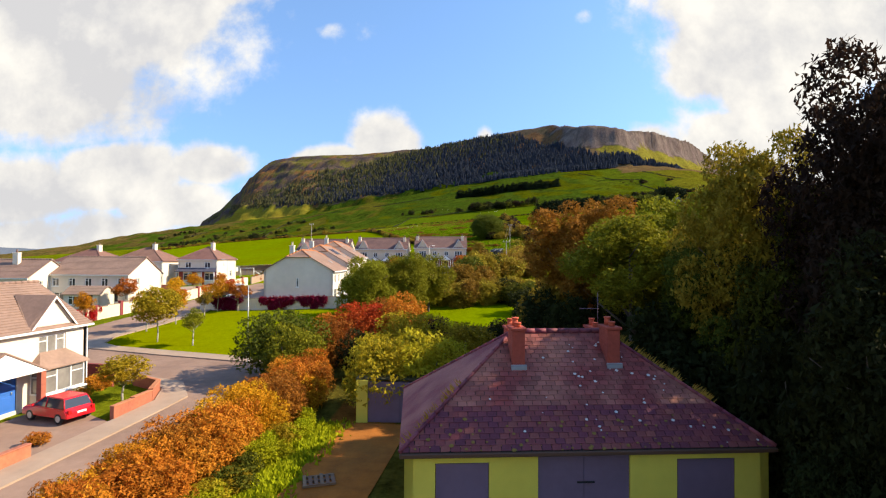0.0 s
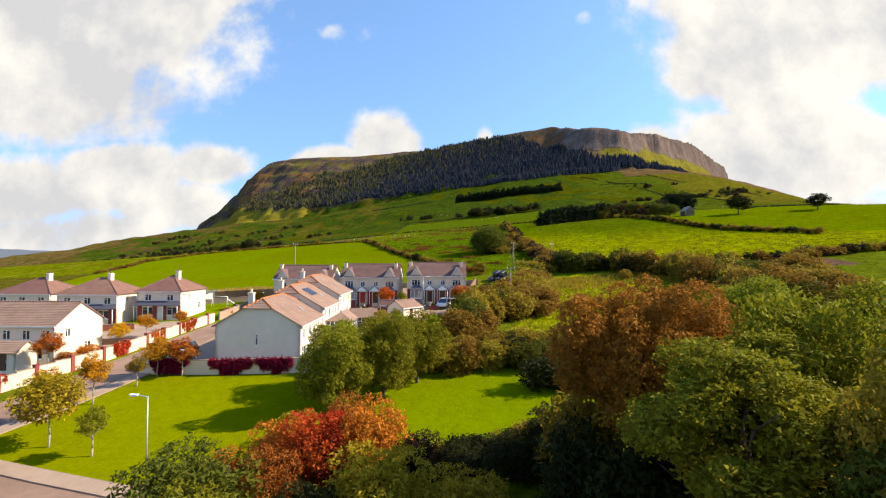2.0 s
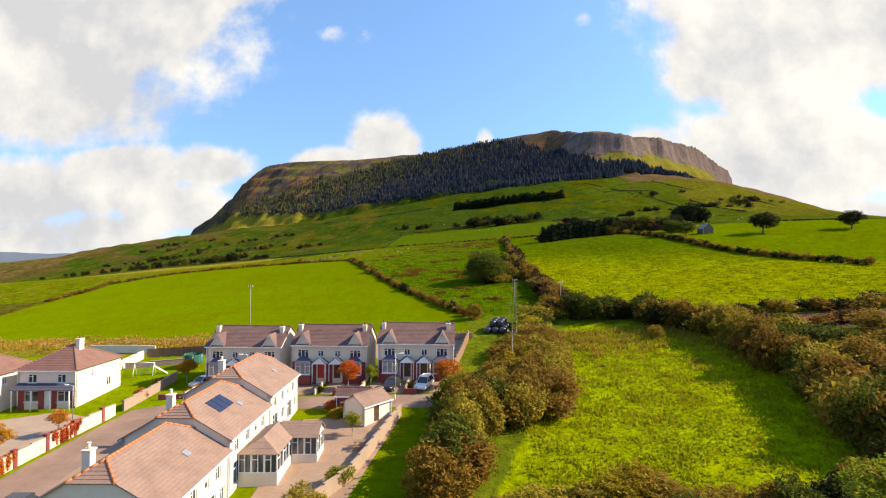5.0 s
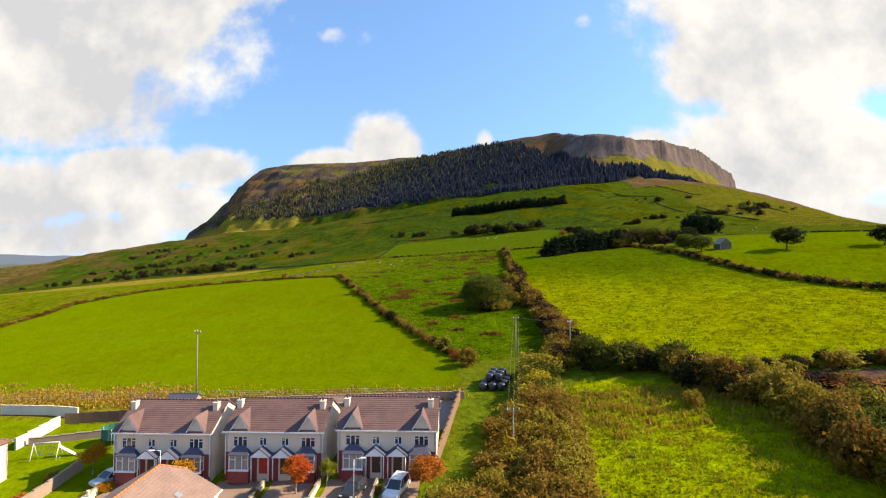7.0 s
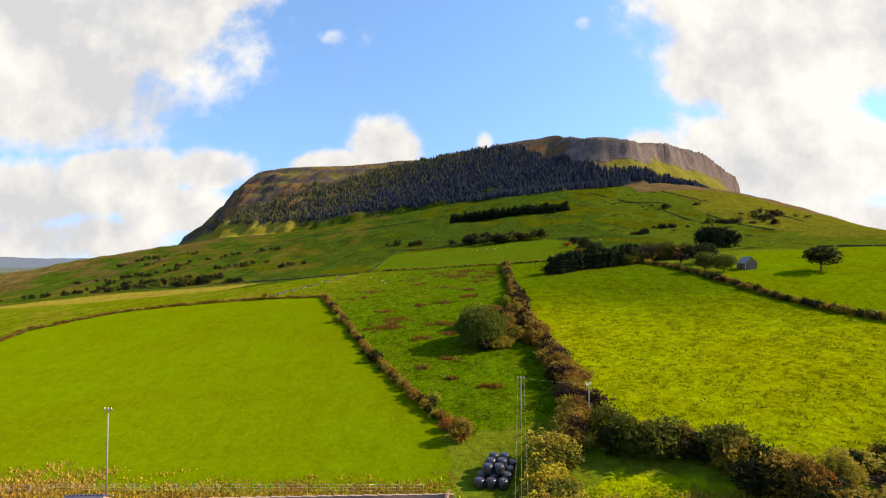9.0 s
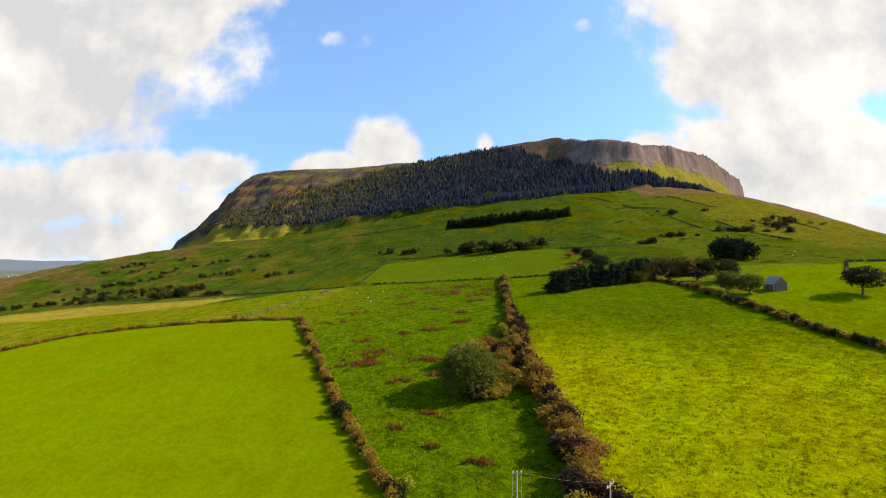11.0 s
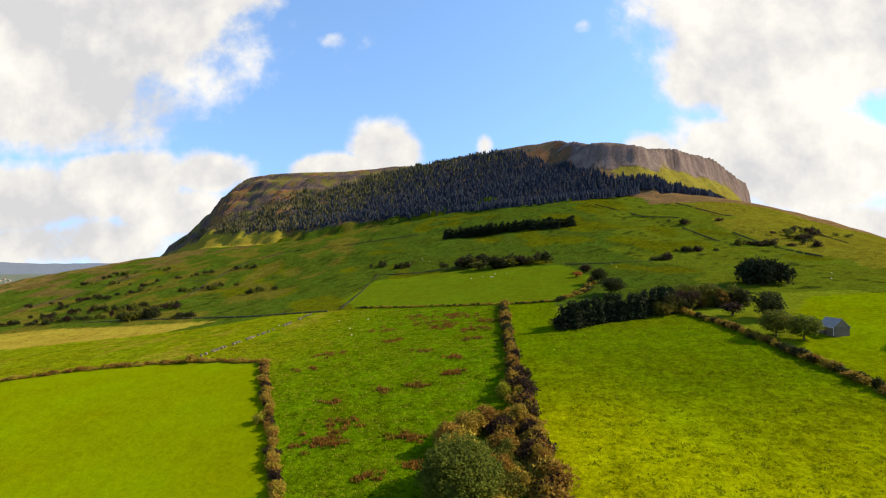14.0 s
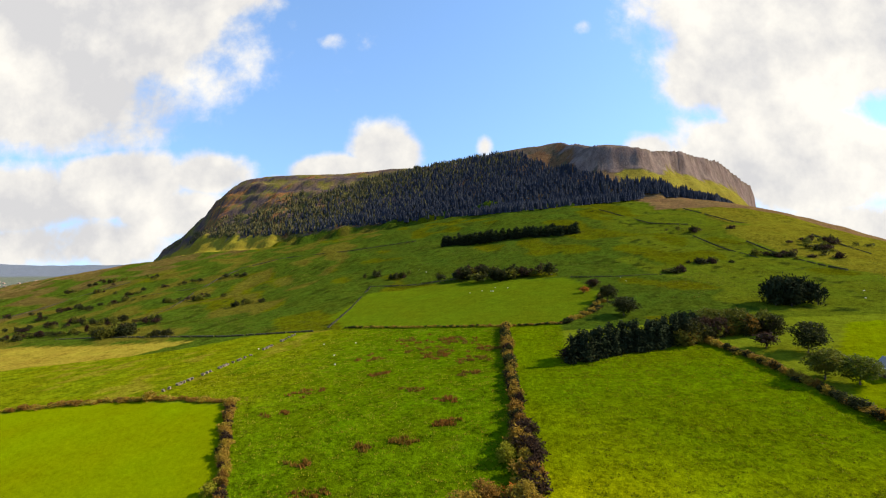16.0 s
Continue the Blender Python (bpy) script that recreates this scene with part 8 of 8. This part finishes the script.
for k, (x, y, h, r, leaf) in enumerate(((-54.3, 74.5, 1.6, 1.6, "orange"), (-53.5, 71.0, 1.6, 1.4, "brown"), (-52.6, 105.0, 1.7, 1.1, "orange"), (-53.4, 110.0, 1.7, 1.0, "olive"), (-18.6, 101.8, 1.4, 1.4, "red"), (-22.5, 101.4, 1.3, 1.3, "red"),
                                       (-21.0, 99.0, 1.2, 1.2, "lime"), (-16.5, 101.5, 1.2, 1.1, "yellow"), (-27.3, 108.6, 1.0, 0.7, "olive"), (-33.6, 109.4, 1.0, 0.7, "yellow"), (-45.6, 109.0, 1.2, 0.9, "yellow"), (-46.5, 107.0, 1.0, 0.7, "olive"),
                                       (-14.0, 110.2, 1.0, 0.6, "olive"), (-28.2, 35.6, 1.2, 0.8, "orange"), (-27.6, 33.4, 0.9, 0.6, "yellow"), (-40.2, 69.6, 2.2, 1.6, "dark"), (-37.0, 69.2, 1.9, 1.2, "crimson"), (-23.4, 26.2, 0.8, 0.6, "orange"), (-16.2, 78.0, 1.6, 1.2, "lime"),
                                       (-18.6, 76.5, 1.2, 1.0, "yellow"), (-15.3, 83.0, 1.8, 1.3, "green"), (-17.4, 71.8, 2.0, 1.6, "olive"))):
    bush(x, y, h, r, "bush_b", leaf, {"orange": "orange autumn shrub in a garden", "red": "red autumn shrub in a garden", "crimson": "crimson shrub by the garden wall", "dark": "dark green shrub by the wall"}.get(leaf, "green and gold garden shrub"), 180 + k)


# creeper hanging over walls
def creeper(spans, leaf, label, top, seed):
    g = random.Random(seed)
    (x0, y0), _ = spans[0]
    base = Vector((x0, y0, gz(x0, y0)))
    e = thing("creeper", *base, 0, label, "creeper")
    for (xa, ya), (xb, yb) in spans:
        L = math.hypot(xb - xa, yb - ya)
        blobs = []
        n = int(L / 0.35)
        for k in range(n):
            t = (k + g.random()) / n
            x, y = xa + (xb - xa) * t, ya + (yb - ya) * t
            hang = g.uniform(0.55, 1.0) * (0.4 + 1.5 * math.sin(math.pi * t))
            z = gz(x, y) + top - hang * 0.55
            q = Vector((x, y, z)) - base
            blobs.append((q.x, q.y - 0.06, q.z, 0.36, 0.13, 0.14 + hang * 0.55))
        me = leaf_cloud("leaves", blobs, int(1500 * L), 0.14, seed, low=-50, tuft=3)
        me.materials.append(LEAF[leaf])
        part("leaves", me, None, e)
    return e


creeper([((-39.2, 67.1), (-35.0, 67.13)), ((-32.4, 67.2), (-27.6, 67.68)), ((-27.2, 67.72), (-23.2, 68.12))], "crimson", "crimson virginia creeper over the garden wall", 1.6, 5)
creeper([((-49.3, 73.5), (-49.6, 76.5)), ((-49.9, 81), (-50.2, 84)), ((-50.6, 88.5), (-51.0, 93)), ((-51.2, 57.5), (-50.8, 61))], "red", "red creeper over the cream estate wall", 1.55, 6)


# ---- rushes, weeds and grass ----
def tufts(name, spots, leaf, h, w, blades, label, seed):
    g = np.random.RandomState(seed)
    v, f = [], []
    for x, y in spots:
        z = gz(x, y)
        for k in range(blades):
            a = g.uniform(0, 6.283)
            px, py = x + g.normal() * w, y + g.normal() * w * 0.7
            hh = h * g.uniform(0.5, 1.2)
            d = 0.10 + 0.1 * g.rand()
            i = len(v)
            v += [(px - math.cos(a) * d, py - math.sin(a) * d, z - 0.05), (px + math.cos(a) * d, py + math.sin(a) * d, z - 0.05), (px + g.normal() * h * 0.35, py + g.normal() * h * 0.35, z + hh)]
            f.append((i, i + 1, i + 2))
    tagged(new(name, mesh_from(name, v, f, LEAF[leaf])), label, "grass", kind="stuff")


r = np.random.RandomState(11)
spots = []
for cx, cy, n, s in ((-38, 228, 30, 3.2), (-36, 235, 14, 2.2), (-20.5, 229, 16, 1.8), (-22.5, 254, 12, 1.6), (-14, 262, 14, 1.8), (-30, 252, 8, 1.5), (-24, 215, 10, 1.2), (-16, 219, 8, 1.2), (-42, 246, 8, 1.4), (-12, 310, 18, 3.5), (-22, 318, 22, 5),
                     (-6, 322, 16, 3), (-30, 326, 14, 5), (-12, 296, 10, 2.2), (-40, 300, 8, 2.5), (-56, 286, 10, 2.5), (-16, 276, 8, 1.8), (-26, 284, 6, 1.5), (-46, 318, 10, 4), (-20, 336, 26, 7), (-36, 340, 18, 6), (-58, 270, 6, 2), (-20, 190, 8, 1), (-12, 183, 6, 0.8), (-4, 178, 10, 1.2), (-13, 196, 6, 1)):
    spots += [(cx + r.normal() * s, cy + r.normal() * s * 0.6) for _ in range(n)]
tufts("rushes", spots, "rush", 0.75, 0.5, 26, "clumps of brown rushes in the pasture", 12)
spots = [(r.uniform(2, 40), r.uniform(79, 142)) for _ in range(1300)]
P = np.array(spots)
spots = [tuple(p) for p, k in zip(P, inside(P[:, 0], P[:, 1], FIELD_ROUGH)) if k]
tufts("weeds", spots, "weed", 0.36, 0.9, 18, "tall weeds and coarse grass of the rough field", 13)
spots = [(r.uniform(10, 36), 140 - abs(r.normal()) * 9) for _ in range(150)]
tufts("nettles", spots, "olive", 0.8, 0.8, 22, "docks and nettles at the top of the rough field", 14)
rear = lambda x: 135.9 + max(x + 52, -2) * 0.08
spots = [(x, rear(x) + abs(d)) for x, d in zip(r.uniform(-110, -8, 420), r.normal(0, 2.4, 420))]
tufts("dry_grass", spots, "straw", 0.3, 1.2, 26, "dry golden grass along the field fence", 15)
spots = [(x, 138 + abs(d)) for x, d in zip(r.uniform(-125, -58, 320), r.normal(0, 3.2, 320))]
tufts("tall_straw", spots, "straw", 0.42, 1.2, 34, "tall golden straw at the corner of the field", 21)
spots = [(x, rear(x) + abs(d)) for x, d in zip(r.uniform(-130, -7, 420), r.normal(0, 2.8, 420))]
tufts("rough_grass", spots, "lime", 0.32, 1.3, 24, "rough yellow-green grass along the field fence", 18)
spots = [(-9.4 + r.normal() * 0.5, r.uniform(8, 31)) for _ in range(420)]
tufts("lane_grass", spots, "weed", 0.3, 0.3, 16, "green grass along the lane edge", 16)
spots = [(r.uniform(-8.4, -5.0), r.uniform(9, 31)) for _ in range(260)]
tufts("fallen_leaves", spots, "orange", 0.05, 0.25, 9, "orange fallen leaves strewn over the lane", 22)
spots = [(r.uniform(14, 110), r.uniform(150, 345)) for _ in range(6000)]
P = np.array(spots)
spots = [tuple(p) for p, k in zip(P, inside(P[:, 0], P[:, 1], FIELD_EAST)) if k]
tufts("pasture_grass", spots, "pasture", 0.26, 0.5, 7, "tussocky pasture grass", 17)
spots = [(r.uniform(-100, 12), r.uniform(160, 372)) for _ in range(5200)]
P = np.array(spots)
spots = [tuple(p) for p, k in zip(P, inside(P[:, 0], P[:, 1], FIELD_STRIP)) if k]
tufts("tussocks", spots, "green", 0.26, 0.6, 6, "dark green tussocks of the wet pasture", 19)
spots = [(r.uniform(-330, 260), r.uniform(375, 640)) for _ in range(2600)]
P = np.array(spots)
spots = [tuple(p) for p, k in zip(P, inside(P[:, 0], P[:, 1], FIELD_MID)) if not k]
tufts("hill_tussocks", spots, "deep", 0.7, 1.6, 9, "dark tussocks and rushes on the hillside", 20)

# ---- drystone walls ----
def stone_wall(pts, h, label, seed):
    g = random.Random(seed)
    v, f = [], []
    x0, y0 = pts[0]
    for (xa, ya), (xb, yb) in zip(pts, pts[1:]):
        n = int(math.hypot(xb - xa, yb - ya) / 0.8)
        for k in range(n):
            if g.random() < (0.6 if seed == 1 else 0.18):
                continue
            for j in range(2):
                t = (k + g.random()) / n
                x, y = xa + (xb - xa) * t, ya + (yb - ya) * t + g.gauss(0, 0.15)
                z = gz(x, y) + j * h * 0.42
                s = g.uniform(0.3, 0.6)
                i = len(v)
                q = [(sx * s * g.uniform(0.7, 1.1), sy * s * 0.7 * g.uniform(0.7, 1.1), sz * h * 0.3 * g.uniform(0.7, 1.2)) for sz in (-1, 1) for sy in (-1, 1) for sx in (-1, 1)]
                v += [(x + a, y + b, z + 0.2 + c) for a, b, c in q]
                f += [tuple(i + m for m in w) for w in ((0, 2, 3, 1), (4, 5, 7, 6), (0, 1, 5, 4), (1, 3, 7, 5), (3, 2, 6, 7), (2, 0, 4, 6))]
    tagged(new("drystone_wall", mesh_from("drystone_wall", v, f, MAT["stone" if seed == 1 else "mossy_stone"])), label, "wall", kind="stuff")


stone_wall([(-106, 290), (-100, 333), (-96, 370)], 0.8, "broken pale drystone wall across the pasture", 1)
stone_wall([(-84, 376), (-86.3, 417), (-92.8, 480)], 0.85, "low drystone wall up the slope", 2)
stone_wall([(-93, 482), (-60, 470), (-30, 474)], 0.8, "low drystone wall across the slope", 3)
stone_wall([(37, 446), (60, 438), (86, 436)], 0.8, "low drystone wall across the slope", 4)
stone_wall([(-248, 470), (-249, 492), (-269, 553), (-278, 601), (-275, 644), (-243, 667), (-159, 645), (-90, 640)], 0.85, "low drystone wall up the western slope", 5)
stone_wall([(-352, 571), (-315, 568), (-280, 570)], 0.85, "low drystone wall across the western slope", 8)
stone_wall([(-440, 535), (-430, 566), (-425, 607), (-410, 650)], 0.85, "low drystone wall on the western slope", 9)
stone_wall([(-261, 410), (-216, 400), (-136, 376), (-88, 371)], 0.7, "low mossy wall above the tan field", 10)
stone_wall([(95, 679), (108, 637), (123, 599), (150, 586)], 0.85, "dark drystone wall below the moor", 6)
stone_wall([(170, 657), (189, 593), (227, 570), (227, 538), (224, 488)], 0.85, "dark drystone wall along the heather moor", 11)
stone_wall([(166, 520), (167, 467), (175, 430)], 0.85, "dark drystone wall on the eastern slope", 12)
stone_wall([(139, 544), (143, 502), (150, 470)], 0.85, "dark drystone wall on the eastern slope", 13)
stone_wall([(125, 300), (150, 340), (190, 330)], 0.8, "drystone wall of the eastern fields", 7)


# ---- pale lumps in place of distant sheep ----
def boulders():
    g = random.Random(9)
    first = None
    for k in range(20):
        x, y = g.choice(((-62, 330), (-75, 345), (60, 430), (130, 400), (-20, 430), (-60, 520), (150, 380)))
        x, y = x + g.gauss(0, 12), y + g.gauss(0, 8)
        if first is None:
            bm = bmesh.new()
            bmesh.ops.create_icosphere(bm, subdivisions=2, radius=0.3)
            for vv in bm.verts:
                vv.co *= 1 + 0.18 * noise.noise(vv.co * 3)
                vv.co.z *= 0.7
            me = bpy.data.meshes.new("boulder")
            bm.to_mesh(me)
            bm.free()
            me.materials.append(MAT["fleece_tone"])
            first = tagged(new("boulder", me), "pale lump in place of a sheep in the pasture", "boulder", "pale boulders")
            first.location = (x, y, gz(x, y) + 0.2)
        else:
            copy_thing(first, pose(x, y, gz(x, y) + 0.2, 0, 0, g.uniform(0, 360)))


boulders()

# ---- plantation on the mountain ----
def forest():
    """Spruce plantation: too many to count, each a small ragged cone of branch tiers."""
    r = np.random.RandomState(5)
    low_x, low_y = [-745, -614, -486, -385, -273, -167, -75, 0, 66, 118, 154, 170, 187, 202, 219, 241, 282, 345], [1152, 1057, 999, 966, 935, 883, 833, 742, 730, 737, 757, 785, 785, 778, 770, 775, 846, 940]
    top_x = [-745, -661, -567, -473, -421, -364, -326, -281, -222, -162, -100, -40, 22, 49, 72, 100, 127, 151, 170, 201, 241, 282, 345]
    top_y = [1162, 1117, 1077, 1077, 1092, 1096, 1120, 1126, 1123, 1112, 1100, 1080, 1012, 968, 927, 885, 852, 828, 820, 826, 850, 880, 948]
    xs, ys = [], []
    for x, t in zip(r.uniform(-745, 345, 21000), r.rand(21000)):
        a, b = float(knots(x, low_x, low_y)), float(knots(x, top_x, top_y))
        b += 14 * float(waves(x, 0, 60, 44)) * smooth(20, 90, b - a)
        # thinner towards the upper edge of the western wood
        if r.rand() < max((b - a) / 330, 0.2 * (x > 165)) * (1 - 0.6 * t * t * smooth(-200, -420, x)):
            xs.append(x)
            ys.append(a + t * (b - a))
    xs, ys = np.array(xs), np.array(ys)
    zs = ground(xs, ys)
    h = r.uniform(7.5, 11, len(xs)) * (1 - 0.4 * smooth(-450, -650, xs))
    both = {"spruce": ([], []), "woodland": ([], [])}
    tiers = 3
    for x, y, z, hh, a in zip(xs, ys, zs, h, r.uniform(0, 6.28, len(xs))):
        # broadleaf and larch take over towards the western end
        v, f = both["woodland" if x + 90 * r.normal() < -300 + 1.2 * (y - knots(x, low_x, low_y) - 60) else "spruce"]
        for k in range(tiers):
            z0 = z + hh * (0.02 + 0.27 * k)
            z1 = z + hh * (0.50 + 0.25 * k)
            rad = hh * (0.24 - 0.058 * k)
            i = len(v)
            for q in range(5):
                b = a + k + q * 1.2566
                rr = rad * (0.8 + 0.4 * ((q * 7 + k * 3) % 5) / 4)
                v.append((x + rr * math.cos(b), y + rr * math.sin(b), z0))
            v.append((x, y, z1))
            f += [(i + q, i + (q + 1) % 5, i + 5) for q in range(5)]
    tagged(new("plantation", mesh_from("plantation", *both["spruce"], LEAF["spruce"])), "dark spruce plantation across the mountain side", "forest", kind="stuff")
    tagged(new("mixed_wood", mesh_from("mixed_wood", *both["woodland"], LEAF["larch"])), "olive green mixed wood at the western end of the plantation", "forest", kind="stuff")


forest()


# ---- far shore ----
def far_town():
    g = random.Random(2)
    v, f = [], []
    for k in range(160):
        a = radians(g.uniform(-52, -36))
        d = g.uniform(1500, 2600)
        x, y = d * math.sin(a), d * math.cos(a)
        z = gz(x, y)
        s, h = g.uniform(3.5, 6), g.uniform(2.5, 4)
        i = len(v)
        v += [(x - s, y, z - 2), (x + s, y, z - 2), (x + s, y + s, z - 2), (x - s, y + s, z - 2), (x - s, y, z + h), (x + s, y, z + h), (x + s, y + s, z + h), (x - s, y + s, z + h), (x - s, y + s / 2, z + h * 1.5), (x + s, y + s / 2, z + h * 1.5)]
        f += [tuple(i + m for m in w) for w in ((0, 1, 5, 4), (1, 2, 6, 5), (2, 3, 7, 6), (3, 0, 4, 7), (4, 5, 9, 8), (6, 7, 8, 9), (5, 6, 9), (7, 4, 8))]
    tagged(new("far_houses", mesh_from("far_houses", v, f, MAT["concrete"])), "scattered pale houses of a distant town", "town", kind="stuff")


far_town()
